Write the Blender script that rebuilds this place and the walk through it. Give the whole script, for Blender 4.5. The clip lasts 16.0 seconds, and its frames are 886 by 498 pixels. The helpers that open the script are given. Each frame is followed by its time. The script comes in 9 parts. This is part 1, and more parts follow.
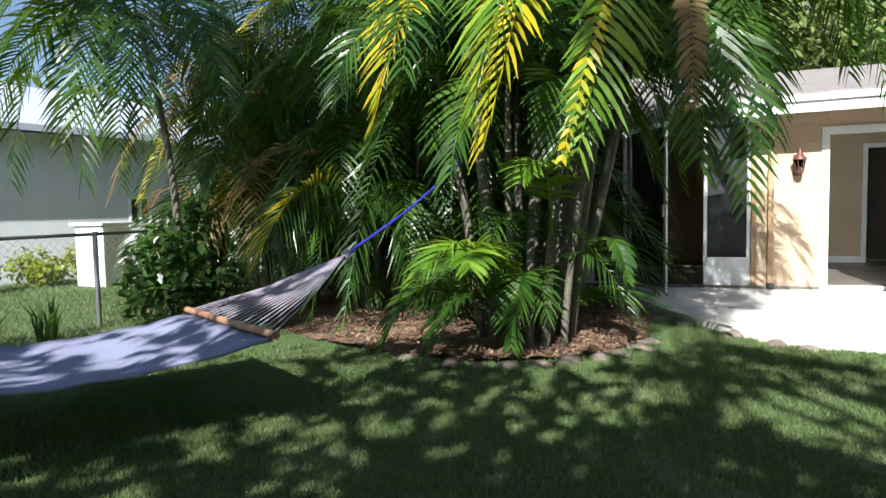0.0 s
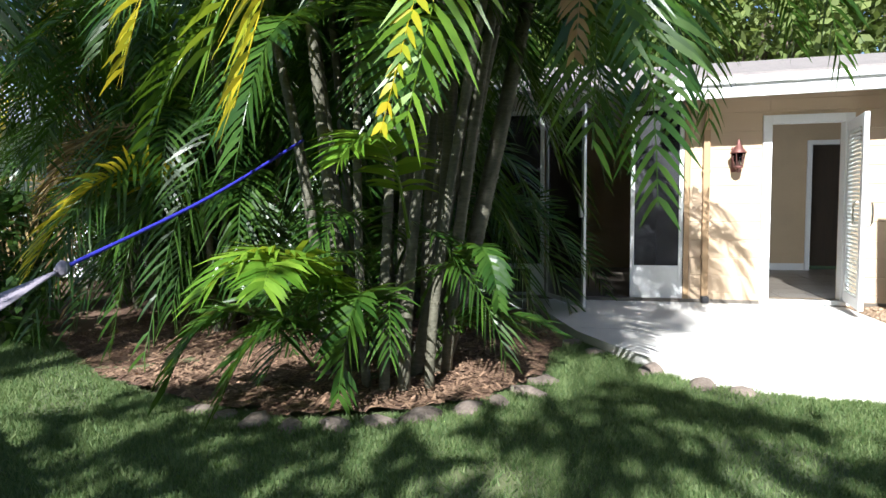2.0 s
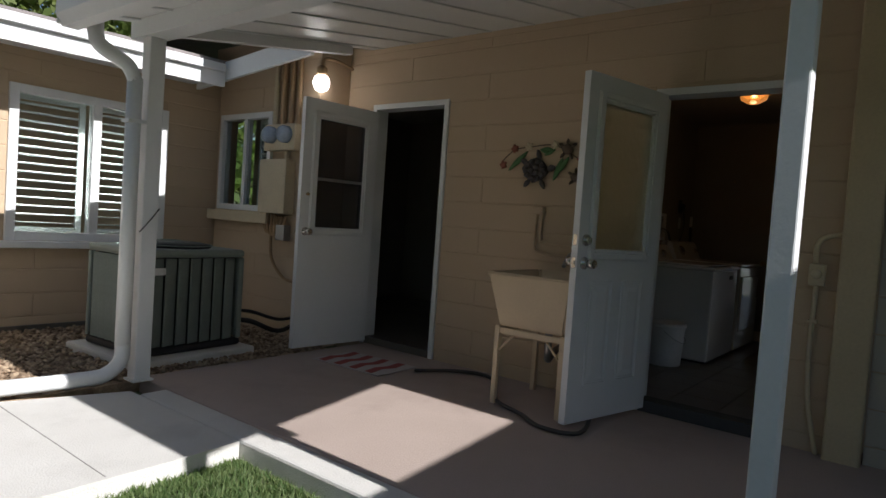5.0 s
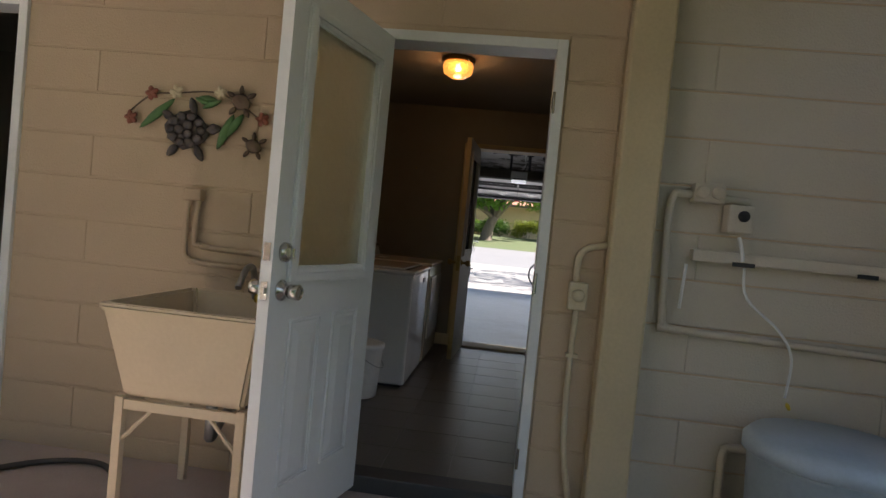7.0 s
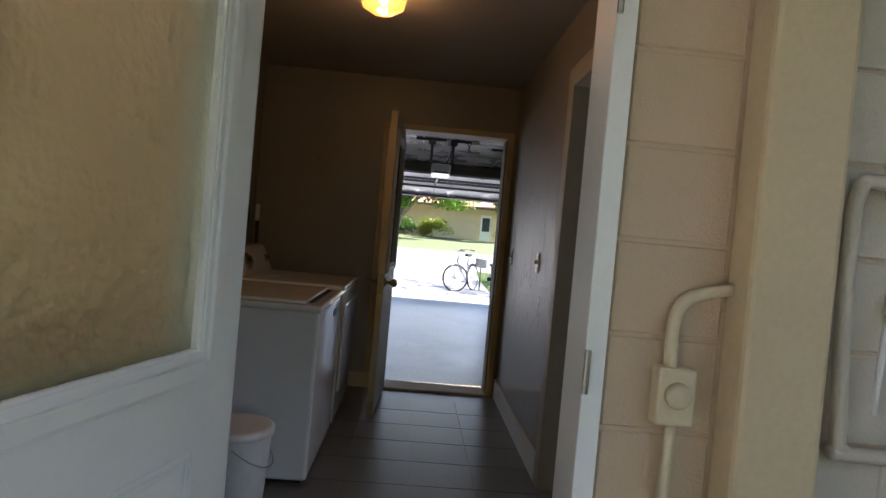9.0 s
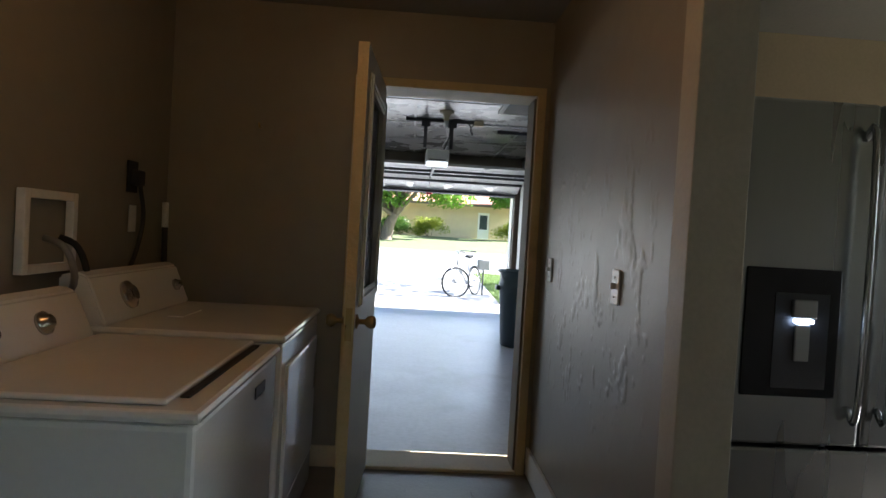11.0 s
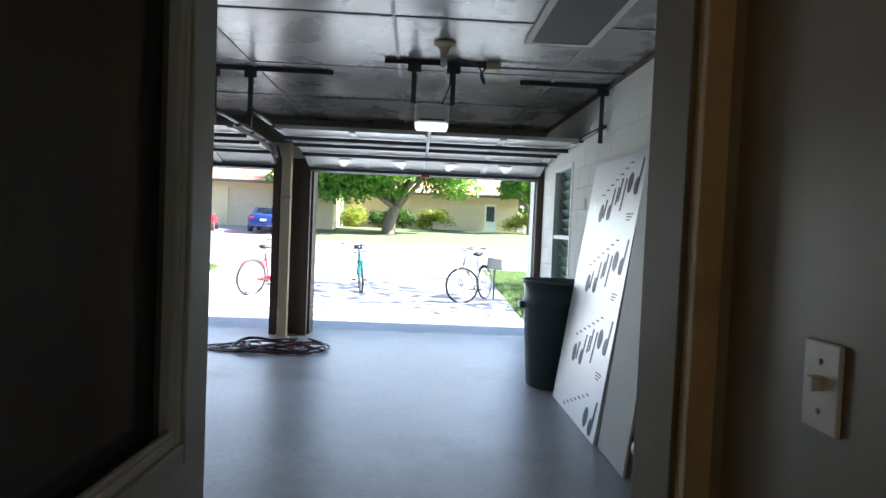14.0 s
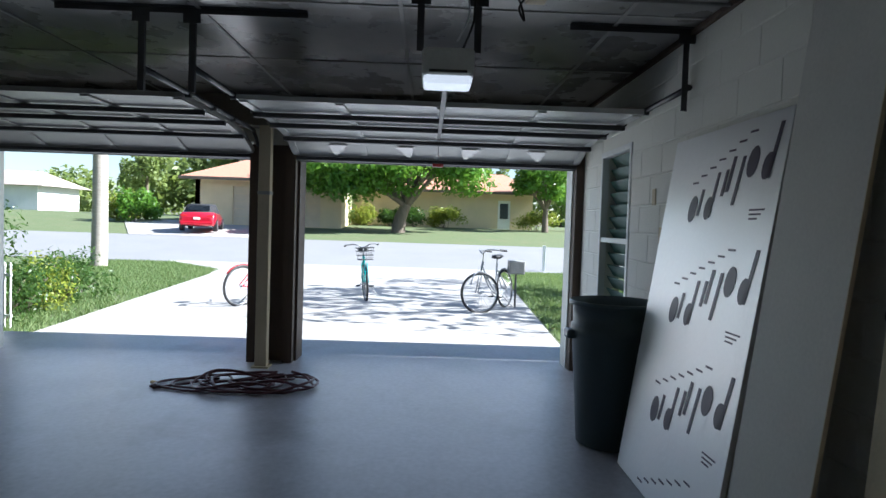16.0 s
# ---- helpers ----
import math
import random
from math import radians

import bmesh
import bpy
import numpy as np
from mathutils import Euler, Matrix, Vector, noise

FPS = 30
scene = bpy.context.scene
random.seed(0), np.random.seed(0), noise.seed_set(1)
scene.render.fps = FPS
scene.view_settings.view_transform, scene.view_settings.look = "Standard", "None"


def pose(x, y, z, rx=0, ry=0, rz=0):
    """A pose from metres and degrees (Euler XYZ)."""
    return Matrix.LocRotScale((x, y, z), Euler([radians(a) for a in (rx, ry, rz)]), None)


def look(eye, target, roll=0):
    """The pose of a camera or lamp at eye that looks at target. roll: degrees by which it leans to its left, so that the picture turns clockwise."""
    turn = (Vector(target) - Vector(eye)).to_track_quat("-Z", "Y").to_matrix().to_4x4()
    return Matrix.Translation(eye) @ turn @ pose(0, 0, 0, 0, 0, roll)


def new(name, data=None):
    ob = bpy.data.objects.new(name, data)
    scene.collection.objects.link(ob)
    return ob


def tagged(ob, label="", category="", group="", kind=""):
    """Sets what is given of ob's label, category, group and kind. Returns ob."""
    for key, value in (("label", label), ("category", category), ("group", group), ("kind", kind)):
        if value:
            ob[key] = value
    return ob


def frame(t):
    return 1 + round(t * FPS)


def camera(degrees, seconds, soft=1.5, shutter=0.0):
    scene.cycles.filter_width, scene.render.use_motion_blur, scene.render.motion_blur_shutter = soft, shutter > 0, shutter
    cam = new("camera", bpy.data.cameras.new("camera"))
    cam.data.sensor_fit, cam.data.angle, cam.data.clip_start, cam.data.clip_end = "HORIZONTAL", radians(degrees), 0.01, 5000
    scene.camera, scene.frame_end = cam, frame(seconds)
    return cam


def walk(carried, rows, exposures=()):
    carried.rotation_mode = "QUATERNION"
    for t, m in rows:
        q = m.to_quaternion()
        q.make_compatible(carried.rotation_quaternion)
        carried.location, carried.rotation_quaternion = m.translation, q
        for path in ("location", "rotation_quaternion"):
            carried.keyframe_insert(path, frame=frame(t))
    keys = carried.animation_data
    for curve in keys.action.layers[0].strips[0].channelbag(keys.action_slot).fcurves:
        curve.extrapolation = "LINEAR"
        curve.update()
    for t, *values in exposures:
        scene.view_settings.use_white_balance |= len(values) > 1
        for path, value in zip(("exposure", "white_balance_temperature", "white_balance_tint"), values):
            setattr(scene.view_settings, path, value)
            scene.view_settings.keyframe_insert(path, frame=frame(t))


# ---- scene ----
# ---- camera and walk ----
cam = camera(70.2, 16.0)
PATH = [
    (0, (-0.231, 0.182, 1.114), (-0.82, 2.089, 0.988), -1.1),
    (0.5, (-0.138, 0.548, 1.116), (-0.935, 2.379, 0.992), -1.4),
    (1, (-0.069, 0.962, 1.095), (-0.887, 2.783, 0.97), -1.3),
    (1.5, (0.055, 1.379, 1.086), (-0.634, 3.251, 0.956), -1.0),
    (2, (0.178, 1.719, 1.08), (-0.279, 3.662, 0.95), -0.4),
    (2.5, (0.316, 2.054, 1.108), (0.219, 4.047, 0.965), 0.5),
    (3, (0.577, 2.339, 1.118), (0.924, 4.304, 0.978), 1.5),
    (3.5, (0.786, 2.641, 1.102), (1.513, 4.5, 0.974), 2.4),
    (4, (1.04, 2.893, 1.122), (2.111, 4.578, 1.001), 3.0),
    (4.5, (1.337, 3.126, 1.133), (2.67, 4.613, 1.026), 3.5),
    (5, (1.628, 3.369, 1.133), (3.201, 4.6, 1.047), 4.0),
    (5.2, (1.746, 3.436, 1.141), (3.405, 4.55, 1.061), 4.2),
    (7.3, (3.086, 4.258, 1.217), (5.081, 4.392, 1.16), 5.5),
    (7.5, (3.224, 4.295, 1.222), (5.221, 4.388, 1.166), 5.4),
    (8, (3.578, 4.393, 1.234), (5.578, 4.397, 1.179), 5.4),
    (8.5, (3.975, 4.426, 1.228), (5.973, 4.359, 1.182), 5.2),
    (9, (4.357, 4.44, 1.271), (6.354, 4.349, 1.231), 5.1),
    (9.2, (4.563, 4.431, 1.29), (6.56, 4.34, 1.225), 3.8),
    (11.3, (6.11, 4.405, 1.312), (8.106, 4.299, 1.272), 3.4),
    (11.5, (6.253, 4.397, 1.318), (8.25, 4.284, 1.278), 3.5),
    (12, (6.632, 4.33, 1.328), (8.628, 4.215, 1.285), 3.3),
    (12.5, (7.017, 4.299, 1.324), (9.014, 4.196, 1.272), 3.1),
    (13, (7.406, 4.293, 1.331), (9.402, 4.189, 1.275), 3.1),
    (13.5, (7.809, 4.266, 1.347), (9.805, 4.17, 1.282), 2.7),
    (14, (8.173, 4.252, 1.351), (10.17, 4.168, 1.283), 2.4),
    (14.5, (8.535, 4.231, 1.369), (10.532, 4.151, 1.302), 2.3),
    (15, (8.915, 4.198, 1.38), (10.913, 4.126, 1.311), 2.2),
    (15.5, (9.282, 4.201, 1.366), (11.28, 4.149, 1.297), 2.1),
    (16, (9.653, 4.248, 1.385), (11.651, 4.2, 1.308), 1.9),
]
EXPOSURES = [(0.0, 1.25, 6000, 10), (2.0, 1.4, 5850, 10), (3.0, 1.45, 5950, 11), (3.5, 1.25, 5950, 11), (4.0, 0.95, 6000, 11), (4.5, 0.62, 6000, 12), (5.2, 0.42, 6000, 13), (7.3, 2.1, 6450, 17), (9.0, 2.68, 5950, 17), (11.3, 3.15, 5900, 10), (13.0, 3.35, 5950, 9), (14.0, 3.05, 5700, 9), (15.0, 2.25, 5600, 9), (16.0, 1.85, 5600, 9)]
walk(cam, [(t, look(eye, target, roll)) for t, eye, target, roll in PATH], EXPOSURES)

# ---- world and light ----
SUN_ELEV = 36.5
world = bpy.data.worlds.new("sky")
scene.world = world
world.use_nodes = True
_wn = world.node_tree
_sky = _wn.nodes.new("ShaderNodeTexSky")
_sky.sky_type = "NISHITA"
_sky.sun_disc = False
_sky.sun_elevation = radians(SUN_ELEV)
_sky.sun_rotation = radians(180)
_wn.nodes["Background"].inputs[1].default_value = 0.06
_wn.links.new(_sky.outputs[0], _wn.nodes["Background"].inputs[0])
_sl = bpy.data.lights.new("sun", "SUN")
_sl.energy, _sl.angle, _sl.color = 5.0, radians(0.5), (1.0, 0.95, 0.87)
sun = new("sun", _sl)
sun.matrix_world = look((0.0, -10 * math.cos(radians(SUN_ELEV)), 10 * math.sin(radians(SUN_ELEV))), (0.15, 0, 0))


def point_lamp(name, at, watts, colour, radius):
    d = bpy.data.lights.new(name, "POINT")
    d.energy, d.color, d.shadow_soft_size = watts, colour, radius
    ob = new(name, d)
    ob.location = at
    return ob


point_lamp("laundry_bulb", (7.42, 4.69, 2.27), 0.1, (1.0, 0.62, 0.28), 0.04)
point_lamp("porch_bulb", (5.30, 7.72, 2.27), 1.0, (1.0, 0.9, 0.75), 0.05)


def opening_lamp(name, at, target, w, h, watts, colour=(0.86, 0.93, 1.0)):
    """An area lamp in an opening, for the daylight that comes in by it."""
    d = bpy.data.lights.new(name, "AREA")
    d.shape, d.size, d.size_y, d.energy, d.color = "RECTANGLE", w, h, watts, colour
    ob = new(name, d)
    ob.matrix_world = look(at, target)
    return ob


opening_lamp("garage_daylight", (16.32, 4.18, 1.05), (12.0, 4.18, 0.9), 2.5, 1.8, 3.2, (0.95, 0.97, 0.98))
opening_lamp("garage_daylight_far_bay", (16.32, 7.32, 1.05), (12.0, 7.32, 0.9), 2.4, 1.8, 3.2, (0.95, 0.97, 0.98))
opening_lamp("kitchen_daylight", (7.3, -0.36, 1.45), (7.3, 3.0, 1.3), 1.8, 1.0, 0.7)
opening_lamp("wing_daylight", (2.45, 9.5, 1.0), (2.6, 12.9, 1.0), 0.65, 1.7, 9)

# ---- helpers ----
def part(name, bm, material, parent=None, label=""):
    me = bpy.data.meshes.new(name)
    bm.to_mesh(me)
    bm.free()
    me.materials.append(material)
    ob = new(name, me)
    if parent is not None:
        ob.parent = parent
    if label:
        ob["label"] = label
    return ob


def share(name, me, parent, m):
    ob = new(name, me)
    ob.parent = parent
    ob.matrix_basis = m
    return ob


def thing(name, label, category, at=(0, 0, 0), rz=0, group="", kind=""):
    ob = new(name)
    ob.matrix_world = pose(*at, 0, 0, rz)
    return tagged(ob, label, category, group, kind)


def structure(ob, label, category=""):
    return tagged(ob, label, category, "", "structure")


def smooth(ob):
    ob.data.polygons.foreach_set("use_smooth", [True] * len(ob.data.polygons))
    return ob


def add_box(bm, x0, x1, y0, y1, z0, z1, bevel=0.0, m=None):
    geo = bmesh.ops.create_cube(bm, size=1.0)
    vs = geo["verts"]
    bmesh.ops.scale(bm, vec=(x1 - x0, y1 - y0, z1 - z0), verts=vs)
    bmesh.ops.translate(bm, vec=((x0 + x1) / 2, (y0 + y1) / 2, (z0 + z1) / 2), verts=vs)
    if bevel > 0:
        es = list({e for v in vs for e in v.link_edges})
        r = bmesh.ops.bevel(bm, geom=es, offset=bevel, segments=2, affect="EDGES", profile=0.5)
        vs = list({v for f in r["faces"] for v in f.verts} | {v for v in vs if v.is_valid})
    if m is not None:
        bmesh.ops.transform(bm, matrix=m, verts=vs)
    return vs


def box(x0, x1, y0, y1, z0, z1, bevel=0.0, m=None):
    bm = bmesh.new()
    add_box(bm, x0, x1, y0, y1, z0, z1, bevel, m)
    return bm


def add_cyl(bm, a, b, r0, r1=None, seg=16, caps=True):
    a, b = Vector(a), Vector(b)
    r1 = r0 if r1 is None else r1
    d = b - a
    m = Matrix.Translation((a + b) / 2) @ d.to_track_quat("Z", "Y").to_matrix().to_4x4()
    return bmesh.ops.create_cone(bm, cap_ends=caps, segments=seg, radius1=r0, radius2=r1, depth=d.length, matrix=m)["verts"]


def cyl(a, b, r0, r1=None, seg=16):
    bm = bmesh.new()
    add_cyl(bm, a, b, r0, r1, seg)
    return bm


def add_tube(bm, pts, r, seg=8, r_end=None, closed=False):
    """A tube along a polyline, with radius r (to r_end)."""
    pts = [Vector(p) for p in pts]
    rings, n = [], len(pts)
    side = None
    for i, p in enumerate(pts):
        t = (pts[(i + 1) % n] - pts[i - 1]) if closed else (pts[min(i + 1, n - 1)] - pts[max(i - 1, 0)])
        t.normalize()
        if side is None:
            side = t.cross(Vector((0, 0, 1)) if abs(t.z) < 0.9 else Vector((1, 0, 0))).normalized()
        side = (side - t * side.dot(t)).normalized()
        up = t.cross(side)
        rr = r if r_end is None else r + (r_end - r) * i / (n - 1)
        rings.append([bm.verts.new(p + rr * (math.cos(2 * math.pi * k / seg) * side + math.sin(2 * math.pi * k / seg) * up)) for k in range(seg)])
    for i in range(n if closed else n - 1):
        a, b = rings[i], rings[(i + 1) % n]
        for k in range(seg):
            f = bm.faces.new((a[k], a[(k + 1) % seg], b[(k + 1) % seg], b[k]))
            f.smooth = True
    if not closed:
        bm.faces.new(rings[0][::-1])
        bm.faces.new(rings[-1])


def tube(pts, r, seg=8, r_end=None, closed=False):
    bm = bmesh.new()
    add_tube(bm, pts, r, seg, r_end, closed)
    return bm


def bend(pts, n=6):
    """Catmull-Rom through pts."""
    pts = [Vector(p) for p in pts]
    out = []
    for i in range(len(pts) - 1):
        p0, p1, p2, p3 = pts[max(i - 1, 0)], pts[i], pts[i + 1], pts[min(i + 2, len(pts) - 1)]
        for k in range(n):
            t = k / n
            out.append(0.5 * (2 * p1 + (p2 - p0) * t + (2 * p0 - 5 * p1 + 4 * p2 - p3) * t * t + (3 * p1 - p0 - 3 * p2 + p3) * t ** 3))
    return out + [pts[-1]]


def lathe(profile, seg=32, at=(0, 0, 0), axis=None):
    """A turned body: profile of (radius, height)."""
    bm = bmesh.new()
    rings = []
    for r, z in profile:
        rings.append([bm.verts.new((max(r, 1e-4) * math.cos(2 * math.pi * k / seg), max(r, 1e-4) * math.sin(2 * math.pi * k / seg), z)) for k in range(seg)])
    for a, b in zip(rings, rings[1:]):
        for k in range(seg):
            f = bm.faces.new((a[k], a[(k + 1) % seg], b[(k + 1) % seg], b[k]))
            f.smooth = True
    bm.faces.new(rings[0][::-1])
    bm.faces.new(rings[-1])
    m = Matrix.Translation(at)
    if axis is not None:
        m = m @ Vector(axis).to_track_quat("Z", "Y").to_matrix().to_4x4()
    bmesh.ops.transform(bm, matrix=m, verts=bm.verts)
    return bm


def prism(outline, z0, z1):
    """An outline of (x, y) raised from z0 to z1."""
    bm = bmesh.new()
    lo = [bm.verts.new((x, y, z0)) for x, y in outline]
    hi = [bm.verts.new((x, y, z1)) for x, y in outline]
    n = len(outline)
    bm.faces.new(lo[::-1])
    bm.faces.new(hi)
    for i in range(n):
        bm.faces.new((lo[i], lo[(i + 1) % n], hi[(i + 1) % n], hi[i]))
    bmesh.ops.recalc_face_normals(bm, faces=bm.faces)
    return bm


def wall_pieces(axis, at, thick, u0, u1, z0, z1, holes):
    """A wall with its openings cut through. axis 'x': it stands at x = at .. at + thick and runs along y; 'y' the other way. holes: (u0, u1, z0, z1)."""
    bm = bmesh.new()
    us = sorted({u0, u1, *[h[0] for h in holes], *[h[1] for h in holes]})
    for a, b in zip(us, us[1:]):
        spans, z = [], z0
        for h in sorted([h for h in holes if h[0] <= a + 1e-6 and h[1] >= b - 1e-6], key=lambda h: h[2]):
            if h[2] > z:
                spans.append((z, h[2]))
            z = h[3]
        if z < z1:
            spans.append((z, z1))
        for lo, hi in spans:
            if axis == "x":
                add_box(bm, at, at + thick, a, b, lo, hi)
            else:
                add_box(bm, a, b, at, at + thick, lo, hi)
    bmesh.ops.remove_doubles(bm, verts=bm.verts, dist=1e-5)
    return bm


# ---- materials ----
def material(name, colour, rough=0.6, metal=0.0, colour2=None, scale=6.0, fine=60.0, amount=0.5, bump=0.2, bump_scale=None, spec=0.5, coat=0.0, stretch=(1, 1, 1), per_object=0.0, stain=0.0, stain_colour=(0.1, 0.09, 0.07)):
    m = bpy.data.materials.new(name)
    m.use_nodes = True
    nt = m.node_tree
    L = nt.links.new
    p = nt.nodes["Principled BSDF"]
    c2 = colour2 or tuple(0.78 * c for c in colour)
    co = nt.nodes.new("ShaderNodeTexCoord")
    mp = nt.nodes.new("ShaderNodeMapping")
    mp.inputs["Scale"].default_value = stretch
    L(co.outputs["Object"], mp.inputs["Vector"])
    n1 = nt.nodes.new("ShaderNodeTexNoise")
    n1.inputs["Scale"].default_value, n1.inputs["Detail"].default_value, n1.inputs["Roughness"].default_value = scale, 5, 0.6
    n2 = nt.nodes.new("ShaderNodeTexNoise")
    n2.inputs["Scale"].default_value, n2.inputs["Detail"].default_value = fine, 3
    L(mp.outputs[0], n1.inputs["Vector"])
    L(mp.outputs[0], n2.inputs["Vector"])
    mixf = nt.nodes.new("ShaderNodeMix")
    mixf.inputs[0].default_value = 0.4
    L(n1.outputs[0], mixf.inputs[2])
    L(n2.outputs[0], mixf.inputs[3])
    ramp = nt.nodes.new("ShaderNodeMapRange")
    ramp.inputs[1].default_value, ramp.inputs[2].default_value = 0.5 - 0.25 / max(amount, 0.01) * 0.5, 0.5 + 0.25 / max(amount, 0.01) * 0.5
    L(mixf.outputs[0], ramp.inputs[0])
    mc = nt.nodes.new("ShaderNodeMix")
    mc.data_type = "RGBA"
    mc.inputs[6].default_value, mc.inputs[7].default_value = (*c2, 1), (*colour, 1)
    L(ramp.outputs[0], mc.inputs[0])
    out = mc.outputs[2]
    if stain > 0:
        n3 = nt.nodes.new("ShaderNodeTexNoise")
        n3.inputs["Scale"].default_value, n3.inputs["Detail"].default_value, n3.inputs["Roughness"].default_value = scale * 0.35, 7, 0.7
        L(mp.outputs[0], n3.inputs["Vector"])
        r3 = nt.nodes.new("ShaderNodeMapRange")
        r3.inputs[1].default_value, r3.inputs[2].default_value, r3.inputs[4].default_value = 0.54, 0.72, stain
        L(n3.outputs[0], r3.inputs[0])
        ms = nt.nodes.new("ShaderNodeMix")
        ms.data_type = "RGBA"
        ms.inputs[7].default_value = (*stain_colour, 1)
        L(r3.outputs[0], ms.inputs[0])
        L(out, ms.inputs[6])
        out = ms.outputs[2]
    if per_object > 0:
        oi = nt.nodes.new("ShaderNodeObjectInfo")
        hv = nt.nodes.new("ShaderNodeHueSaturation")
        r4 = nt.nodes.new("ShaderNodeMapRange")
        r4.inputs[3].default_value, r4.inputs[4].default_value = 1 - per_object, 1 + per_object
        L(oi.outputs["Random"], r4.inputs[0])
        L(r4.outputs[0], hv.inputs["Value"])
        L(out, hv.inputs["Color"])
        out = hv.outputs[0]
    L(out, p.inputs["Base Color"])
    rr = nt.nodes.new("ShaderNodeMapRange")
    rr.inputs[3].default_value, rr.inputs[4].default_value = max(rough - 0.1, 0.02), min(rough + 0.1, 1)
    L(n1.outputs[0], rr.inputs[0])
    L(rr.outputs[0], p.inputs["Roughness"])
    p.inputs["Metallic"].default_value = metal
    p.inputs["Specular IOR Level"].default_value = spec
    p.inputs["Coat Weight"].default_value = coat
    if bump > 0:
        b = nt.nodes.new("ShaderNodeBump")
        b.inputs["Strength"].default_value = bump
        b.inputs["Distance"].default_value = 0.01
        if bump_scale:
            nb = nt.nodes.new("ShaderNodeTexNoise")
            nb.inputs["Scale"].default_value, nb.inputs["Detail"].default_value = bump_scale, 4
            L(mp.outputs[0], nb.inputs["Vector"])
            L(nb.outputs[0], b.inputs["Height"])
        else:
            L(n2.outputs[0], b.inputs["Height"])
        L(b.outputs[0], p.inputs["Normal"])
    return m


def leaf_material(name, colour, colour2, through_colour, rough=0.35, amount=0.35, islands=True):
    m = bpy.data.materials.new(name)
    m.use_nodes = True
    nt = m.node_tree
    L = nt.links.new
    p = nt.nodes["Principled BSDF"]
    p.inputs["Roughness"].default_value = rough
    p.inputs["Specular IOR Level"].default_value = 0.3
    mc = nt.nodes.new("ShaderNodeMix")
    mc.data_type = "RGBA"
    mc.inputs[6].default_value, mc.inputs[7].default_value = (*colour, 1), (*colour2, 1)
    g = nt.nodes.new("ShaderNodeNewGeometry")
    L(g.outputs["Random Per Island"], mc.inputs[0])
    L(mc.outputs[2], p.inputs["Base Color"])
    t = nt.nodes.new("ShaderNodeBsdfTranslucent")
    mt = nt.nodes.new("ShaderNodeMix")
    mt.data_type = "RGBA"
    mt.inputs[0].default_value = 0.6
    mt.inputs[7].default_value = (*through_colour, 1)
    L(mc.outputs[2], mt.inputs[6])
    L(mt.outputs[2], t.inputs["Color"])
    ms = nt.nodes.new("ShaderNodeMixShader")
    ms.inputs[0].default_value = amount
    L(p.outputs[0], ms.inputs[1])
    L(t.outputs[0], ms.inputs[2])
    L(ms.outputs[0], nt.nodes["Material Output"].inputs["Surface"])
    return m


def glass_material(name, tint=(0.9, 0.95, 0.92), rough=0.0, bump=0.0, scale=40.0, stretch=(1, 1, 1)):
    m = bpy.data.materials.new(name)
    m.use_nodes = True
    nt = m.node_tree
    p = nt.nodes["Principled BSDF"]
    p.inputs["Base Color"].default_value = (*tint, 1)
    p.inputs["Roughness"].default_value = rough
    p.inputs["Transmission Weight"].default_value = 1.0
    p.inputs["IOR"].default_value = 1.45
    if bump > 0:
        co = nt.nodes.new("ShaderNodeTexCoord")
        mp = nt.nodes.new("ShaderNodeMapping")
        mp.inputs["Scale"].default_value = stretch
        n = nt.nodes.new("ShaderNodeTexNoise")
        n.inputs["Scale"].default_value = scale
        b = nt.nodes.new("ShaderNodeBump")
        b.inputs["Strength"].default_value, b.inputs["Distance"].default_value = bump, 0.01
        nt.links.new(co.outputs["Object"], mp.inputs["Vector"])
        nt.links.new(mp.outputs[0], n.inputs["Vector"])
        nt.links.new(n.outputs[0], b.inputs["Height"])
        nt.links.new(b.outputs[0], p.inputs["Normal"])
    return m


def glow_material(name, colour, strength):
    m = bpy.data.materials.new(name)
    m.use_nodes = True
    p = m.node_tree.nodes["Principled BSDF"]
    p.inputs["Base Color"].default_value = (*colour, 1)
    p.inputs["Emission Color"].default_value = (*colour, 1)
    p.inputs["Emission Strength"].default_value = strength
    return m


def screen_material(name, colour, clear):
    """Insect screen: a fine dark mesh that is partly see-through."""
    m = bpy.data.materials.new(name)
    m.use_nodes = True
    nt = m.node_tree
    p = nt.nodes["Principled BSDF"]
    p.inputs["Base Color"].default_value = (*colour, 1)
    p.inputs["Roughness"].default_value = 0.6
    t = nt.nodes.new("ShaderNodeBsdfTransparent")
    ms = nt.nodes.new("ShaderNodeMixShader")
    ms.inputs[0].default_value = clear
    nt.links.new(p.outputs[0], ms.inputs[1])
    nt.links.new(t.outputs[0], ms.inputs[2])
    nt.links.new(ms.outputs[0], nt.nodes["Material Output"].inputs["Surface"])
    return m


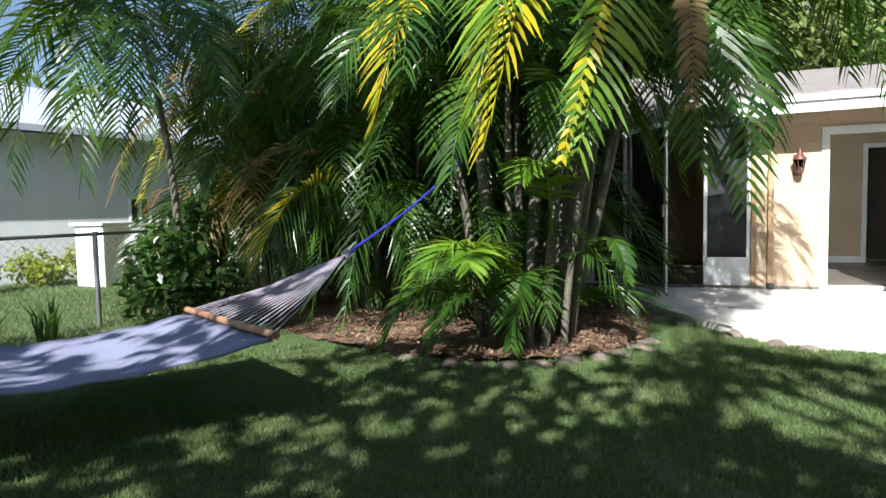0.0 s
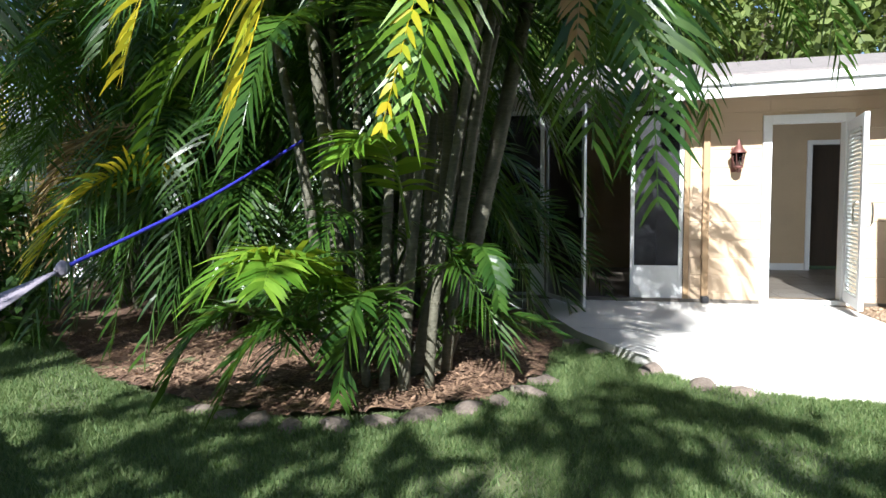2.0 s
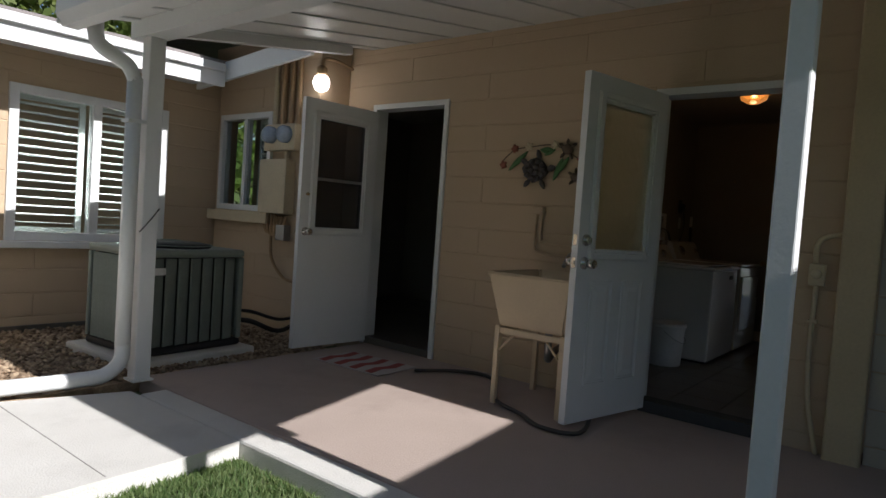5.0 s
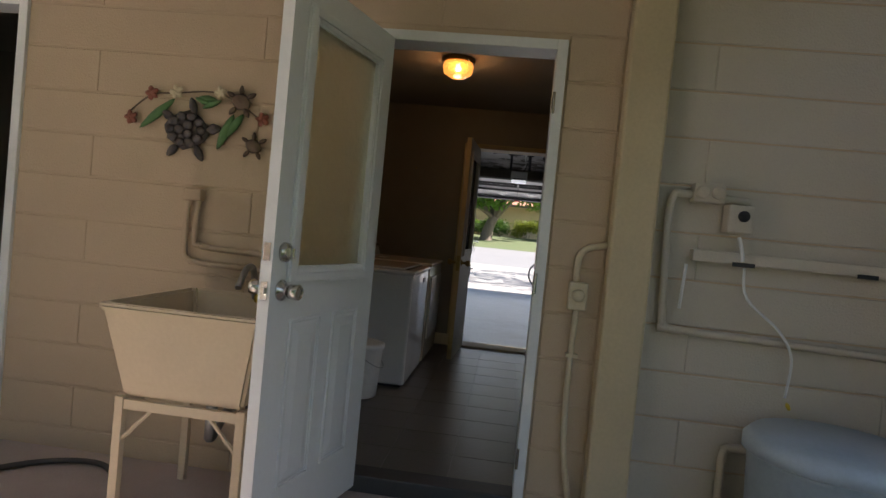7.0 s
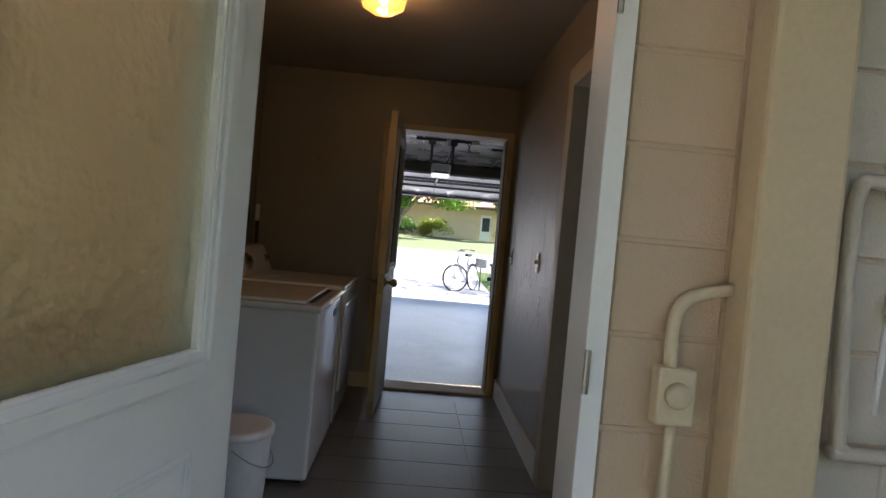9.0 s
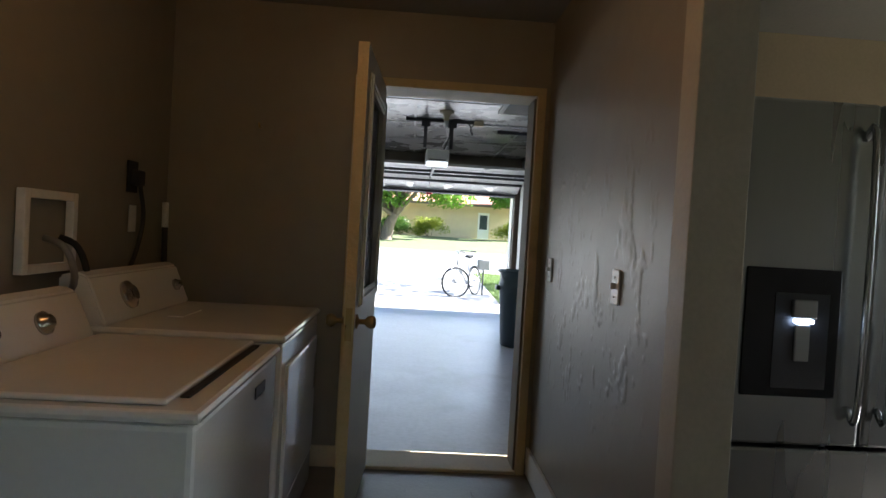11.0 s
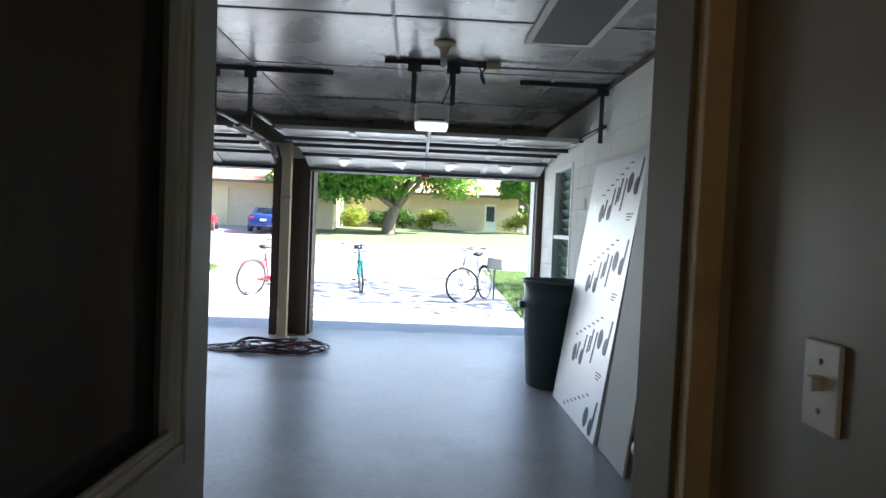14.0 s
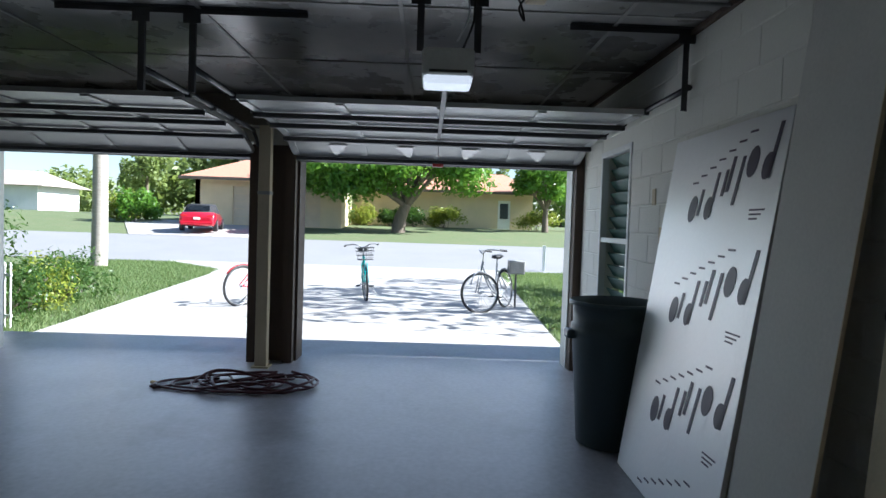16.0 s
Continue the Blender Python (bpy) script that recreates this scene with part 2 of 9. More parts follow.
M_TAN = material("tan_block_paint", (0.56, 0.43, 0.295), 0.75, colour2=(0.51, 0.385, 0.26), scale=1.5, fine=140, bump=0.35, stain=0.12, stain_colour=(0.3, 0.22, 0.13))
M_TRIM = material("white_trim_paint", (0.80, 0.81, 0.80), 0.45, colour2=(0.72, 0.73, 0.72), scale=3, bump=0.06, stain=0.15, stain_colour=(0.5, 0.48, 0.42))
M_DOOR = material("white_door_paint", (0.80, 0.81, 0.82), 0.38, colour2=(0.74, 0.75, 0.76), scale=2.5, bump=0.05, stain=0.12, stain_colour=(0.5, 0.48, 0.44))
M_CREAM = material("cream_paint", (0.66, 0.56, 0.38), 0.6, scale=3, bump=0.15)
M_CEIL = material("white_panel_ceiling", (0.82, 0.82, 0.80), 0.4, colour2=(0.74, 0.74, 0.72), scale=1.2, bump=0.05)
M_SLAB = material("brown_porch_concrete", (0.48, 0.39, 0.34), 0.7, colour2=(0.40, 0.32, 0.275), scale=2.0, fine=90, bump=0.25, stain=0.35, stain_colour=(0.24, 0.18, 0.15))
M_CONC = material("pale_concrete", (0.69, 0.67, 0.63), 0.85, colour2=(0.60, 0.58, 0.54), scale=2.2, fine=120, bump=0.4, stain=0.35, stain_colour=(0.33, 0.31, 0.28))
M_DRIVE = material("driveway_concrete", (0.40, 0.385, 0.36), 0.85, colour2=(0.32, 0.305, 0.285), scale=0.7, fine=60, bump=0.3, stain=0.4, stain_colour=(0.27, 0.25, 0.22))
M_GARFLOOR = material("painted_garage_floor", (0.50, 0.50, 0.53), 0.36, colour2=(0.33, 0.33, 0.355), scale=1.7, fine=25, amount=0.75, bump=0.08, stain=0.8, stain_colour=(0.22, 0.21, 0.21))
M_STREET = material("street_asphalt", (0.24, 0.24, 0.24), 0.9, colour2=(0.19, 0.19, 0.19), scale=0.6, fine=50, bump=0.3)
M_GROUND = material("lawn_soil", (0.085, 0.130, 0.045), 0.95, colour2=(0.125, 0.135, 0.062), scale=1.2, fine=45, bump=0.8, stain=0.4, stain_colour=(0.16, 0.13, 0.07))
M_MULCH = material("bark_mulch", (0.20, 0.12, 0.075), 0.95, colour2=(0.10, 0.06, 0.04), scale=5, fine=70, amount=0.9, bump=1.0)
M_BARK = material("bark", (0.20, 0.16, 0.12), 0.9, colour2=(0.10, 0.08, 0.06), scale=8, fine=40, amount=0.8, bump=0.8, stretch=(1, 1, 0.3))
M_CANE = material("palm_cane", (0.15, 0.14, 0.10), 0.7, colour2=(0.06, 0.06, 0.04), scale=10, fine=30, amount=0.8, bump=0.4, stretch=(1, 1, 3))
M_STONE = material("edging_stone", (0.27, 0.22, 0.18), 0.9, colour2=(0.14, 0.11, 0.09), scale=8, fine=60, amount=0.8, bump=0.8, per_object=0.25)
M_SHINGLE = material("roof_shingle", (0.30, 0.27, 0.25), 0.9, colour2=(0.18, 0.16, 0.155), scale=6, fine=90, amount=0.8, bump=0.7)
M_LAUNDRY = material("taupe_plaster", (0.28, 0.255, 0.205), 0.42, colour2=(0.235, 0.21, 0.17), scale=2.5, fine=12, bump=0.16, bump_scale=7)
M_LCEIL = material("laundry_ceiling_paint", (0.45, 0.42, 0.37), 0.8, scale=2, bump=0.1)
M_TILE = material("floor_tile", (0.17, 0.15, 0.125), 0.34, colour2=(0.11, 0.098, 0.082), scale=3, bump=0.1, per_object=0.08)
M_BEIGE = material("beige_room_paint", (0.52, 0.40, 0.255), 0.7, scale=2, bump=0.1)
M_GWALL = material("garage_white_block_paint", (0.78, 0.77, 0.71), 0.7, colour2=(0.70, 0.69, 0.63), scale=1.6, bump=0.3, stain=0.25, stain_colour=(0.4, 0.37, 0.3))
# white ceiling paint, its dim light put into the colour as grey
M_GCEILDIM = material("dimmed_garage_ceiling_paint", (0.34, 0.33, 0.31), 0.28, colour2=(0.24, 0.23, 0.215), scale=2.4, fine=8, amount=0.8, bump=0.15, bump_scale=5)
# dark garage wood; also colours the sheets that imitate unlit rooms
M_DARKWOODFILL = material("dark_wood_and_unlit_rooms", (0.11, 0.075, 0.05), 0.7, colour2=(0.06, 0.04, 0.03), scale=4, bump=0.3, stretch=(4, 4, 0.5))
M_STEEL = material("galvanized_steel", (0.42, 0.42, 0.42), 0.4, 0.9, scale=10, bump=0.08)
M_DARKSTEEL = material("dark_steel", (0.09, 0.09, 0.095), 0.5, 0.6, scale=10, bump=0.1)
M_CHROME = material("satin_nickel", (0.62, 0.60, 0.56), 0.22, 1.0, scale=20, bump=0.0)
M_BRASS = material("antique_brass", (0.42, 0.30, 0.14), 0.3, 1.0, scale=20, bump=0.0)
M_BLACK = material("black_rubber", (0.02, 0.02, 0.022), 0.6, scale=12, bump=0.1)
M_WHITEPL = material("white_plastic", (0.80, 0.80, 0.78), 0.35, scale=8, bump=0.03)
M_APPL = material("white_enamel", (0.80, 0.79, 0.76), 0.22, colour2=(0.74, 0.73, 0.70), scale=2, bump=0.02, coat=0.3)
M_ACGREEN = material("grey_green_condenser_paint", (0.25, 0.285, 0.255), 0.5, 0.2, colour2=(0.165, 0.195, 0.175), scale=5, bump=0.06)
M_ACDARK = material("condenser_coil", (0.035, 0.04, 0.038), 0.6, 0.3, scale=40, bump=0.4)
M_GRAVEL = material("river_gravel", (0.42, 0.31, 0.21), 0.85, colour2=(0.22, 0.15, 0.10), scale=12, fine=60, amount=0.9, bump=0.6, per_object=0.3)
M_GLASS = glass_material("window_glass", (0.85, 0.92, 0.90))
M_RAIN = glass_material("reeded_glass", (0.80, 0.80, 0.62), 0.35, 0.8, 30, (1, 12, 1))
M_SCREEN = screen_material("insect_screen", (0.016, 0.018, 0.022), 0.32)
# palm green darkened as in shade; the next copy is brightened as sunlit
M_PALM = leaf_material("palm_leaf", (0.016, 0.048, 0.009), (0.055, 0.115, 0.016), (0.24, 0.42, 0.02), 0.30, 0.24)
M_PALMSUN = leaf_material("sunlit_palm_leaf", (0.06, 0.15, 0.014), (0.19, 0.31, 0.03), (0.55, 0.66, 0.03), 0.36, 0.34)
M_PALMY = leaf_material("yellow_palm_leaf", (0.30, 0.34, 0.02), (0.66, 0.48, 0.02), (0.75, 0.62, 0.03), amount=0.45)
M_PALMD = leaf_material("dry_palm_leaf", (0.20, 0.13, 0.055), (0.36, 0.26, 0.12), (0.4, 0.25, 0.08), 0.7)
M_OAKL = leaf_material("pale_oak_leaf", (0.10, 0.15, 0.04), (0.20, 0.24, 0.08), (0.40, 0.50, 0.10), 0.5)
M_OAK = leaf_material("oak_leaf", (0.035, 0.075, 0.014), (0.085, 0.125, 0.025), (0.30, 0.42, 0.05))
M_LIME = leaf_material("bright_tree_leaf", (0.06, 0.15, 0.02), (0.11, 0.22, 0.03), (0.35, 0.60, 0.06))
M_BUSH = leaf_material("shrub_leaf", (0.03, 0.065, 0.018), (0.06, 0.11, 0.025), (0.18, 0.34, 0.04))
M_YBUSH = leaf_material("yellow_green_shrub_leaf", (0.16, 0.22, 0.03), (0.30, 0.33, 0.05), (0.5, 0.55, 0.08))
M_GRASS = leaf_material("grass_blade", (0.060, 0.118, 0.037), (0.195, 0.245, 0.10), (0.30, 0.42, 0.11), 0.6)

# ---- plan ----
XM, YW, XS = 5.665, 9.30, 5.32          # main wall, wing wall, small-window wall (outer faces)
GZ = -0.10                             # lawn
TH = 0.13                              # wall thickness
CEIL, GCEIL = 2.45, 2.58
D1 = (6.60, 7.36, 0.0, 2.08)           # doors of the main wall: y0, y1, z0, z1
D2 = (4.07, 4.82, 0.0, 2.03)
LF = 0.066                             # laundry floor
PD = (2.09, 2.80, 0.05, 1.97)          # patio door of the wing
WIN = (3.50, 4.72, 0.80, 1.96)         # shutter window of the wing
SW = (8.40, 9.22, 1.14, 2.03)          # small window
GD = (3.79, 4.70, 0.0, 2.06)           # laundry to garage
GX, GF = 9.33, 16.0                    # garage back and front
GL, GR = 9.30, 2.72                    # garage left and right inner faces
GO1, GO2 = (2.82, 5.55), (6.02, 8.62)  # garage openings
GRISE = ((-400, GZ), (16.6, GZ), (31.0, -0.16), (40.5, 0.42), (53.0, 1.15), (70, 1.5), (700, 2.5))


def ground_z(x):
    for (a, za), (b, zb) in zip(GRISE, GRISE[1:]):
        if x <= b:
            return za + (zb - za) * (x - a) / (b - a)
    return GRISE[-1][1]


def ground_sheet(x0, x1, y_of, lift, name, mat, step=4.0):
    """A strip that follows the ground; y_of(x) gives its two sides."""
    bm = bmesh.new()
    xs = sorted({x0, x1, *[g[0] for g in GRISE if x0 < g[0] < x1], *[x0 + step * i for i in range(1, int((x1 - x0) / step) + 1) if x0 + step * i < x1]})
    prev = None
    for x in xs:
        a, b = y_of(x)
        row = [bm.verts.new((x, a, ground_z(x) + lift)), bm.verts.new((x, b, ground_z(x) + lift))]
        if prev:
            bm.faces.new((prev[0], row[0], row[1], prev[1]))
        prev = row
    bmesh.ops.recalc_face_normals(bm, faces=bm.faces)
    ob = part(name, bm, mat)
    return ob


structure(ground_sheet(-400, 700, lambda x: (-400, 400), 0.0, "ground", M_GROUND, 40), "green mown lawn ground with bare patches", "lawn")
structure(ground_sheet(16.4, 31.2, lambda x: (2.55 - 0.05 * (x - 17.5), 9.0 + 0.11 * (x - 17.5) + (0.0 if x < 28 else 0.8 * (x - 28))), 0.03, "driveway", M_DRIVE, 2.0), "pale concrete driveway with tyre stains", "driveway")
structure(ground_sheet(31.0, 40.5, lambda x: (-120, 160), 0.02, "road", M_STREET), "sunlit grey residential street", "road")
structure(ground_sheet(40.4, 52.0, lambda x: (11.5 + 0.25 * (x - 40), 18.5 + 0.5 * (x - 40)), 0.03, "far_driveway", M_DRIVE), "concrete driveway of the house across the street", "driveway")

# slabs and floors
structure(part("porch_slab", box(3.63, XM, 2.2, 7.35, -0.2, 0.0, 0.01), M_SLAB), "brown painted concrete porch slab", "porch floor")
structure(part("porch_edge", box(3.46, 3.628, 2.2, 7.0, -0.2, -0.004, 0.015), M_CONC), "pale concrete edge strip of the porch", "kerb")
_arc = [(-0.9, 9.28), (-0.45, 8.9), (-0.16, 8.0), (0.06, 7.35), (0.28, 6.95), (0.55, 6.50), (0.80, 6.20), (1.10, 6.03), (1.5, 5.90), (1.95, 5.88), (2.44, 5.95), (3.10, 5.96), (3.455, 5.98), (3.455, 7.10), (2.83, 7.30), (2.83, 9.28)]
structure(part("patio", prism(_arc, -0.16, -0.01), M_CONC), "sunlit pale concrete patio with a curved edge", "patio")
structure(part("wing_floor", box(-1.2, XS + 0.3, YW - 0.02, 13.2, -0.2, 0.03), M_TILE), "beige tile floor of the wing room", "floor")
structure(part("house_floor", box(XM, GX + 0.06, -0.5, 9.6, -0.2, LF - 0.006), M_TILE), "dark tile floor of the laundry and kitchen", "floor")
structure(part("garage_floor", box(GX + 0.06, 17.15, 2.4, 9.6, -0.25, -0.035), M_GARFLOOR), "smooth worn grey painted garage floor", "floor")


def wall(name, axis, at, thick, u0, u1, z0, z1, holes, mat, label):
    holes = [(h[0] - 0.006, h[1] + 0.006, h[2], h[3] + 0.006) if h[2] <= 0.06 else h for h in holes]
    return structure(part(name, wall_pieces(axis, at, thick, u0, u1, z0, z1, holes), mat), label, "wall")


# main wall, outer leaf tan and inner leaf taupe
wall("wall_main", "x", XM, 0.07, -0.5, 7.75, -0.1, 2.75, [D1, D2], M_TAN, "tan painted concrete block wall")
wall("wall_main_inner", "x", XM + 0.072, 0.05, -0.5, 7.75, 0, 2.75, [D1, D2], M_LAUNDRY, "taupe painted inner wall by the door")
wall("wall_small_window", "x", XS, TH, 7.75, YW + 0.1, -0.1, 2.75, [SW], M_TAN, "tan painted block wall with a small window")
wall("wall_jog", "y", 7.75, 0.1, XS + TH, XM + 0.12, -0.1, 2.75, [], M_TAN, "tan painted return of the block wall")
wall("wall_wing", "y", YW, TH, 1.26, XS, -0.1, 2.5, [PD, WIN], M_TAN, "tan painted block wall of the wing")
# wing room and screened porch
wall("wall_wing_back", "y", 13.0, 0.1, -1.2, 5.5, 0, 2.6, [(3.62, 4.42, 0.03, 2.05)], M_BEIGE, "beige inner wall with a dark doorway")
wall("wall_wing_side", "x", 1.26, 0.1, YW + TH, 13.0, 0, 2.5, [], M_BEIGE, "beige side wall of the wing room")
wall("wall_wing_side_far", "x", XS + 0.2, 0.1, YW + 0.12, 13.0, 0, 2.6, [], M_BEIGE, "beige side wall of the wing room")
wall("wall_porch_left", "x", -1.3, 0.1, YW, 13.0, -0.1, 2.4, [(10.0, 11.6, 0.7, 1.8)], M_TAN, "tan side wall of the screened porch")
structure(part("ceiling_wing", box(-1.2, XS + 0.2, YW + TH, 13.0, 2.42, 2.47), M_CEIL), "white ceiling of the wing room", "ceiling")
# dark sheet: the gloom past the inner doorway, put into its colour
wall("dark_sheet_behind_wing_door", "y", 14.2, 0.1, 2.5, 5.6, 0, 2.6, [], M_DARKWOODFILL, "dark sheet standing in for the unlit room behind the inner doorway")

# laundry, kitchen and side room
KD = (6.35, 7.42, 0.0, 2.06)
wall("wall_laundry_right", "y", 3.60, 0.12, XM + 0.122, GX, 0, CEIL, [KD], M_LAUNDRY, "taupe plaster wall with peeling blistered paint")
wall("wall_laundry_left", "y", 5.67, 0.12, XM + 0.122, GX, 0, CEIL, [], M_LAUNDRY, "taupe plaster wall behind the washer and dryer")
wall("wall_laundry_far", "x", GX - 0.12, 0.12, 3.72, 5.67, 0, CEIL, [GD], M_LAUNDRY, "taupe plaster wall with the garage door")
structure(part("ceiling_laundry", box(XM + 0.122, GX, -0.4, 9.2, CEIL, CEIL + 0.05), M_LCEIL), "plain painted laundry ceiling", "ceiling")
wall("wall_kitchen_far", "x", 9.1, 0.1, -0.4, 3.6, 0, CEIL, [], M_BEIGE, "plain kitchen end wall")
wall("wall_kitchen_south", "y", -0.5, 0.1, XM + 0.122, 9.2, 0, CEIL, [(6.3, 8.3, 0.9, 2.0)], M_BEIGE, "plain kitchen side wall")
wall("wall_side_room_far", "x", 8.2, 0.1, 5.79, 9.2, 0, CEIL, [(6.35, 6.95, 0, 2.0)], M_LAUNDRY, "taupe wall of the side room with a dark doorway")
wall("wall_side_room_north", "y", 9.2, 0.1, XM + 0.1, 8.2, 0, CEIL, [], M_LAUNDRY, "taupe wall of the side room")
# another dark sheet, coloured for the unlit space past the side doorway
wall("dark_sheet_side_doorway", "x", 8.9, 0.05, 5.8, 7.6, 0, CEIL, [], M_DARKWOODFILL, "dark sheet standing in for the unlit space past the side room")

# return wall out of view, added to keep sun off the laundry door
wall("wall_south_sun_block", "y", 2.28, 0.12, 4.76, XM, -0.1, 3.1, [], M_TAN, "unseen tan wall added at the end of the porch to shade the laundry door")

# garage
wall("wall_garage_back", "x", GX + 0.004, 0.07, 2.4, GL + 0.2, -0.1, GCEIL, [GD], M_GWALL, "white painted garage back wall")
GWN = (14.42, 15.25, 0.62, 2.06)
wall("wall_garage_right", "y", GR - 0.2, 0.2, GX + 0.1, GF + 0.3, -0.1, GCEIL, [GWN], M_GWALL, "white painted garage side wall with a window")
wall("wall_garage_left", "y", GL, 0.2, GX + 0.1, GF + 0.3, -0.1, GCEIL, [], M_GWALL, "white painted garage side wall")
wall("wall_garage_front", "x", GF, 0.26, GR - 0.002, GL, -0.1, GCEIL, [(GO1[0], GO1[1], -0.1, 2.14), (GO2[0], GO2[1], -0.1, 2.14)], M_GWALL, "white garage front wall with two door openings")
# hidden wall, added so the floor at the opening lies in shade
wall("wall_garage_sun_block", "y", 2.36, 0.15, GF + 0.31, 17.12, -0.1, 2.75, [], M_TAN, "unseen tan wall added beside the garage door to shade the floor")
structure(part("ceiling_garage", box(GX + 0.1, GF + 0.25, GR - 0.1, GL + 0.1, GCEIL, GCEIL + 0.04), M_GCEILDIM), "glossy patched panel ceiling of the garage", "ceiling")


# roofs
def roof(name, pts, thick, mat, label, category="roof"):
    bm = bmesh.new()
    lo = [bm.verts.new(p) for p in pts]
    hi = [bm.verts.new((p[0], p[1], p[2] + thick)) for p in pts]
    n = len(pts)
    bm.faces.new(lo[::-1])
    bm.faces.new(hi)
    for i in range(n):
        bm.faces.new((lo[i], lo[(i + 1) % n], hi[(i + 1) % n], hi[i]))
    bmesh.ops.recalc_face_normals(bm, faces=bm.faces)
    return structure(part(name, bm, mat), label, category)


roof("roof_wing", [(0.93, 8.72, 2.37), (5.2, 8.72, 2.45), (5.2, 14.6, 3.74), (0.93, 14.6, 3.70)], 0.04, M_SHINGLE, "weathered grey shingle roof of the wing")
roof("roof_porch_screen", [(-1.5, 9.0, 2.36), (0.93, 9.0, 2.36), (0.93, 14.6, 3.8), (-1.5, 14.6, 3.8)], 0.04, M_SHINGLE, "shingle roof over the screened porch")
roof("roof_main", [(4.72, 1.0, 2.71), (4.72, 14.0, 2.71), (12.0, 14.0, 4.4), (12.0, 1.0, 4.4)], 0.05, M_SHINGLE, "grey shingle roof of the main house")
roof("roof_main_street_side", [(12.0, 1.0, 4.4), (12.0, 14.0, 4.4), (17.1, 14.0, 2.80), (17.1, 1.0, 2.80)], 0.05, M_SHINGLE, "grey shingle roof over the garage")
wall("wall_gable_south", "y", 0.9, 0.1, XM, GF, GCEIL + 0.05, 4.0, [], M_TAN, "tan gable wall")
roof("soffit_wing", [(0.95, 8.74, 2.24), (5.0, 8.74, 2.30), (5.0, 9.3, 2.32), (0.95, 9.3, 2.26)], 0.02, M_TRIM, "white painted soffit of the wing eave", "soffit")
roof("fascia_wing", [(0.93, 8.70, 2.17), (4.98, 8.70, 2.245), (4.98, 8.738, 2.245), (0.93, 8.738, 2.17)], 0.20, M_TRIM, "white painted fascia board of the wing", "fascia")
roof("gutter_lip_wing", [(0.93, 8.66, 2.30), (4.95, 8.66, 2.375), (4.95, 8.698, 2.375), (0.93, 8.698, 2.30)], 0.07, M_TRIM, "white drip edge along the wing eave", "fascia")
roof("fascia_main", [(4.985, 7.5, 2.42), (5.02, 7.5, 2.42), (5.02, 9.2, 2.26), (4.985, 9.2, 2.26)], 0.17, M_TRIM, "white fascia board over the small window", "fascia")

# second porch roof past the slab's end, unseen, placed for its shade edge
roof("roof_south_porch", [(1.9, -2.2, 2.16), (XM, -2.2, 2.44), (XM, 1.95, 2.44), (1.9, 1.95, 2.16)], 0.06, M_SHINGLE, "unseen low roof along the house beyond the porch, placed for its shade")
# porch roof: sloping white panels on a beam
PY0, PY1 = 2.95, 7.48
roof("porch_ceiling", [(3.22, PY0, 2.20), (3.22, PY1, 2.20), (XM, PY1, 2.62), (XM, PY0, 2.62)], 0.07, M_CEIL, "white pan panel porch roof underside", "ceiling")
_bm = bmesh.new()
for _i in range(12):
    _y = PY0 + 0.2 + 0.38 * _i
    add_cyl(_bm, (3.3, _y, 2.207), (XM - 0.02, _y, 2.612), 0.006, seg=6)
structure(part("porch_ceiling_seams", _bm, M_TRIM), "raised seams of the porch ceiling panels", "trim")
roof("porch_beam", [(3.52, PY0, 2.14), (3.66, PY0, 2.14), (3.66, PY1 - 0.03, 2.14), (3.52, PY1 - 0.03, 2.14)], 0.11, M_TRIM, "white porch roof beam", "beam")
roof("porch_end_beam", [(3.67, 7.36, 2.20), (XM - 0.35, 7.36, 2.48), (XM - 0.35, 7.44, 2.48), (3.67, 7.44, 2.20)], 0.07, M_TRIM, "white end rafter of the porch roof", "beam")
_g = thing("gutter", "white painted metal rain gutter of the porch", "gutter", (3.15, 0, 2.12), kind="structure")
_bm = bmesh.new()
_prof = [(-0.03, 0.16), (-0.045, 0.13), (-0.045, 0.06), (-0.01, 0.0), (0.07, 0.0), (0.07, 0.16)]
for _a, _b in zip(_prof, _prof[1:]):
    _v = [_bm.verts.new((_a[0], PY0, _a[1])), _bm.verts.new((_b[0], PY0, _b[1])), _bm.verts.new((_b[0], PY1, _b[1])), _bm.verts.new((_a[0], PY1, _a[1]))]
    _bm.faces.new(_v)
bmesh.ops.remove_doubles(_bm, verts=_bm.verts, dist=1e-5)
bmesh.ops.solidify(_bm, geom=_bm.faces[:], thickness=0.004)
add_box(_bm, -0.043, 0.068, PY0, PY0 + 0.004, 0.005, 0.155)
add_box(_bm, -0.043, 0.068, PY1 - 0.004, PY1, 0.005, 0.155)
part("gutter_body", _bm, M_TRIM, _g)


def porch_post(y, label, w=0.05):
    p = thing("porch_post", label, "post", (3.59, y, 0.0), group="porch posts")
    part("shaft", box(-w, w, -w, w, 0, 2.14, 0.006), M_TRIM, p)
    part("base_plate", box(-w - 0.015, w + 0.015, -w - 0.015, w + 0.015, 0, 0.012), M_TRIM, p)
    return p


porch_post(7.28, "white square porch post beside a downspout")
porch_post(3.705, "white square porch post near the laundry door", 0.034)

# ---- plants ----
rng = random.Random(7)


def mesh_object(name, verts, faces, mat, parent=None, smooth_faces=False):
    me = bpy.data.meshes.new(name)
    me.from_pydata(verts, [], faces)
    me.materials.append(mat)
    if smooth_faces:
        me.polygons.foreach_set("use_smooth", [True] * len(me.polygons))
    ob = new(name, me)
    if parent is not None:
        ob.parent = parent
    return ob


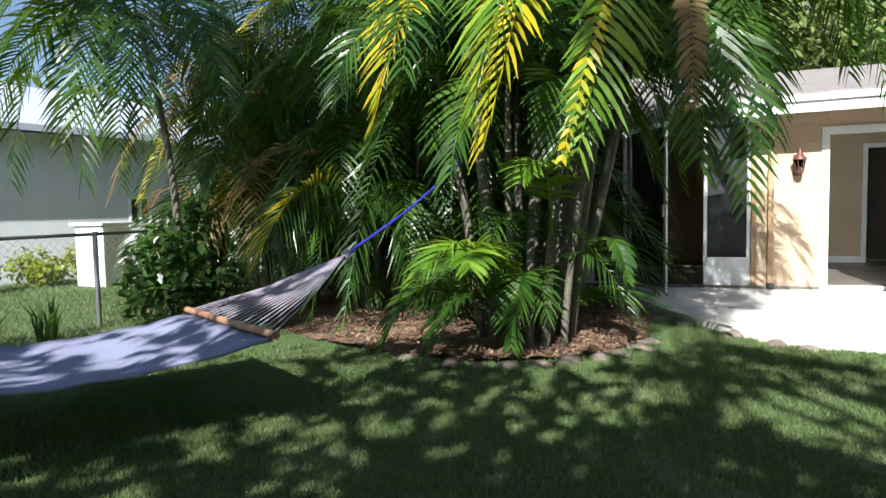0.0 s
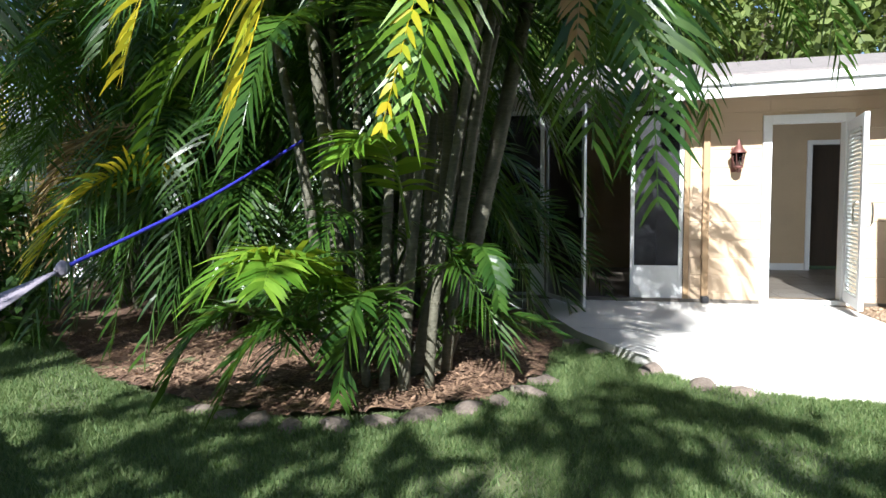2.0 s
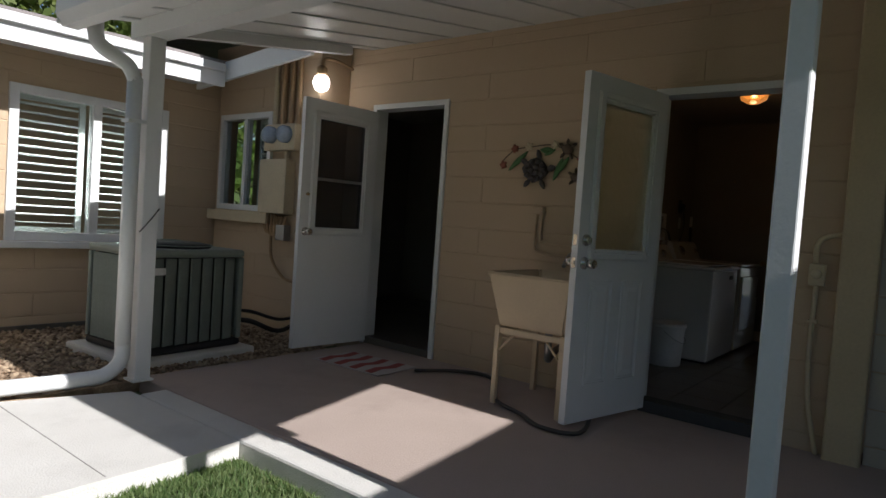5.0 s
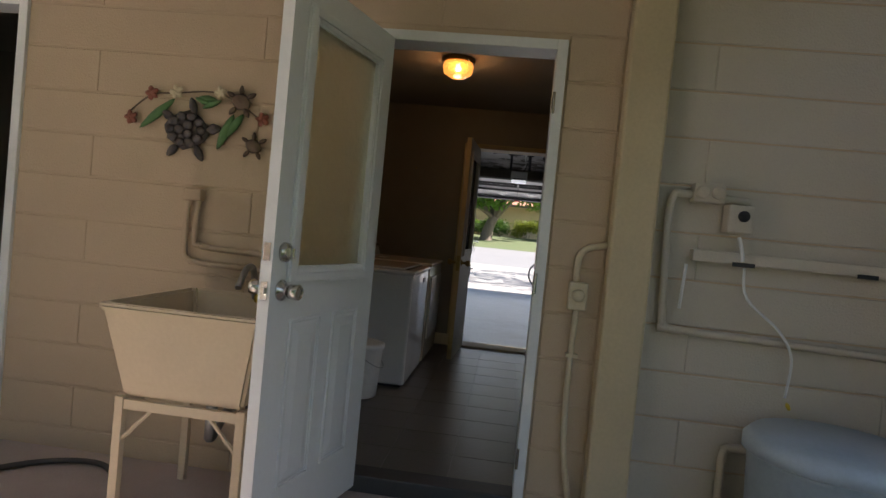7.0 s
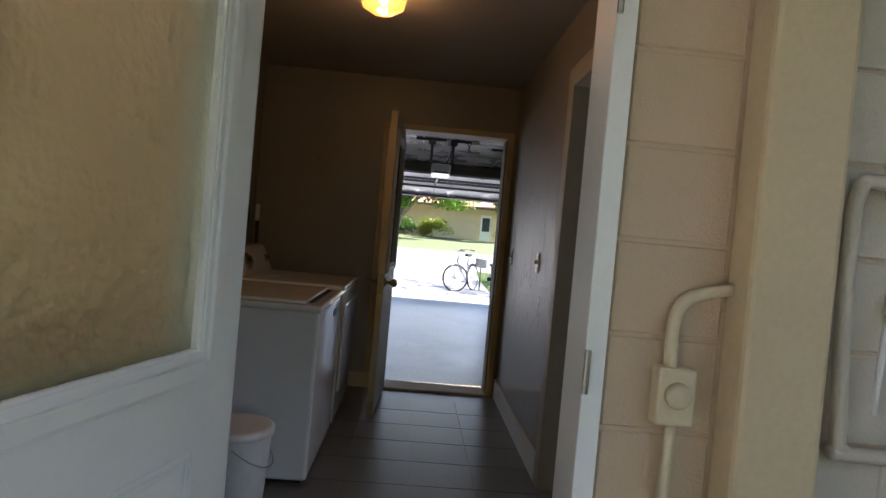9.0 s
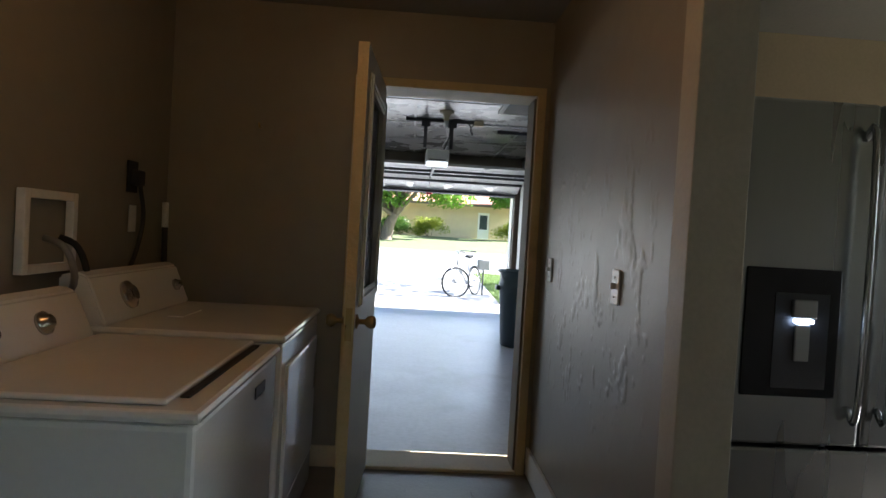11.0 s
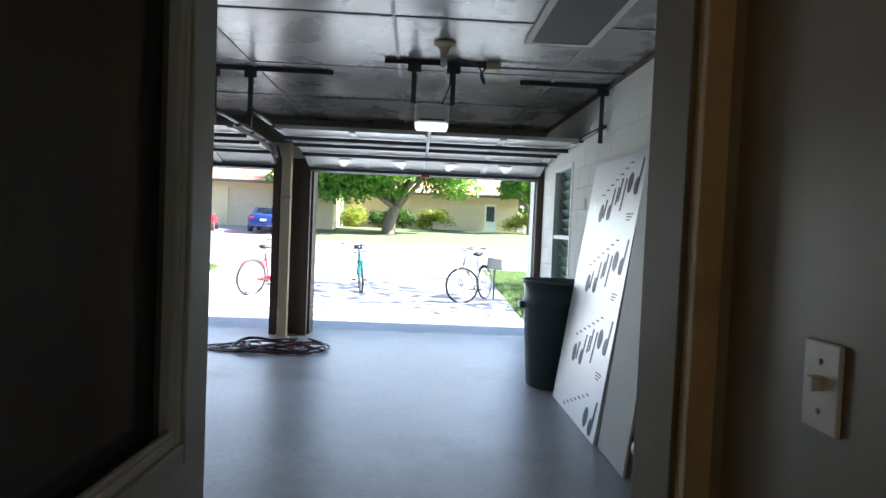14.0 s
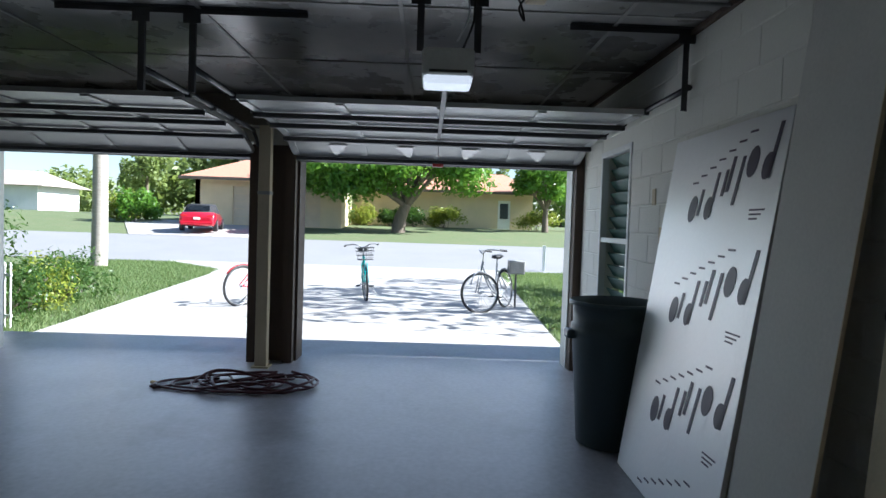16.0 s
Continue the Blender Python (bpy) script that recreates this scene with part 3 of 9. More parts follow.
def frond_mesh(p0, p1, p2, leaf, roll=0.0, pairs=34, width=0.026, droop=0.35, bare=0.18, tilt=0.55, seed=0):
    """A feather palm frond: a bent rachis from p0 by p1 to p2, with paired leaflets."""
    r = random.Random(seed)
    p0, p1, p2 = Vector(p0), Vector(p1), Vector(p2)
    verts, faces = [], []

    def at(s):
        return p0 * (1 - s) ** 2 + p1 * 2 * s * (1 - s) + p2 * s * s

    def tan(s):
        return ((p1 - p0) * (1 - s) + (p2 - p1) * s).normalized()

    prev = None
    for i in range(13):
        s = i / 12
        t = tan(s)
        a = t.cross(Vector((0.13, 0.21, 0.97))).normalized()
        b = t.cross(a)
        w = 0.013 * (1 - 0.8 * s)
        base = len(verts)
        verts += [at(s) + a * w, at(s) - a * w * 0.5 + b * w * 0.87, at(s) - a * w * 0.5 - b * w * 0.87]
        if prev is not None:
            for k in range(3):
                faces.append((prev + k, prev + (k + 1) % 3, base + (k + 1) % 3, base + k))
        prev = base
    for i in range(pairs):
        u = (i + 0.5) / pairs
        s = bare + (1 - bare) * u
        t = tan(s)
        side = t.cross(Vector((0, 0, 1)))
        if side.length < 0.2:
            side = t.cross(Vector((0, 1, 0)))
        side.normalize()
        side = Matrix.Rotation(roll, 3, t) @ side
        nrm = side.cross(t).normalized()
        l = leaf * (0.45 + 0.55 * math.sin(math.pi * min(1, 0.22 + 0.72 * u))) * r.uniform(0.85, 1.1) * (1 if u < 0.85 else 0.75)
        for sg in (-1, 1):
            if r.random() < 0.04:
                continue
            ang = tilt + 0.55 * u + r.uniform(-0.08, 0.08)
            d = (side * sg * math.cos(ang) + t * math.sin(ang) + nrm * (0.32 + r.uniform(-0.12, 0.12))).normalized()
            w = width * r.uniform(0.8, 1.15) * (1 - 0.35 * u)
            wv = (t - d * t.dot(d)).normalized()
            wv = (wv + nrm * r.uniform(-0.35, 0.35)).normalized()
            o = at(s)
            g = droop * r.uniform(0.7, 1.5)
            pts = [o + d * l * q + Vector((0, 0, -1)) * g * l * q * q for q in (0.0, 0.3, 0.65, 1.0)]
            b0 = len(verts)
            for q, p in zip((0.45, 1.0, 0.8), pts):
                verts += [p + wv * w * q * 0.5, p - wv * w * q * 0.5]
            verts.append(pts[3])
            faces += [(b0, b0 + 1, b0 + 3, b0 + 2), (b0 + 2, b0 + 3, b0 + 5, b0 + 4), (b0 + 4, b0 + 5, b0 + 6)]
    return verts, faces


def frond(parent, origin, p0, p1, p2, leaf, mat, roll=0.0, label="", **kw):
    o = Vector(origin)
    v, f = frond_mesh(Vector(p0) - o, Vector(p1) - o, Vector(p2) - o, leaf, roll, **kw)
    ob = mesh_object("frond", v, f, mat, parent)
    if label:
        ob["label"] = label
    return ob


def cane_mesh(a, b, c, r0, r1):
    """A ringed palm cane that bends from a by b to c."""
    bm = bmesh.new()
    a, b, c = Vector(a), Vector(b), Vector(c)
    pts = []
    n = 14
    for i in range(n + 1):
        s = i / n
        pts.append(a * (1 - s) ** 2 + b * 2 * s * (1 - s) + c * s * s)
    add_tube(bm, pts, r0, 8, r1)
    for i in range(2, n):
        q = pts[i]
        t = (pts[i + 1 if i < n else n] - pts[i - 1]).normalized()
        rr = (r0 + (r1 - r0) * i / n) * 1.10
        add_cyl(bm, q - t * 0.008, q + t * 0.008, rr, rr, 8)
    return bm


def palm_clump(label, at, canes, low, reach, spread, lean=(0, 0), seed=1, heights=(2.2, 4.4), pal=(0.80, 0.12, 0.08), per=5, hang=-9.0):
    r = random.Random(seed)
    root = thing("areca_palm", label, "palm", at, group="areca palms")
    for i in range(canes):
        a = r.uniform(0, 2 * math.pi)
        d = spread * math.sqrt(r.random())
        base = Vector((d * math.cos(a), d * math.sin(a), -0.06))
        h = r.uniform(*heights)
        out = Vector((math.cos(a) * (0.25 + d) + lean[0], math.sin(a) * (0.25 + d) + lean[1], 0)) * r.uniform(0.4, 0.9) * h * 0.3
        top = base + out + Vector((0, 0, h))
        part("cane", cane_mesh(base, base + out * 0.25 + Vector((0, 0, h * 0.55)), top, r.uniform(0.035, 0.055), 0.028), M_CANE, root)
        a0 = r.uniform(0, 6.28)
        for k in range(per):
            b = a0 + k * 2.4 + r.uniform(-0.3, 0.3)
            hd = Vector((math.cos(b), math.sin(b), 0))
            ln = reach * r.uniform(0.75, 1.15)
            up = r.uniform(0.15, 0.75)
            p1 = top + hd * ln * 0.55 + Vector((0, 0, ln * up))
            p2 = top + hd * ln * r.uniform(0.75, 1.05) + Vector((0, 0, ln * (up - r.uniform(0.7, 1.5))))
            if hd.y < 0.2:
                p2.z = max(p2.z, hang + 0.5 * r.random())
            q = r.random()
            mat = M_PALM if q < pal[0] else (M_PALMY if q < pal[0] + pal[1] else M_PALMD)
            frond(root, (0, 0, 0), top - Vector((0, 0, 0.1)), p1, p2, r.uniform(0.36, 0.52), mat, r.uniform(-0.5, 0.5), seed=seed * 1000 + i * 20 + k, pairs=30, width=0.034, tilt=0.42, droop=r.uniform(0.25, 0.6))
    for i in range(low):
        a = r.uniform(0, 2 * math.pi)
        hd = Vector((math.cos(a), math.sin(a), 0))
        z = r.uniform(0.1, 1.6)
        p0 = hd * spread * r.uniform(0.3, 0.9) + Vector((0, 0, z * 0.5))
        ln = r.uniform(0.6, 1.1)
        p1 = p0 + hd * ln * 0.4 + Vector((0, 0, ln * r.uniform(0.5, 0.9)))
        p2 = p0 + hd * ln * r.uniform(0.8, 1.1) + Vector((0, 0, ln * r.uniform(-0.1, 0.5)))
        frond(root, (0, 0, 0), p0, p1, p2, r.uniform(0.24, 0.36), M_PALM, r.uniform(-0.4, 0.4), seed=seed * 777 + i, pairs=24, width=0.022)
    return root


PA = (-1.22, 5.95, GZ)
clump_a = palm_clump("large clump of areca palm with ringed canes and yellowing fronds", PA, 13, 26, 1.5, 0.42, seed=3, per=9, pal=(1.0, 0.0, 0.0), hang=2.0)
part("cane", cane_mesh((0.30, 0.25, -0.05), (0.6, 0.3, 0.9), (1.0, 0.5, 3.0), 0.075, 0.05), M_CANE, clump_a)
part("cane", cane_mesh((0.2, -0.1, -0.05), (0.42, 0.0, 0.9), (0.75, 0.1, 3.2), 0.05, 0.035), M_CANE, clump_a)
for _k in range(4):
    _x = -0.05 + 0.2 * _k
    part("cane", cane_mesh((_x * 0.7, -0.35 - 0.05 * (_k % 3), -0.05), (_x * 0.85 - 0.05, -0.42, 0.9), (_x * 1.5, -0.3 + 0.1 * (_k % 2), 2.5 + 0.15 * (_k % 4)), 0.034 + 0.005 * (_k % 3), 0.027), M_CANE, clump_a)
# the fronds that hang towards the lawn, sunlit ones in the brightened leaf
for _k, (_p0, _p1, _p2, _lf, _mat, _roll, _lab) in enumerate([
        ((-1.05, 4.9, 3.3), (-0.80, 4.0, 3.1), (-1.16, 3.75, 1.62), 0.48, M_PALMSUN, 0.35, ""),
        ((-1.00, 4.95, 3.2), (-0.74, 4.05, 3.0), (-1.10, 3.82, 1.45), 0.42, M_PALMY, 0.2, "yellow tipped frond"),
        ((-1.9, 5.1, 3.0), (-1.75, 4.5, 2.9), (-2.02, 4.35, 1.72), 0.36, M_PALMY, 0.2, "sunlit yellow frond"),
        ((-0.5, 5.2, 3.2), (-0.25, 4.5, 3.0), (-0.60, 4.35, 1.45), 0.42, M_PALMSUN, -0.9, ""),
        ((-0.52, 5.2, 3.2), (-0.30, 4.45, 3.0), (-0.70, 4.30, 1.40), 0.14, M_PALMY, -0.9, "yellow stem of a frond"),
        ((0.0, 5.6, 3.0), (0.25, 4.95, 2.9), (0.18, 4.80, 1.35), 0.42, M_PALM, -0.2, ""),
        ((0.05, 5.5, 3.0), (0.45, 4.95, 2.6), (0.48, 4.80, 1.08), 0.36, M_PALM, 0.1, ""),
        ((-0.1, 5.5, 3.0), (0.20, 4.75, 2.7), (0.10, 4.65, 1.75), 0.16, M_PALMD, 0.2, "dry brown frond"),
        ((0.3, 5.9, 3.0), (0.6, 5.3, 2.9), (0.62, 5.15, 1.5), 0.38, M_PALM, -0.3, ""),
        ((-1.2, 5.3, 0.3), (-1.45, 4.9, 1.2), (-1.75, 4.5, 0.62), 0.42, M_PALMSUN, 0.1, ""),
        ((-1.3, 5.3, 0.3), (-1.5, 4.85, 1.05), (-1.35, 4.45, 0.70), 0.40, M_PALMSUN, -0.1, ""),
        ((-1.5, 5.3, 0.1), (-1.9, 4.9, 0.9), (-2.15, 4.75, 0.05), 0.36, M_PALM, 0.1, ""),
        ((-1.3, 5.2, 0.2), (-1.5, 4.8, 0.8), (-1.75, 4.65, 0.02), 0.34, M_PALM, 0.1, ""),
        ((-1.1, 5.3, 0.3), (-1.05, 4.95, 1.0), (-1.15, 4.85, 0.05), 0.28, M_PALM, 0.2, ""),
        ((-0.9, 5.4, 0.9), (-0.85, 4.9, 1.75), (-1.0, 4.55, 1.30), 0.34, M_PALMSUN, 0.0, ""),
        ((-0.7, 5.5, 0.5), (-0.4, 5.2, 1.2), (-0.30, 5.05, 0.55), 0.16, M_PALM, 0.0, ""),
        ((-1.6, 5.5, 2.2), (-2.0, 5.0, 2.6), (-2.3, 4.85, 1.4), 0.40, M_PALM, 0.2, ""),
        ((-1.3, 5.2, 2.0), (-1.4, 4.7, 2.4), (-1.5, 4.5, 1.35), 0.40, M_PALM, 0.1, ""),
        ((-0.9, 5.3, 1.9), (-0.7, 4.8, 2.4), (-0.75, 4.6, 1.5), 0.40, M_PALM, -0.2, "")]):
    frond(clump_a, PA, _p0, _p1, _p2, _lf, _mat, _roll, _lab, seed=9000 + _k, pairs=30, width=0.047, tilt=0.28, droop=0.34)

# a leaning crown that hangs over the patio
for _k in range(21):
    _a = 0.30 * _k + 0.2
    _c, _s = math.cos(_a), math.sin(_a)
    _l = (0.95 if _s < 0.3 else 1.35) + 0.2 * (_k % 3)
    frond(clump_a, PA, (0.45, 5.8, 3.0), (0.45 + 0.75 * _l * _c, 5.8 + 0.75 * _l * _s, 3.7 + 0.25 * (_k % 2)), (0.45 + _l * _c, 5.8 + _l * _s, (2.55 if _s < 0.3 else 1.7) + 0.3 * (_k % 3)), 0.40, M_PALM, 0.2 * (_k % 4) - 0.3, seed=9500 + _k, pairs=32, width=0.036, tilt=0.4, droop=0.5)
palm_clump("areca palm clump standing beyond the hammock", (-3.3, 7.6, GZ), 10, 26, 1.55, 0.6, seed=11, pal=(0.96, 0.03, 0.01), per=10, heights=(1.2, 4.2))
palm_clump("areca palm clump with brown hanging fronds", (-4.9, 8.6, GZ), 10, 22, 1.6, 0.65, seed=12, pal=(0.80, 0.06, 0.14), per=10, heights=(1.2, 4.4))
palm_clump("areca palm clump by the screened porch", (-1.9, 8.3, GZ), 12, 26, 1.6, 0.6, seed=13, pal=(1.0, 0.0, 0.0), per=10, heights=(1.0, 4.0))
palm_clump("areca palm clump at the end of the row", (-6.6, 9.8, GZ), 9, 18, 1.7, 0.65, seed=14, pal=(0.72, 0.18, 0.10), per=10, heights=(1.2, 4.6))
_sm = palm_clump("tall dark areca palm close to the fence", (-5.6, 6.6, GZ), 0, 0, 1.5, 0.3, seed=15)
part("cane", cane_mesh((0, 0, -0.05), (0.1, 0, 1.8), (-0.3, -0.2, 3.6), 0.05, 0.03), M_CANE, _sm)
for _k in range(15):
    _a = 0.42 * _k
    _l = 1.1 + 0.2 * (_k % 3)
    frond(_sm, (0, 0, 0), (-0.3, -0.2, 3.5), (-0.3 + 0.9 * _l * math.cos(_a), -0.2 + 0.9 * _l * math.sin(_a), 4.2 + 0.2 * (_k % 2)), (-0.3 + 1.25 * _l * math.cos(_a), -0.2 + 1.25 * _l * math.sin(_a), 1.6 + 0.35 * (_k % 3)), 0.52, M_PALM, 0.1 * (_k % 3), seed=640 + _k, pairs=44, width=0.042, tilt=0.35, droop=0.45)


def leaf_cloud(name, blobs, count, size, mat, parent, seed=1, shell=0.55, flat=0.6):
    """Many small leaves spread over blobs (centre, radii); uneven, with gaps between blobs."""
    g = np.random.default_rng(seed)
    vol = np.array([b[1][0] * b[1][1] * b[1][2] for b in blobs])
    pick = g.choice(len(blobs), count, p=vol / vol.sum())
    d = g.normal(size=(count, 3))
    d /= np.linalg.norm(d, axis=1)[:, None]
    rad = shell + (1 - shell) * g.random(count) ** 0.7
    c = np.array([b[0] for b in blobs])[pick] + d * np.array([b[1] for b in blobs])[pick] * rad[:, None]
    n = d * 0.6 + g.normal(size=(count, 3)) * 0.7 + np.array([0, 0, flat])
    n /= np.linalg.norm(n, axis=1)[:, None]
    t = np.cross(n, g.normal(size=(count, 3)))
    t /= np.linalg.norm(t, axis=1)[:, None]
    b = np.cross(n, t)
    s = (size * g.uniform(0.6, 1.3, count))[:, None]
    v = np.empty((count, 4, 3))
    v[:, 0] = c - t * s
    v[:, 1] = c + b * s * 0.45 + n * s * 0.12
    v[:, 2] = c + t * s
    v[:, 3] = c - b * s * 0.45 + n * s * 0.12
    me = bpy.data.meshes.new(name)
    me.vertices.add(count * 4)
    me.vertices.foreach_set("co", v.reshape(-1))
    me.loops.add(count * 4)
    me.loops.foreach_set("vertex_index", np.arange(count * 4, dtype=np.int32))
    me.polygons.add(count)
    me.polygons.foreach_set("loop_start", np.arange(0, count * 4, 4, dtype=np.int32))
    me.update()
    me.validate()
    me.materials.append(mat)
    ob = new(name, me)
    if parent is not None:
        ob.parent = parent
    return ob


def tree(label, at, trunk_h, trunk_r, crown_c, crown_r, leaves, size, mat, seed=1, blobs=26, bark=M_BARK, name="tree", limbs=9, lean=(0, 0), shell=0.35):
    r = random.Random(seed)
    root = thing(name, label, "tree", at)
    bm = bmesh.new()
    fork = Vector((lean[0], lean[1], trunk_h))
    add_tube(bm, bend([(0, 0, -0.1), (lean[0] * 0.3 + r.uniform(-.1, .1), lean[1] * 0.3, trunk_h * 0.5), fork], 5), trunk_r * 1.25, 10, trunk_r * 0.8)
    part("trunk", bm, bark, root)
    bl = []
    for i in range(blobs):
        a, e = r.uniform(0, 6.283), r.uniform(-0.9, 1.0)
        k = r.uniform(0.35, 0.95)
        c = Vector(crown_c) + Vector((crown_r[0] * k * math.cos(a), crown_r[1] * k * math.sin(a), crown_r[2] * 0.85 * e * math.sqrt(max(0.1, 1 - k * k * 0.7))))
        q = r.uniform(0.22, 0.42)
        bl.append((tuple(c), (crown_r[0] * q, crown_r[1] * q, crown_r[2] * q * 1.1)))
    for i in range(limbs):
        c = Vector(bl[i % len(bl)][0])
        bm = bmesh.new()
        mid = (fork + c) / 2 + Vector((r.uniform(-.4, .4), r.uniform(-.4, .4), 0.3))
        add_tube(bm, bend([fork - Vector((0, 0, trunk_h * 0.1)), mid, c], 5), trunk_r * 0.5, 7, trunk_r * 0.1)
        part("limb", bm, bark, root)
    leaf_cloud("crown", bl, leaves, size, mat, root, seed, shell)
    return root


def shrub(label, at, radii, leaves, size, mat, seed=1, category="shrub", group="", name="shrub", boxy=False):
    r = random.Random(seed)
    root = thing(name, label, category, at, group=group)
    bl = []
    for i in range(14):
        a, k = r.uniform(0, 6.283), math.sqrt(r.random()) * 0.72
        z = radii[2] * r.uniform(0.35, 0.95)
        x, y = radii[0] * k * math.cos(a), radii[1] * k * math.sin(a)
        if boxy:
            x, y = radii[0] * r.uniform(-0.75, 0.75), radii[1] * r.uniform(-0.75, 0.75)
        q = r.uniform(0.3, 0.5)
        bl.append(((x, y, z), (radii[0] * q, radii[1] * q, radii[2] * q)))
    bm = bmesh.new()
    for i in range(7):
        c = Vector(bl[i][0])
        add_tube(bm, [(c.x * 0.15, c.y * 0.15, -0.05), (c.x * 0.5, c.y * 0.5, c.z * 0.5), tuple(c)], 0.018, 5, 0.006)
    part("stem_cluster", bm, M_BARK, root)
    leaf_cloud("foliage", bl, leaves, size, mat, root, seed, 0.3)
    return root


# unseen trees behind the start of the walk, added to shade lawn and palms
tree("broad oak whose crown shades the back lawn", (-3.5, -6.5, GZ), 3.0, 0.28, (0.6, 1.6, 4.35), (5.2, 2.8, 1.5), 9000, 0.15, M_OAK, seed=21, blobs=36, name="oak_tree", shell=0.15)
tree("unseen second oak added to shade the porch corner", (4.6, -6.2, GZ), 3.0, 0.26, (-1.4, 1.7, 4.3), (3.4, 2.4, 1.4), 5200, 0.17, M_OAK, seed=22, blobs=26, name="oak_tree", shell=0.15)
tree("unseen tall slender oak added to shade the lawn edge", (1.5, -7.4, GZ), 5.2, 0.16, (-0.4, 2.95, 7.0), (2.0, 0.8, 0.6), 420, 0.13, M_OAK, seed=29, blobs=13, name="oak_tree", limbs=7, shell=0.15)
tree("unseen very tall oak added to shade the palms", (-4.6, -9.2, GZ), 8.4, 0.34, (-0.35, 1.7, 12.3), (2.5, 1.6, 2.4), 2200, 0.15, M_OAK, seed=27, blobs=30, name="oak_tree", shell=0.1)
tree("unseen tall narrow oak added to shade the palms by the patio", (-0.2, -9.0, GZ), 9.6, 0.09, (0.05, 1.5, 12.4), (0.85, 1.2, 1.9), 900, 0.14, M_OAK, seed=28, blobs=14, name="oak_tree", limbs=5, shell=0.1)
tree("front yard oak whose crown dapples the driveway", (22.5, -5.5, GZ), 3.4, 0.3, (0.5, 1.2, 6.2), (4.2, 2.6, 2.0), 1300, 0.17, M_OAK, seed=30, blobs=22, name="oak_tree", shell=0.15)
# oaks behind the wing roof
tree("large live oak rising behind the wing roof", (4.5, 21.0, GZ), 3.6, 0.4, (-1.2, -1.2, 6.2), (6.8, 4.2, 3.6), 24000, 0.15, M_OAKL, seed=23, blobs=48, name="oak_tree", limbs=18, shell=0.2)
tree("live oak with open limbs behind the house", (11.5, 20.0, GZ), 3.6, 0.36, (0, -1.0, 6.4), (5.8, 4.0, 3.4), 16000, 0.15, M_OAKL, seed=24, blobs=36, name="oak_tree", limbs=16, shell=0.2)
tree("oak tree behind the palm row", (-5.0, 19.0, GZ), 3.0, 0.3, (0, 0, 5.0), (5.0, 3.0, 3.4), 18000, 0.15, M_OAK, seed=25, name="oak_tree", shell=0.2)
# dark planting behind the palms
for _k, (_x, _y) in enumerate([(-3.2, 11.0), (-5.4, 11.6), (-7.4, 12.4), (-1.9, 12.0)]):
    shrub("tall dense green shrub behind the palms", (_x, _y, GZ), (1.5, 1.0, 3.3), 5200, 0.085, M_BUSH, 31 + _k, group="shrubs behind the palms")
shrub("dark broad-leaved shrub beside the wire fence", (-5.15, 6.1, GZ), (0.75, 0.6, 1.0), 1300, 0.075, M_BUSH, 41)
shrub("dark broad-leaved shrub by the palms", (-5.9, 7.3, GZ), (0.7, 0.6, 1.15), 1200, 0.075, M_BUSH, 42)
for _k in range(5):
    shrub("low variegated yellow shrub along the white house", (-10.2 + 0.1 * (_k % 2), 5.0 + 1.15 * _k, GZ), (0.55, 0.55, 0.55), 800, 0.06, M_YBUSH, 51 + _k, group="shrubs along the white house")
for _k in range(5):
    _st = thing("strap_plant", "dark strap-leaved plant at the lawn edge", "plant", (-5.6 + 0.22 * (_k % 2), 3.6 + 0.3 * _k, GZ), group="strap-leaved plants")
    _bm = bmesh.new()
    for _j in range(12):
        _a = rng.uniform(0, 6.28)
        _h = rng.uniform(0.25, 0.5)
        _o = Vector((math.cos(_a), math.sin(_a), 0))
        _s = Vector((-math.sin(_a), math.cos(_a), 0)) * 0.015
        _q = [_o * 0.02, _o * 0.08 + Vector((0, 0, _h * 0.7)), _o * 0.2 + Vector((0, 0, _h))]
        _v = [_bm.verts.new(_q[0] - _s), _bm.verts.new(_q[0] + _s), _bm.verts.new(_q[1] - _s), _bm.verts.new(_q[1] + _s), _bm.verts.new(_q[2])]
        _bm.faces.new((_v[0], _v[1], _v[3], _v[2]))
        _bm.faces.new((_v[2], _v[3], _v[4]))
    part("leaves", _bm, M_BUSH, _st)

# mulch bed with its edging stones
_bed = [(-0.15, 6.6), (-0.12, 6.1), (-0.45, 5.45), (-0.95, 5.05), (-1.45, 4.88), (-2.0, 5.0), (-2.6, 5.15), (-3.3, 5.5), (-4.2, 6.2), (-5.6, 7.2), (-8.5, 9.0), (-8.5, 13.5), (-1.35, 13.5), (-1.0, 9.3), (-0.55, 8.9), (-0.26, 8.0), (-0.04, 7.3)]


def mulch_height(x, y):
    return GZ + 0.025 + 0.05 * noise.noise(Vector((x * 1.3, y * 1.3, 0))) + 0.035 * noise.noise(Vector((x * 5, y * 5, 3)))


def inside(poly, x, y):
    c = False
    for (x0, y0), (x1, y1) in zip(poly, poly[1:] + poly[:1]):
        if (y0 > y) != (y1 > y) and x < (x1 - x0) * (y - y0) / (y1 - y0) + x0:
            c = not c
    return c


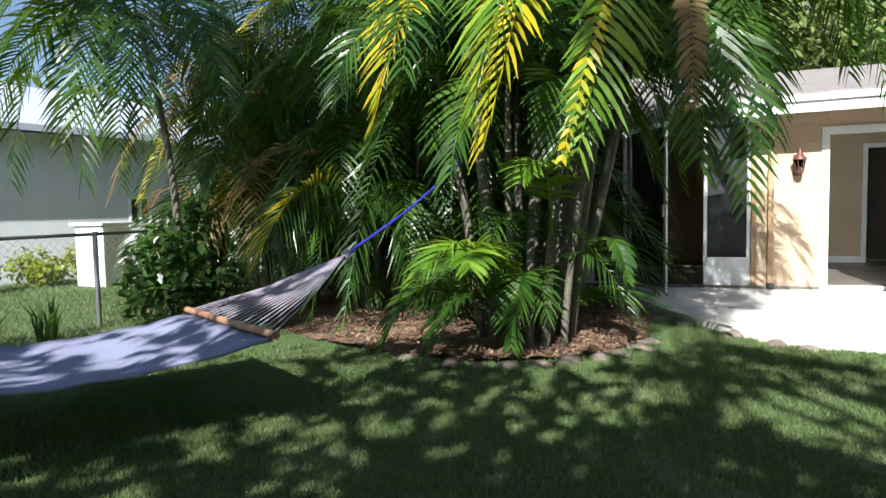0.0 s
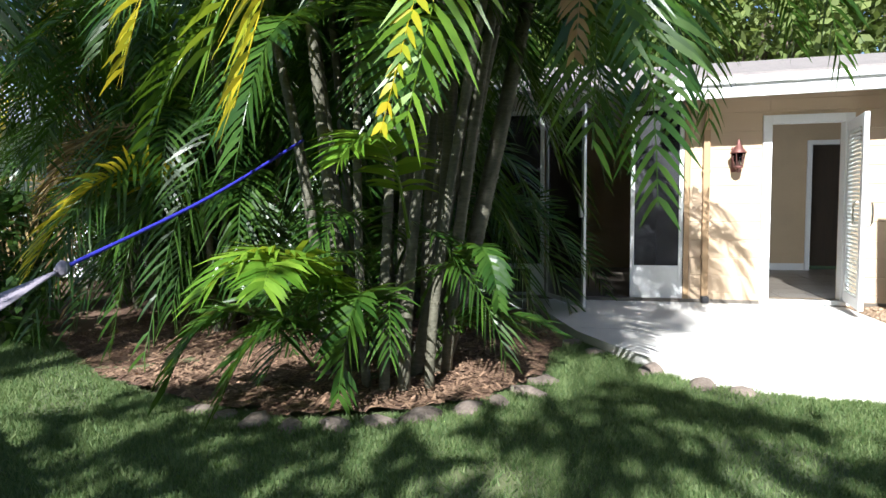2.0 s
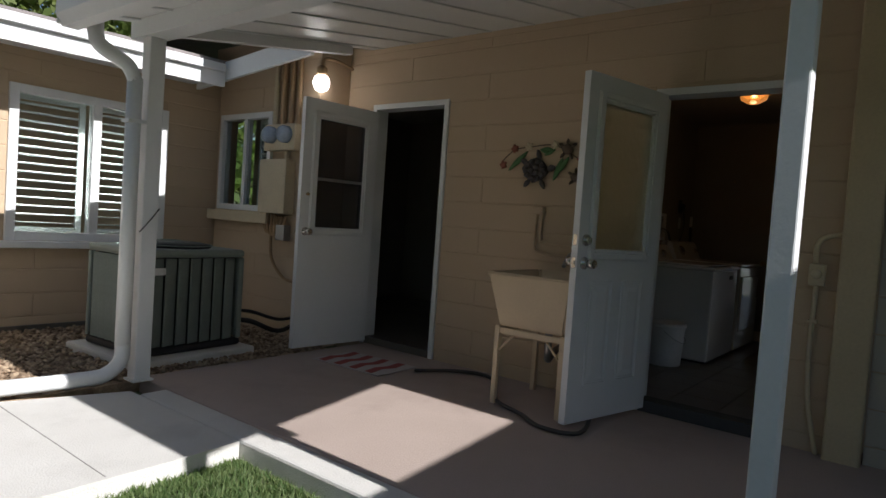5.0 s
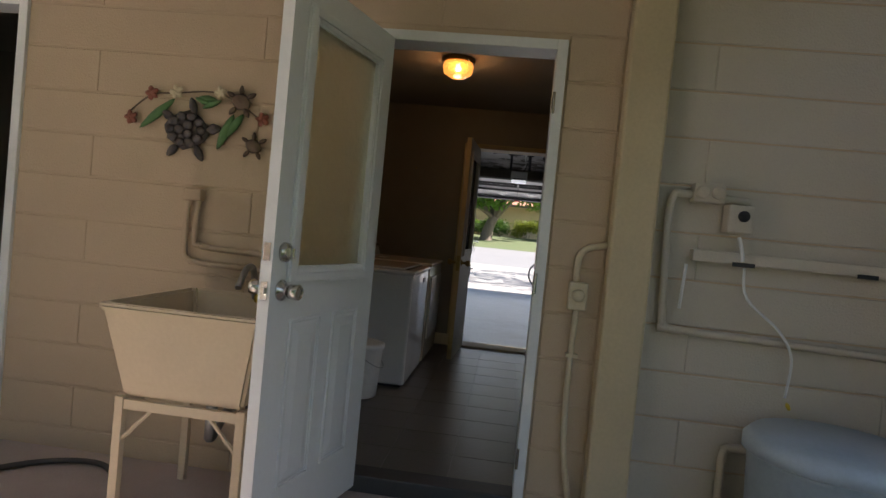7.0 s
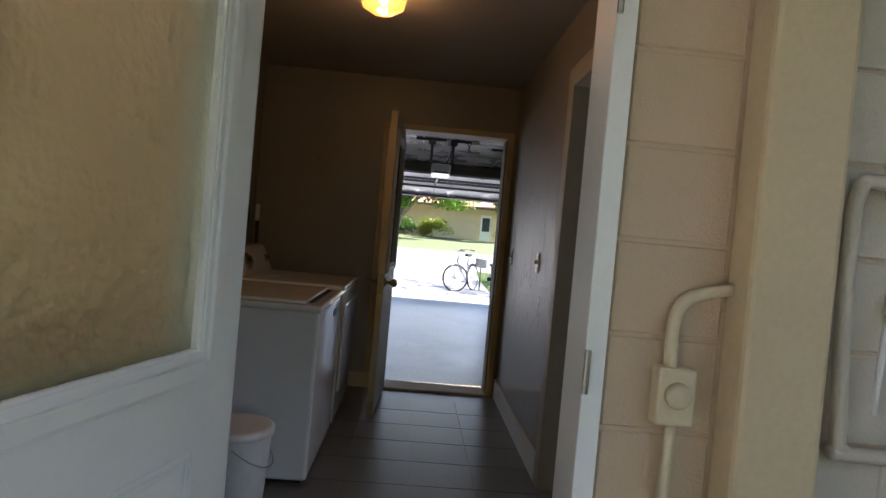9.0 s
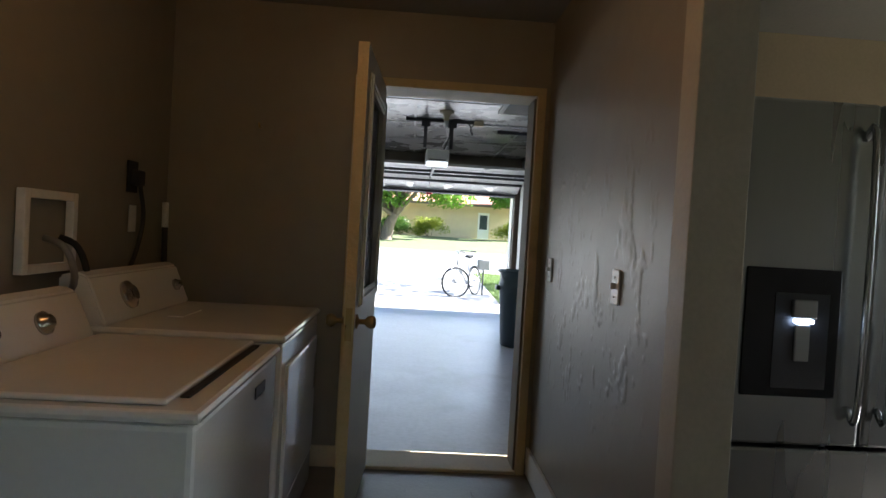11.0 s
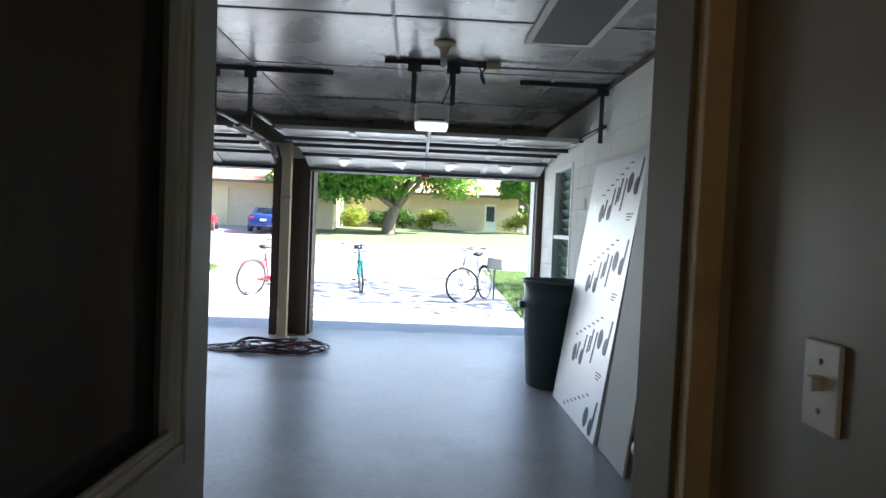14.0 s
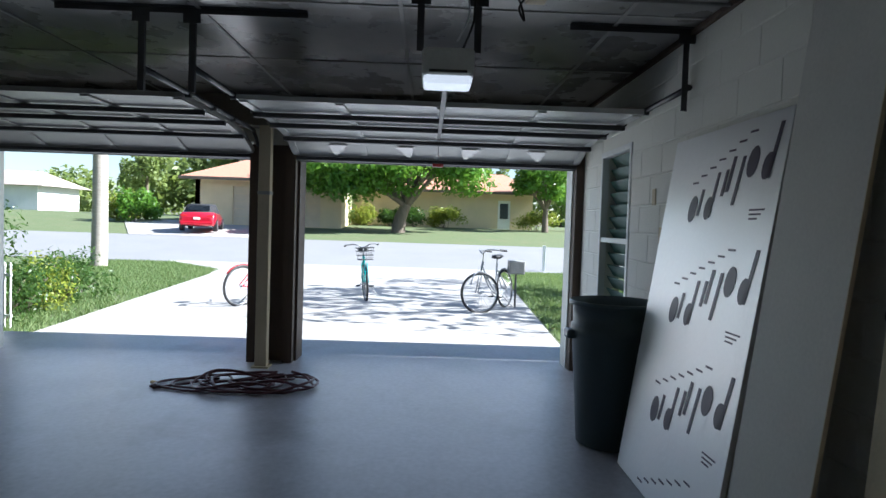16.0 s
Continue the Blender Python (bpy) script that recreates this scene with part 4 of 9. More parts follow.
_vs, _fs, _ix = [], [], {}
_n = 0.09
for _i in range(int(8.6 / _n)):
    for _j in range(int(5.6 / _n)):
        _x, _y = -8.6 + _i * _n, 4.8 + _j * _n
        if inside(_bed, _x + _n / 2, _y + _n / 2):
            _f = []
            for _dx, _dy in ((0, 0), (1, 0), (1, 1), (0, 1)):
                _key = (_i + _dx, _j + _dy)
                if _key not in _ix:
                    _ix[_key] = len(_vs)
                    _vs.append((-8.6 + _key[0] * _n, 4.8 + _key[1] * _n, mulch_height(-8.6 + _key[0] * _n, 4.8 + _key[1] * _n)))
                _f.append(_ix[_key])
            _fs.append(_f)
structure(mesh_object("mulch_bed", _vs, _fs, M_MULCH, None, True), "brown bark mulch bed under the palms", "mulch")
_vs, _fs = [], []
while len(_fs) < 30000:
    _x, _y = rng.uniform(-4.5, -0.1), rng.uniform(4.85, 8.6)
    if not inside(_bed, _x, _y):
        continue
    _z = mulch_height(_x, _y) + 0.006
    _a, _l, _w = rng.uniform(0, 6.28), rng.uniform(0.012, 0.045), rng.uniform(0.004, 0.011)
    _c, _s, _t = math.cos(_a), math.sin(_a), rng.uniform(-0.015, 0.02)
    _b = len(_vs)
    _vs += [(_x - _c * _l - _s * _w, _y - _s * _l + _c * _w, _z), (_x - _c * _l + _s * _w, _y - _s * _l - _c * _w, _z), (_x + _c * _l + _s * _w, _y + _s * _l - _c * _w, _z + _t), (_x + _c * _l - _s * _w, _y + _s * _l + _c * _w, _z + _t)]
    _fs.append((_b, _b + 1, _b + 2, _b + 3))
M_CHIP = leaf_material("bark_chip", (0.08, 0.045, 0.03), (0.34, 0.22, 0.14), (0.1, 0.06, 0.03), 0.9, 0.02)
tagged(mesh_object("mulch_chips", _vs, _fs, M_CHIP), "loose bark chips and dead leaflets on the bed", "mulch", "", "stuff")


def stone_mesh(seed, sx, sy, sz):
    bm = bmesh.new()
    bmesh.ops.create_icosphere(bm, subdivisions=2, radius=1)
    for v in bm.verts:
        k = 1 + 0.22 * noise.noise(v.co * 4.1 + Vector((seed, 2, 0))) + 0.35 * noise.noise(v.co * 1.7 + Vector((seed * 3.1, 0, 0)))
        v.co = Vector((v.co.x * sx * k, v.co.y * sy * k, v.co.z * sz * k))
    for f in bm.faces:
        f.smooth = True
    return bm


for _k, (_x, _y, _s) in enumerate([(-2.05, 4.92, 0.10), (-1.85, 4.86, 0.09), (-1.62, 4.80, 0.11), (-1.40, 4.78, 0.10), (-1.17, 4.84, 0.12), (-0.95, 4.95, 0.11), (-0.74, 5.08, 0.13), (-0.52, 5.26, 0.12), (-0.36, 5.45, 0.10), (-0.22, 5.68, 0.12), (-0.13, 5.95, 0.11), (0.62, 6.38, 0.14), (0.90, 6.08, 0.12), (1.12, 5.97, 0.10), (-0.14, 7.55, 0.09), (0.02, 7.2, 0.10), (0.22, 6.9, 0.11)]):
    _st = part("stone", stone_mesh(_k, _s * 1.1, _s * 0.7, _s * 0.5), M_STONE)
    _st.matrix_world = pose(_x, _y, GZ - _s * 0.06, 0, 0, 37 * _k)
    tagged(_st, "rough brown edging stone half sunk in the ground", "stone", "edging stones")


# lawn blades
def grass(name, count, x0, x1, y0, y1, skip, size, seed, wide=0.0045, level=None):
    g = np.random.default_rng(seed)
    x, y = g.uniform(x0, x1, count * 2), g.uniform(y0, y1, count * 2)
    ok = ~skip(x, y)
    bare = np.sin(x * 3.1 + 1.7 * np.sin(y * 2.3)) * np.sin(y * 2.7 + 1.3 * np.sin(x * 1.9))
    ok &= (bare < 0.6) | (g.random(count * 2) < 0.35)
    x, y = x[ok][:count], y[ok][:count]
    n = len(x)
    a = g.uniform(0, 2 * np.pi, n)
    h = size * g.uniform(0.5, 1.3, n)
    w = wide * g.uniform(0.7, 1.4, n)
    ox, oy = h * g.normal(0, 0.5, n), h * g.normal(0, 0.5, n)
    z = np.full(n, GZ) if level is None else level(x)
    v = np.empty((n, 3, 3))
    v[:, 0] = np.stack([x - np.cos(a) * w, y - np.sin(a) * w, z - 0.003], 1)
    v[:, 1] = np.stack([x + np.cos(a) * w, y + np.sin(a) * w, z - 0.003], 1)
    v[:, 2] = np.stack([x + ox, y + oy, z + h], 1)
    me = bpy.data.meshes.new(name)
    me.vertices.add(n * 3)
    me.vertices.foreach_set("co", v.reshape(-1))
    me.loops.add(n * 3)
    me.loops.foreach_set("vertex_index", np.arange(n * 3, dtype=np.int32))
    me.polygons.add(n)
    me.polygons.foreach_set("loop_start", np.arange(0, n * 3, 3, dtype=np.int32))
    me.update()
    me.validate()
    me.materials.append(M_GRASS)
    return tagged(new(name, me), "mown green lawn grass", "grass", "", "stuff")


def inside_many(poly, x, y):
    c = np.zeros(len(x), dtype=bool)
    for (x0, y0), (x1, y1) in zip(poly, poly[1:] + poly[:1]):
        if y0 != y1:
            c ^= ((y0 > y) != (y1 > y)) & (x < (x1 - x0) * (y - y0) / (y1 - y0) + x0)
    return c


def off_lawn(x, y):
    return ((x > 3.44) & (y > 2.0)) | inside_many(_arc, x, y) | inside_many(_bed, x, y)


grass("lawn_grass", 360000, -5.2, 3.45, 1.6, 7.4, off_lawn, 0.034, 5)
grass("lawn_grass_far", 60000, -11.0, -5.2, 2.5, 9.5, off_lawn, 0.06, 6)


def front_level(x):
    return np.interp(x, [a for a, b in GRISE], [b for a, b in GRISE])


def on_driveway(x, y):
    return (y > 2.5 - 0.05 * (x - 17.5)) & (y < 9.05 + 0.11 * (x - 17.5) + 0.8 * np.maximum(0, x - 28))


grass("front_lawn_grass", 90000, 17.2, 30.8, -1.0, 14.5, on_driveway, 0.075, 9, 0.010, front_level)

# ---- patio, porch and house front ----
def frame_rect(bm, axis, at, depth, u0, u1, z0, z1, w, bottom=True):
    """A rectangular frame with bars of width w inside u0..u1, z0..z1; stands at at..at+depth."""
    def bar(a, b, lo, hi):
        if axis == "x":
            add_box(bm, at, at + depth, a, b, lo, hi, 0.003)
        else:
            add_box(bm, a, b, at, at + depth, lo, hi, 0.003)
    bar(u0, u0 + w, z0, z1)
    bar(u1 - w, u1, z0, z1)
    bar(u0 + w, u1 - w, z1 - w, z1)
    if bottom:
        bar(u0 + w, u1 - w, z0, z0 + w)


def door_casing(name, axis, at, depth, u0, u1, z1, w, mat, label):
    bm = bmesh.new()
    frame_rect(bm, axis, at, depth, u0 - w, u1 + w, 0.0, z1 + w, w, False)
    return structure(part(name, bm, mat), label, "door frame")


# wing window with shutters
w1 = thing("window_1", "white window with plantation shutters over a sill", "window", (0, 0, 0), kind="structure")
_bm = bmesh.new()
frame_rect(_bm, "y", YW - 0.035, 0.11, WIN[0] - 0.06, WIN[1] + 0.04, WIN[2] - 0.06, WIN[3] + 0.05, 0.07)
add_box(_bm, 4.08, 4.15, YW - 0.03, YW + 0.07, WIN[2], WIN[3])
part("window_frame", _bm, M_TRIM, w1)
part("window_sill", box(WIN[0] - 0.10, WIN[1] + 0.08, YW - 0.09, YW - 0.036, WIN[2] - 0.12, WIN[2] - 0.061, 0.008), M_TRIM, w1)
for _a, _b in ((WIN[0] + 0.012, 4.078), (4.152, WIN[1] - 0.032)):
    _p = part("pane", box(_a, _b, YW + 0.012, YW + 0.018, WIN[2] + 0.01, WIN[3] - 0.022), M_GLASS, w1)
    _p.visible_shadow = False
M_SHUT = material("white_shutter_paint", (0.82, 0.86, 0.85), 0.4, scale=3, bump=0.02)
for _a, _b in ((WIN[0] + 0.005, 4.075), (4.155, WIN[1])):
    sh = thing("shutter", "white louvred plantation shutter behind the glass", "shutter", (_a, YW + 0.125, WIN[2]), group="window shutters")
    _w, _h = _b - _a, WIN[3] - WIN[2]
    _bm = bmesh.new()
    frame_rect(_bm, "y", 0.0, 0.03, 0.0, _w, 0.0, _h, 0.05)
    part("shutter_frame", _bm, M_SHUT, sh)
    _me = None
    for _k in range(15):
        _z = 0.085 + _k * (_h - 0.13) / 14.5
        _m = Matrix.Translation((_w / 2, 0.015, _z)) @ Matrix.Rotation(radians(-5), 4, "X")
        if _me is None:
            _o = part("slat", box(-_w / 2 + 0.055, _w / 2 - 0.055, -0.032, 0.032, -0.005, 0.005, 0.003), M_SHUT, sh)
            _o.matrix_basis = _m
            _me = _o.data
        else:
            share("slat", _me, sh, _m)

# small window
w2 = thing("window_2", "small white sliding window over a tan sill", "window", (0, 0, 0), kind="structure")
_bm = bmesh.new()
frame_rect(_bm, "x", XS - 0.03, 0.10, SW[0] - 0.02, SW[1] + 0.01, SW[2] - 0.03, SW[3] + 0.03, 0.055)
add_box(_bm, XS - 0.02, XS + 0.05, 8.78, 8.83, SW[2], SW[3])
part("window_frame", _bm, M_TRIM, w2)
part("window_sill", box(XS - 0.10, XS - 0.031, SW[0] - 0.10, YW - 0.01, SW[2] - 0.14, SW[2] - 0.035, 0.008), M_CREAM, w2)
for _a, _b in ((SW[0] + 0.04, 8.778), (8.832, SW[1] - 0.05)):
    _p = part("pane", box(XS + 0.012, XS + 0.018, _a, _b, SW[2] + 0.03, SW[3] - 0.03), M_GLASS, w2)
    _p.visible_shadow = False
sh = thing("shutter", "white louvred shutter inside the small window", "shutter", (XS + 0.14, 8.43, SW[2]), group="window shutters")
_bm = bmesh.new()
frame_rect(_bm, "x", 0.0, 0.03, 0.0, 0.36, 0.0, 0.88, 0.04)
part("shutter_frame", _bm, M_SHUT, sh)
_me = None
for _k in range(12):
    _m = Matrix.Translation((0.015, 0.18, 0.07 + 0.066 * _k)) @ Matrix.Rotation(radians(35), 4, "Y")
    if _me is None:
        _o = part("slat", box(-0.03, 0.03, -0.14, 0.14, -0.005, 0.005), M_SHUT, sh)
        _o.matrix_basis = _m
        _me = _o.data
    else:
        share("slat", _me, sh, _m)

# patio door, open, with louvred blind
door_casing("patio_door_frame", "y", YW - 0.03, 0.14, PD[0], PD[1], PD[3], 0.09, M_TRIM, "white patio door frame")
structure(part("patio_door_sill", box(PD[0] - 0.05, PD[1] + 0.05, YW - 0.06, YW + 0.12, 0.0, 0.05, 0.006), M_TRIM), "white patio door sill", "sill")
pdl = thing("door_1", "white patio door with a louvred blind standing open", "door", (2.84, YW - 0.04, 0.06), -10, kind="structure")
_bm = bmesh.new()
frame_rect(_bm, "x", -0.022, 0.044, -0.80, 0.0, 0.0, 1.90, 0.11)
part("door_leaf", _bm, M_DOOR, pdl)
_o = part("door_glass", box(-0.004, 0.004, -0.69, -0.11, 0.11, 1.79), M_GLASS, pdl)
_me = None
for _k in range(40):
    _m = Matrix.Translation((-0.026, -0.4, 0.14 + 0.0415 * _k)) @ Matrix.Rotation(radians(55), 4, "Y")
    if _me is None:
        _o = part("slat", box(-0.014, 0.014, -0.29, 0.29, -0.001, 0.001), M_SHUT, pdl)
        _o.matrix_basis = _m
        _me = _o.data
    else:
        share("slat", _me, pdl, _m)
_h = part("handle", tube(bend([(0.03, -0.745, 0.83), (0.075, -0.745, 0.85), (0.075, -0.745, 1.03), (0.03, -0.745, 1.05)], 4), 0.009), M_CHROME, pdl)
part("handle", tube(bend([(-0.03, -0.745, 0.83), (-0.075, -0.745, 0.85), (-0.075, -0.745, 1.03), (-0.03, -0.745, 1.05)], 4), 0.009), M_CHROME, pdl)
structure(part("wing_baseboard", box(1.37, 3.54, 12.97, 12.998, 0.03, 0.14), M_TRIM), "white baseboard in the wing room", "baseboard")
door_casing("wing_inner_door_frame", "y", 12.96, 0.14, 3.62, 4.42, 2.05, 0.07, M_TRIM, "white inner doorway frame")

# wall lantern
lan = thing("wall_lantern", "rust-red metal wall lantern with clear glass", "lantern", (1.73, YW - 0.006, 1.60))
M_RUST = material("rust_red_metal", (0.20, 0.085, 0.07), 0.5, 0.4, scale=20, bump=0.2)
part("back_plate", box(-0.05, 0.05, -0.02, 0.0, -0.15, 0.13, 0.01), M_RUST, lan)
part("arm", tube(bend([(0, -0.02, -0.10), (0, -0.09, -0.15), (0, -0.13, -0.11)], 5), 0.010), M_RUST, lan)
part("cage", lathe([(0.03, -0.12), (0.05, -0.10), (0.05, -0.09), (0.045, -0.088)], 12, (0, -0.13, 0)), M_RUST, lan)
_o = part("glass_body", lathe([(0.042, -0.088), (0.066, 0.05), (0.064, 0.05), (0.04, -0.086)], 12, (0, -0.13, 0)), M_GLASS, lan)
for _k in range(6):
    _a = _k * math.pi / 3
    part("bar", cyl((0.046 * math.cos(_a), -0.13 + 0.046 * math.sin(_a), -0.09), (0.07 * math.cos(_a), -0.13 + 0.07 * math.sin(_a), 0.055), 0.004, seg=6), M_RUST, lan)
part("cap", lathe([(0.085, 0.05), (0.085, 0.06), (0.05, 0.10), (0.035, 0.13), (0.018, 0.15), (0.02, 0.17), (0.006, 0.20), (0.001, 0.21)], 16, (0, -0.13, 0)), M_RUST, lan)

# wing downspout
M_TANPIPE = material("tan_downspout_paint", (0.42, 0.28, 0.15), 0.6, scale=6, bump=0.1)
ds = thing("downspout", "brown painted downspout at the wing corner", "downspout", (1.42, YW - 0.045, 0.0))
_bm = bmesh.new()
add_box(_bm, -0.035, 0.035, -0.03, 0.03, 0.06, 1.95, 0.008)
add_box(_bm, -0.035, 0.035, -0.03, 0.03, -0.18, 0.18, 0.008, Matrix.Translation((0, -0.075, 2.02)) @ Matrix.Rotation(radians(40), 4, "X"))
part("pipe", _bm, M_TANPIPE, ds)
part("outlet", box(-0.04, 0.04, -0.10, 0.03, 0.0, 0.075, 0.01), M_BLACK, ds)
for _z in (0.5, 1.45):
    part("strap", box(-0.042, 0.042, -0.034, 0.04, _z, _z + 0.03), M_TANPIPE, ds)
structure(part("corner_post", box(1.20, 1.255, YW - 0.01, YW + 0.09, -0.01, 2.24), M_TANPIPE), "brown corner post of the screened porch", "post")

# screened porch front
sp = thing("screen_panel", "white framed dark insect screen panel with a kick plate", "screen", (0.62, YW + 0.02, 0.0), kind="structure")
_bm = bmesh.new()
frame_rect(_bm, "y", 0.0, 0.05, 0.0, 0.575, 0.0, 2.22, 0.045)
part("frame", _bm, M_TRIM, sp)
part("kick_plate", box(0.046, 0.529, 0.01, 0.04, 0.046, 0.40), M_TRIM, sp, "white metal kick plate")
part("screen_mesh", box(0.046, 0.529, 0.02, 0.022, 0.402, 2.17), M_SCREEN, sp, "dark insect screen")
sp = thing("screen_panel", "white framed insect screen panel of the porch", "screen", (-1.25, YW + 0.02, 0.0), kind="structure")
_bm = bmesh.new()
frame_rect(_bm, "y", 0.0, 0.05, 0.0, 0.88, 0.0, 2.22, 0.045)
part("frame", _bm, M_TRIM, sp)
part("kick_plate", box(0.046, 0.834, 0.01, 0.04, 0.046, 0.40), M_TRIM, sp)
part("pet_flap", box(0.45, 0.72, -0.006, 0.009, 0.06, 0.34, 0.004), M_BLACK, sp, "black pet flap")
part("screen_mesh", box(0.046, 0.834, 0.02, 0.022, 0.402, 2.17), M_SCREEN, sp)
sd = thing("screen_door", "white framed insect screen door standing open", "screen door", (-0.33, YW - 0.02, 0.02), -62, kind="structure")
_bm = bmesh.new()
frame_rect(_bm, "y", -0.015, 0.03, 0.0, 0.95, 0.0, 2.12, 0.05)
part("frame", _bm, M_TRIM, sd)
part("kick_plate", box(0.051, 0.899, -0.008, 0.008, 0.051, 0.30), M_STEEL, sd)
part("screen_mesh", box(0.051, 0.899, -0.001, 0.001, 0.302, 2.06), M_SCREEN, sd)
part("handle", box(0.90, 0.94, -0.05, -0.016, 0.95, 1.10, 0.006), M_STEEL, sd)
structure(part("porch_window", box(-1.195, -1.17, 10.0, 11.6, 0.7, 1.8), M_SCREEN), "screened side opening of the porch", "screen")

# white downspout on the porch post
dsp = thing("downspout", "white painted downspout with a long outlet on the gravel", "downspout", (3.47, 7.28, 0.0))
_bm = bmesh.new()
_pp = bend([(-0.19, 0.10, 2.20), (-0.19, 0.09, 2.10), (-0.17, 0.06, 2.03), (-0.04, 0.0, 1.94), (0.0, -0.02, 1.85)], 5)
add_tube(_bm, _pp, 0.045, 10)
add_tube(_bm, [(0, -0.02, 1.87), (0, -0.02, 0.24)], 0.045, 10)
add_tube(_bm, bend([(0, -0.02, 0.26), (-0.005, -0.02, 0.15), (-0.08, -0.02, 0.075), (-0.2, -0.01, 0.055), (-0.66, 0.07, 0.05)], 5), 0.045, 10)
part("pipe", _bm, M_TRIM, dsp)
part("outlet_lip", tube([(-0.655, 0.069, 0.05), (-0.69, 0.075, 0.05)], 0.040, 10), M_BLACK, dsp)
part("tie_wire", tube(bend([(0.05, -0.06, 0.94), (0.11, -0.075, 1.02), (0.17, -0.06, 1.09)], 3), 0.004, 5), M_BLACK, dsp)
part("strap", box(-0.05, 0.06, -0.07, 0.03, 1.6, 1.62), M_TRIM, dsp)

# air conditioner
ac = thing("air_conditioner", "grey-green louvred outdoor air conditioner on a pad", "air conditioner", (4.15, 8.02, 0.0), 4)
part("pad", box(-0.5, 0.5, -0.46, 0.5, -0.1, 0.04, 0.02), M_CONC, ac, "concrete pad")
part("coil", box(-0.37, 0.37, -0.32, 0.32, 0.10, 0.74), M_ACDARK, ac)
part("base_pan", box(-0.42, 0.42, -0.37, 0.37, 0.045, 0.10, 0.02), M_BLACK, ac)
part("top_cover", box(-0.425, 0.425, -0.375, 0.375, 0.74, 0.80, 0.025), M_ACGREEN, ac)
part("fan_guard", lathe([(0.30, 0.0), (0.30, 0.02), (0.24, 0.035), (0.08, 0.045), (0.001, 0.046)], 28, (0, 0, 0.80)), M_ACDARK, ac)
_bm = bmesh.new()
for _r in (0.08, 0.14, 0.20, 0.26, 0.31):
    add_tube(_bm, [(_r * math.cos(a * 0.2618), _r * math.sin(a * 0.2618), 0.855 - _r * 0.12) for a in range(24)], 0.005, 5, None, True)
part("wire_grille", _bm, M_ACGREEN, ac)
for _x, _y in ((-0.4, -0.35), (0.4, -0.35), (-0.4, 0.35), (0.4, 0.35)):
    part("corner_post", box(_x - 0.022, _x + 0.022, _y - 0.022, _y + 0.022, 0.10, 0.74, 0.012), M_ACGREEN, ac)
_me = None
_sl = [(-0.30 + 0.10 * k, -0.352, 0) for k in range(7)] + [(-0.30 + 0.10 * k, 0.352, 180) for k in range(7)] + [(-0.402, -0.25 + 0.10 * k, -90) for k in range(6)] + [(0.402, -0.25 + 0.10 * k, 90) for k in range(6)]
for _x, _y, _r in _sl:
    _m = pose(_x, _y, 0.42, 0, 0, _r)
    if _me is None:
        _bm = bmesh.new()
        add_box(_bm, -0.049, 0.049, -0.006, 0.006, -0.315, 0.315, 0.004, Matrix.Rotation(radians(15), 4, "Z"))
        _o = part("louvre", _bm, M_ACGREEN, ac)
        _o.matrix_basis = _m
        _me = _o.data
    else:
        share("louvre", _me, ac, _m)
part("badge", box(-0.34, -0.25, -0.375, -0.366, 0.62, 0.67, 0.004), M_WHITEPL, ac, "pale maker's badge")
for _k, _z in enumerate((0.22, 0.30)):
    part("line", tube(bend([(0.42, -0.2, _z), (0.6, -0.26, _z - 0.02), (0.85, -0.32, 0.10 + 0.1 * _k), (1.12, -0.30, 0.16 + 0.05 * _k)], 5), 0.02 - 0.006 * _k), M_BLACK, ac, "black insulated refrigerant line")

# gravel bed round the unit
structure(part("gravel_bed", box(2.835, XS - 0.005, 7.36, YW - 0.005, -0.1, -0.03), M_GRAVEL), "gravel bed beside the wall", "gravel")
_bm = bmesh.new()
_gv, _gf = [], []
_g = np.random.default_rng(3)
_oct = [(1, 0, 0), (0, 1, 0), (-1, 0, 0), (0, -1, 0), (0, 0, 1), (0, 0, -1)]
_of = [(0, 1, 4), (1, 2, 4), (2, 3, 4), (3, 0, 4), (1, 0, 5), (2, 1, 5), (3, 2, 5), (0, 3, 5)]
for _k in range(7500):
    _x, _y = _g.uniform(2.86, XS - 0.03), _g.uniform(7.38, YW - 0.02)
    if _x > 3.64 and _y < 7.42:
        continue
    _r = _g.uniform(0.010, 0.026)
    _a = _g.uniform(0, 6.28)
    _sc = (_r * _g.uniform(0.8, 1.4), _r, _r * _g.uniform(0.5, 0.8))
    _b = len(_gv)
    for _v in _oct:
        _vx, _vy, _vz = _v[0] * _sc[0] * _g.uniform(.8, 1.2), _v[1] * _sc[1] * _g.uniform(.8, 1.2), _v[2] * _sc[2]
        _gv.append((_x + _vx * math.cos(_a) - _vy * math.sin(_a), _y + _vx * math.sin(_a) + _vy * math.cos(_a), -0.022 + _r * 0.5 + _vz))
    _gf += [tuple(_b + i for i in f) for f in _of]
_bm.free()
M_PEB = leaf_material("pebble", (0.14, 0.09, 0.055), (0.46, 0.35, 0.24), (0.2, 0.15, 0.1), 0.8, 0.0)
tagged(mesh_object("gravel", _gv, _gf, M_PEB, None, True), "loose tan river gravel beside the wall", "gravel", "", "stuff")

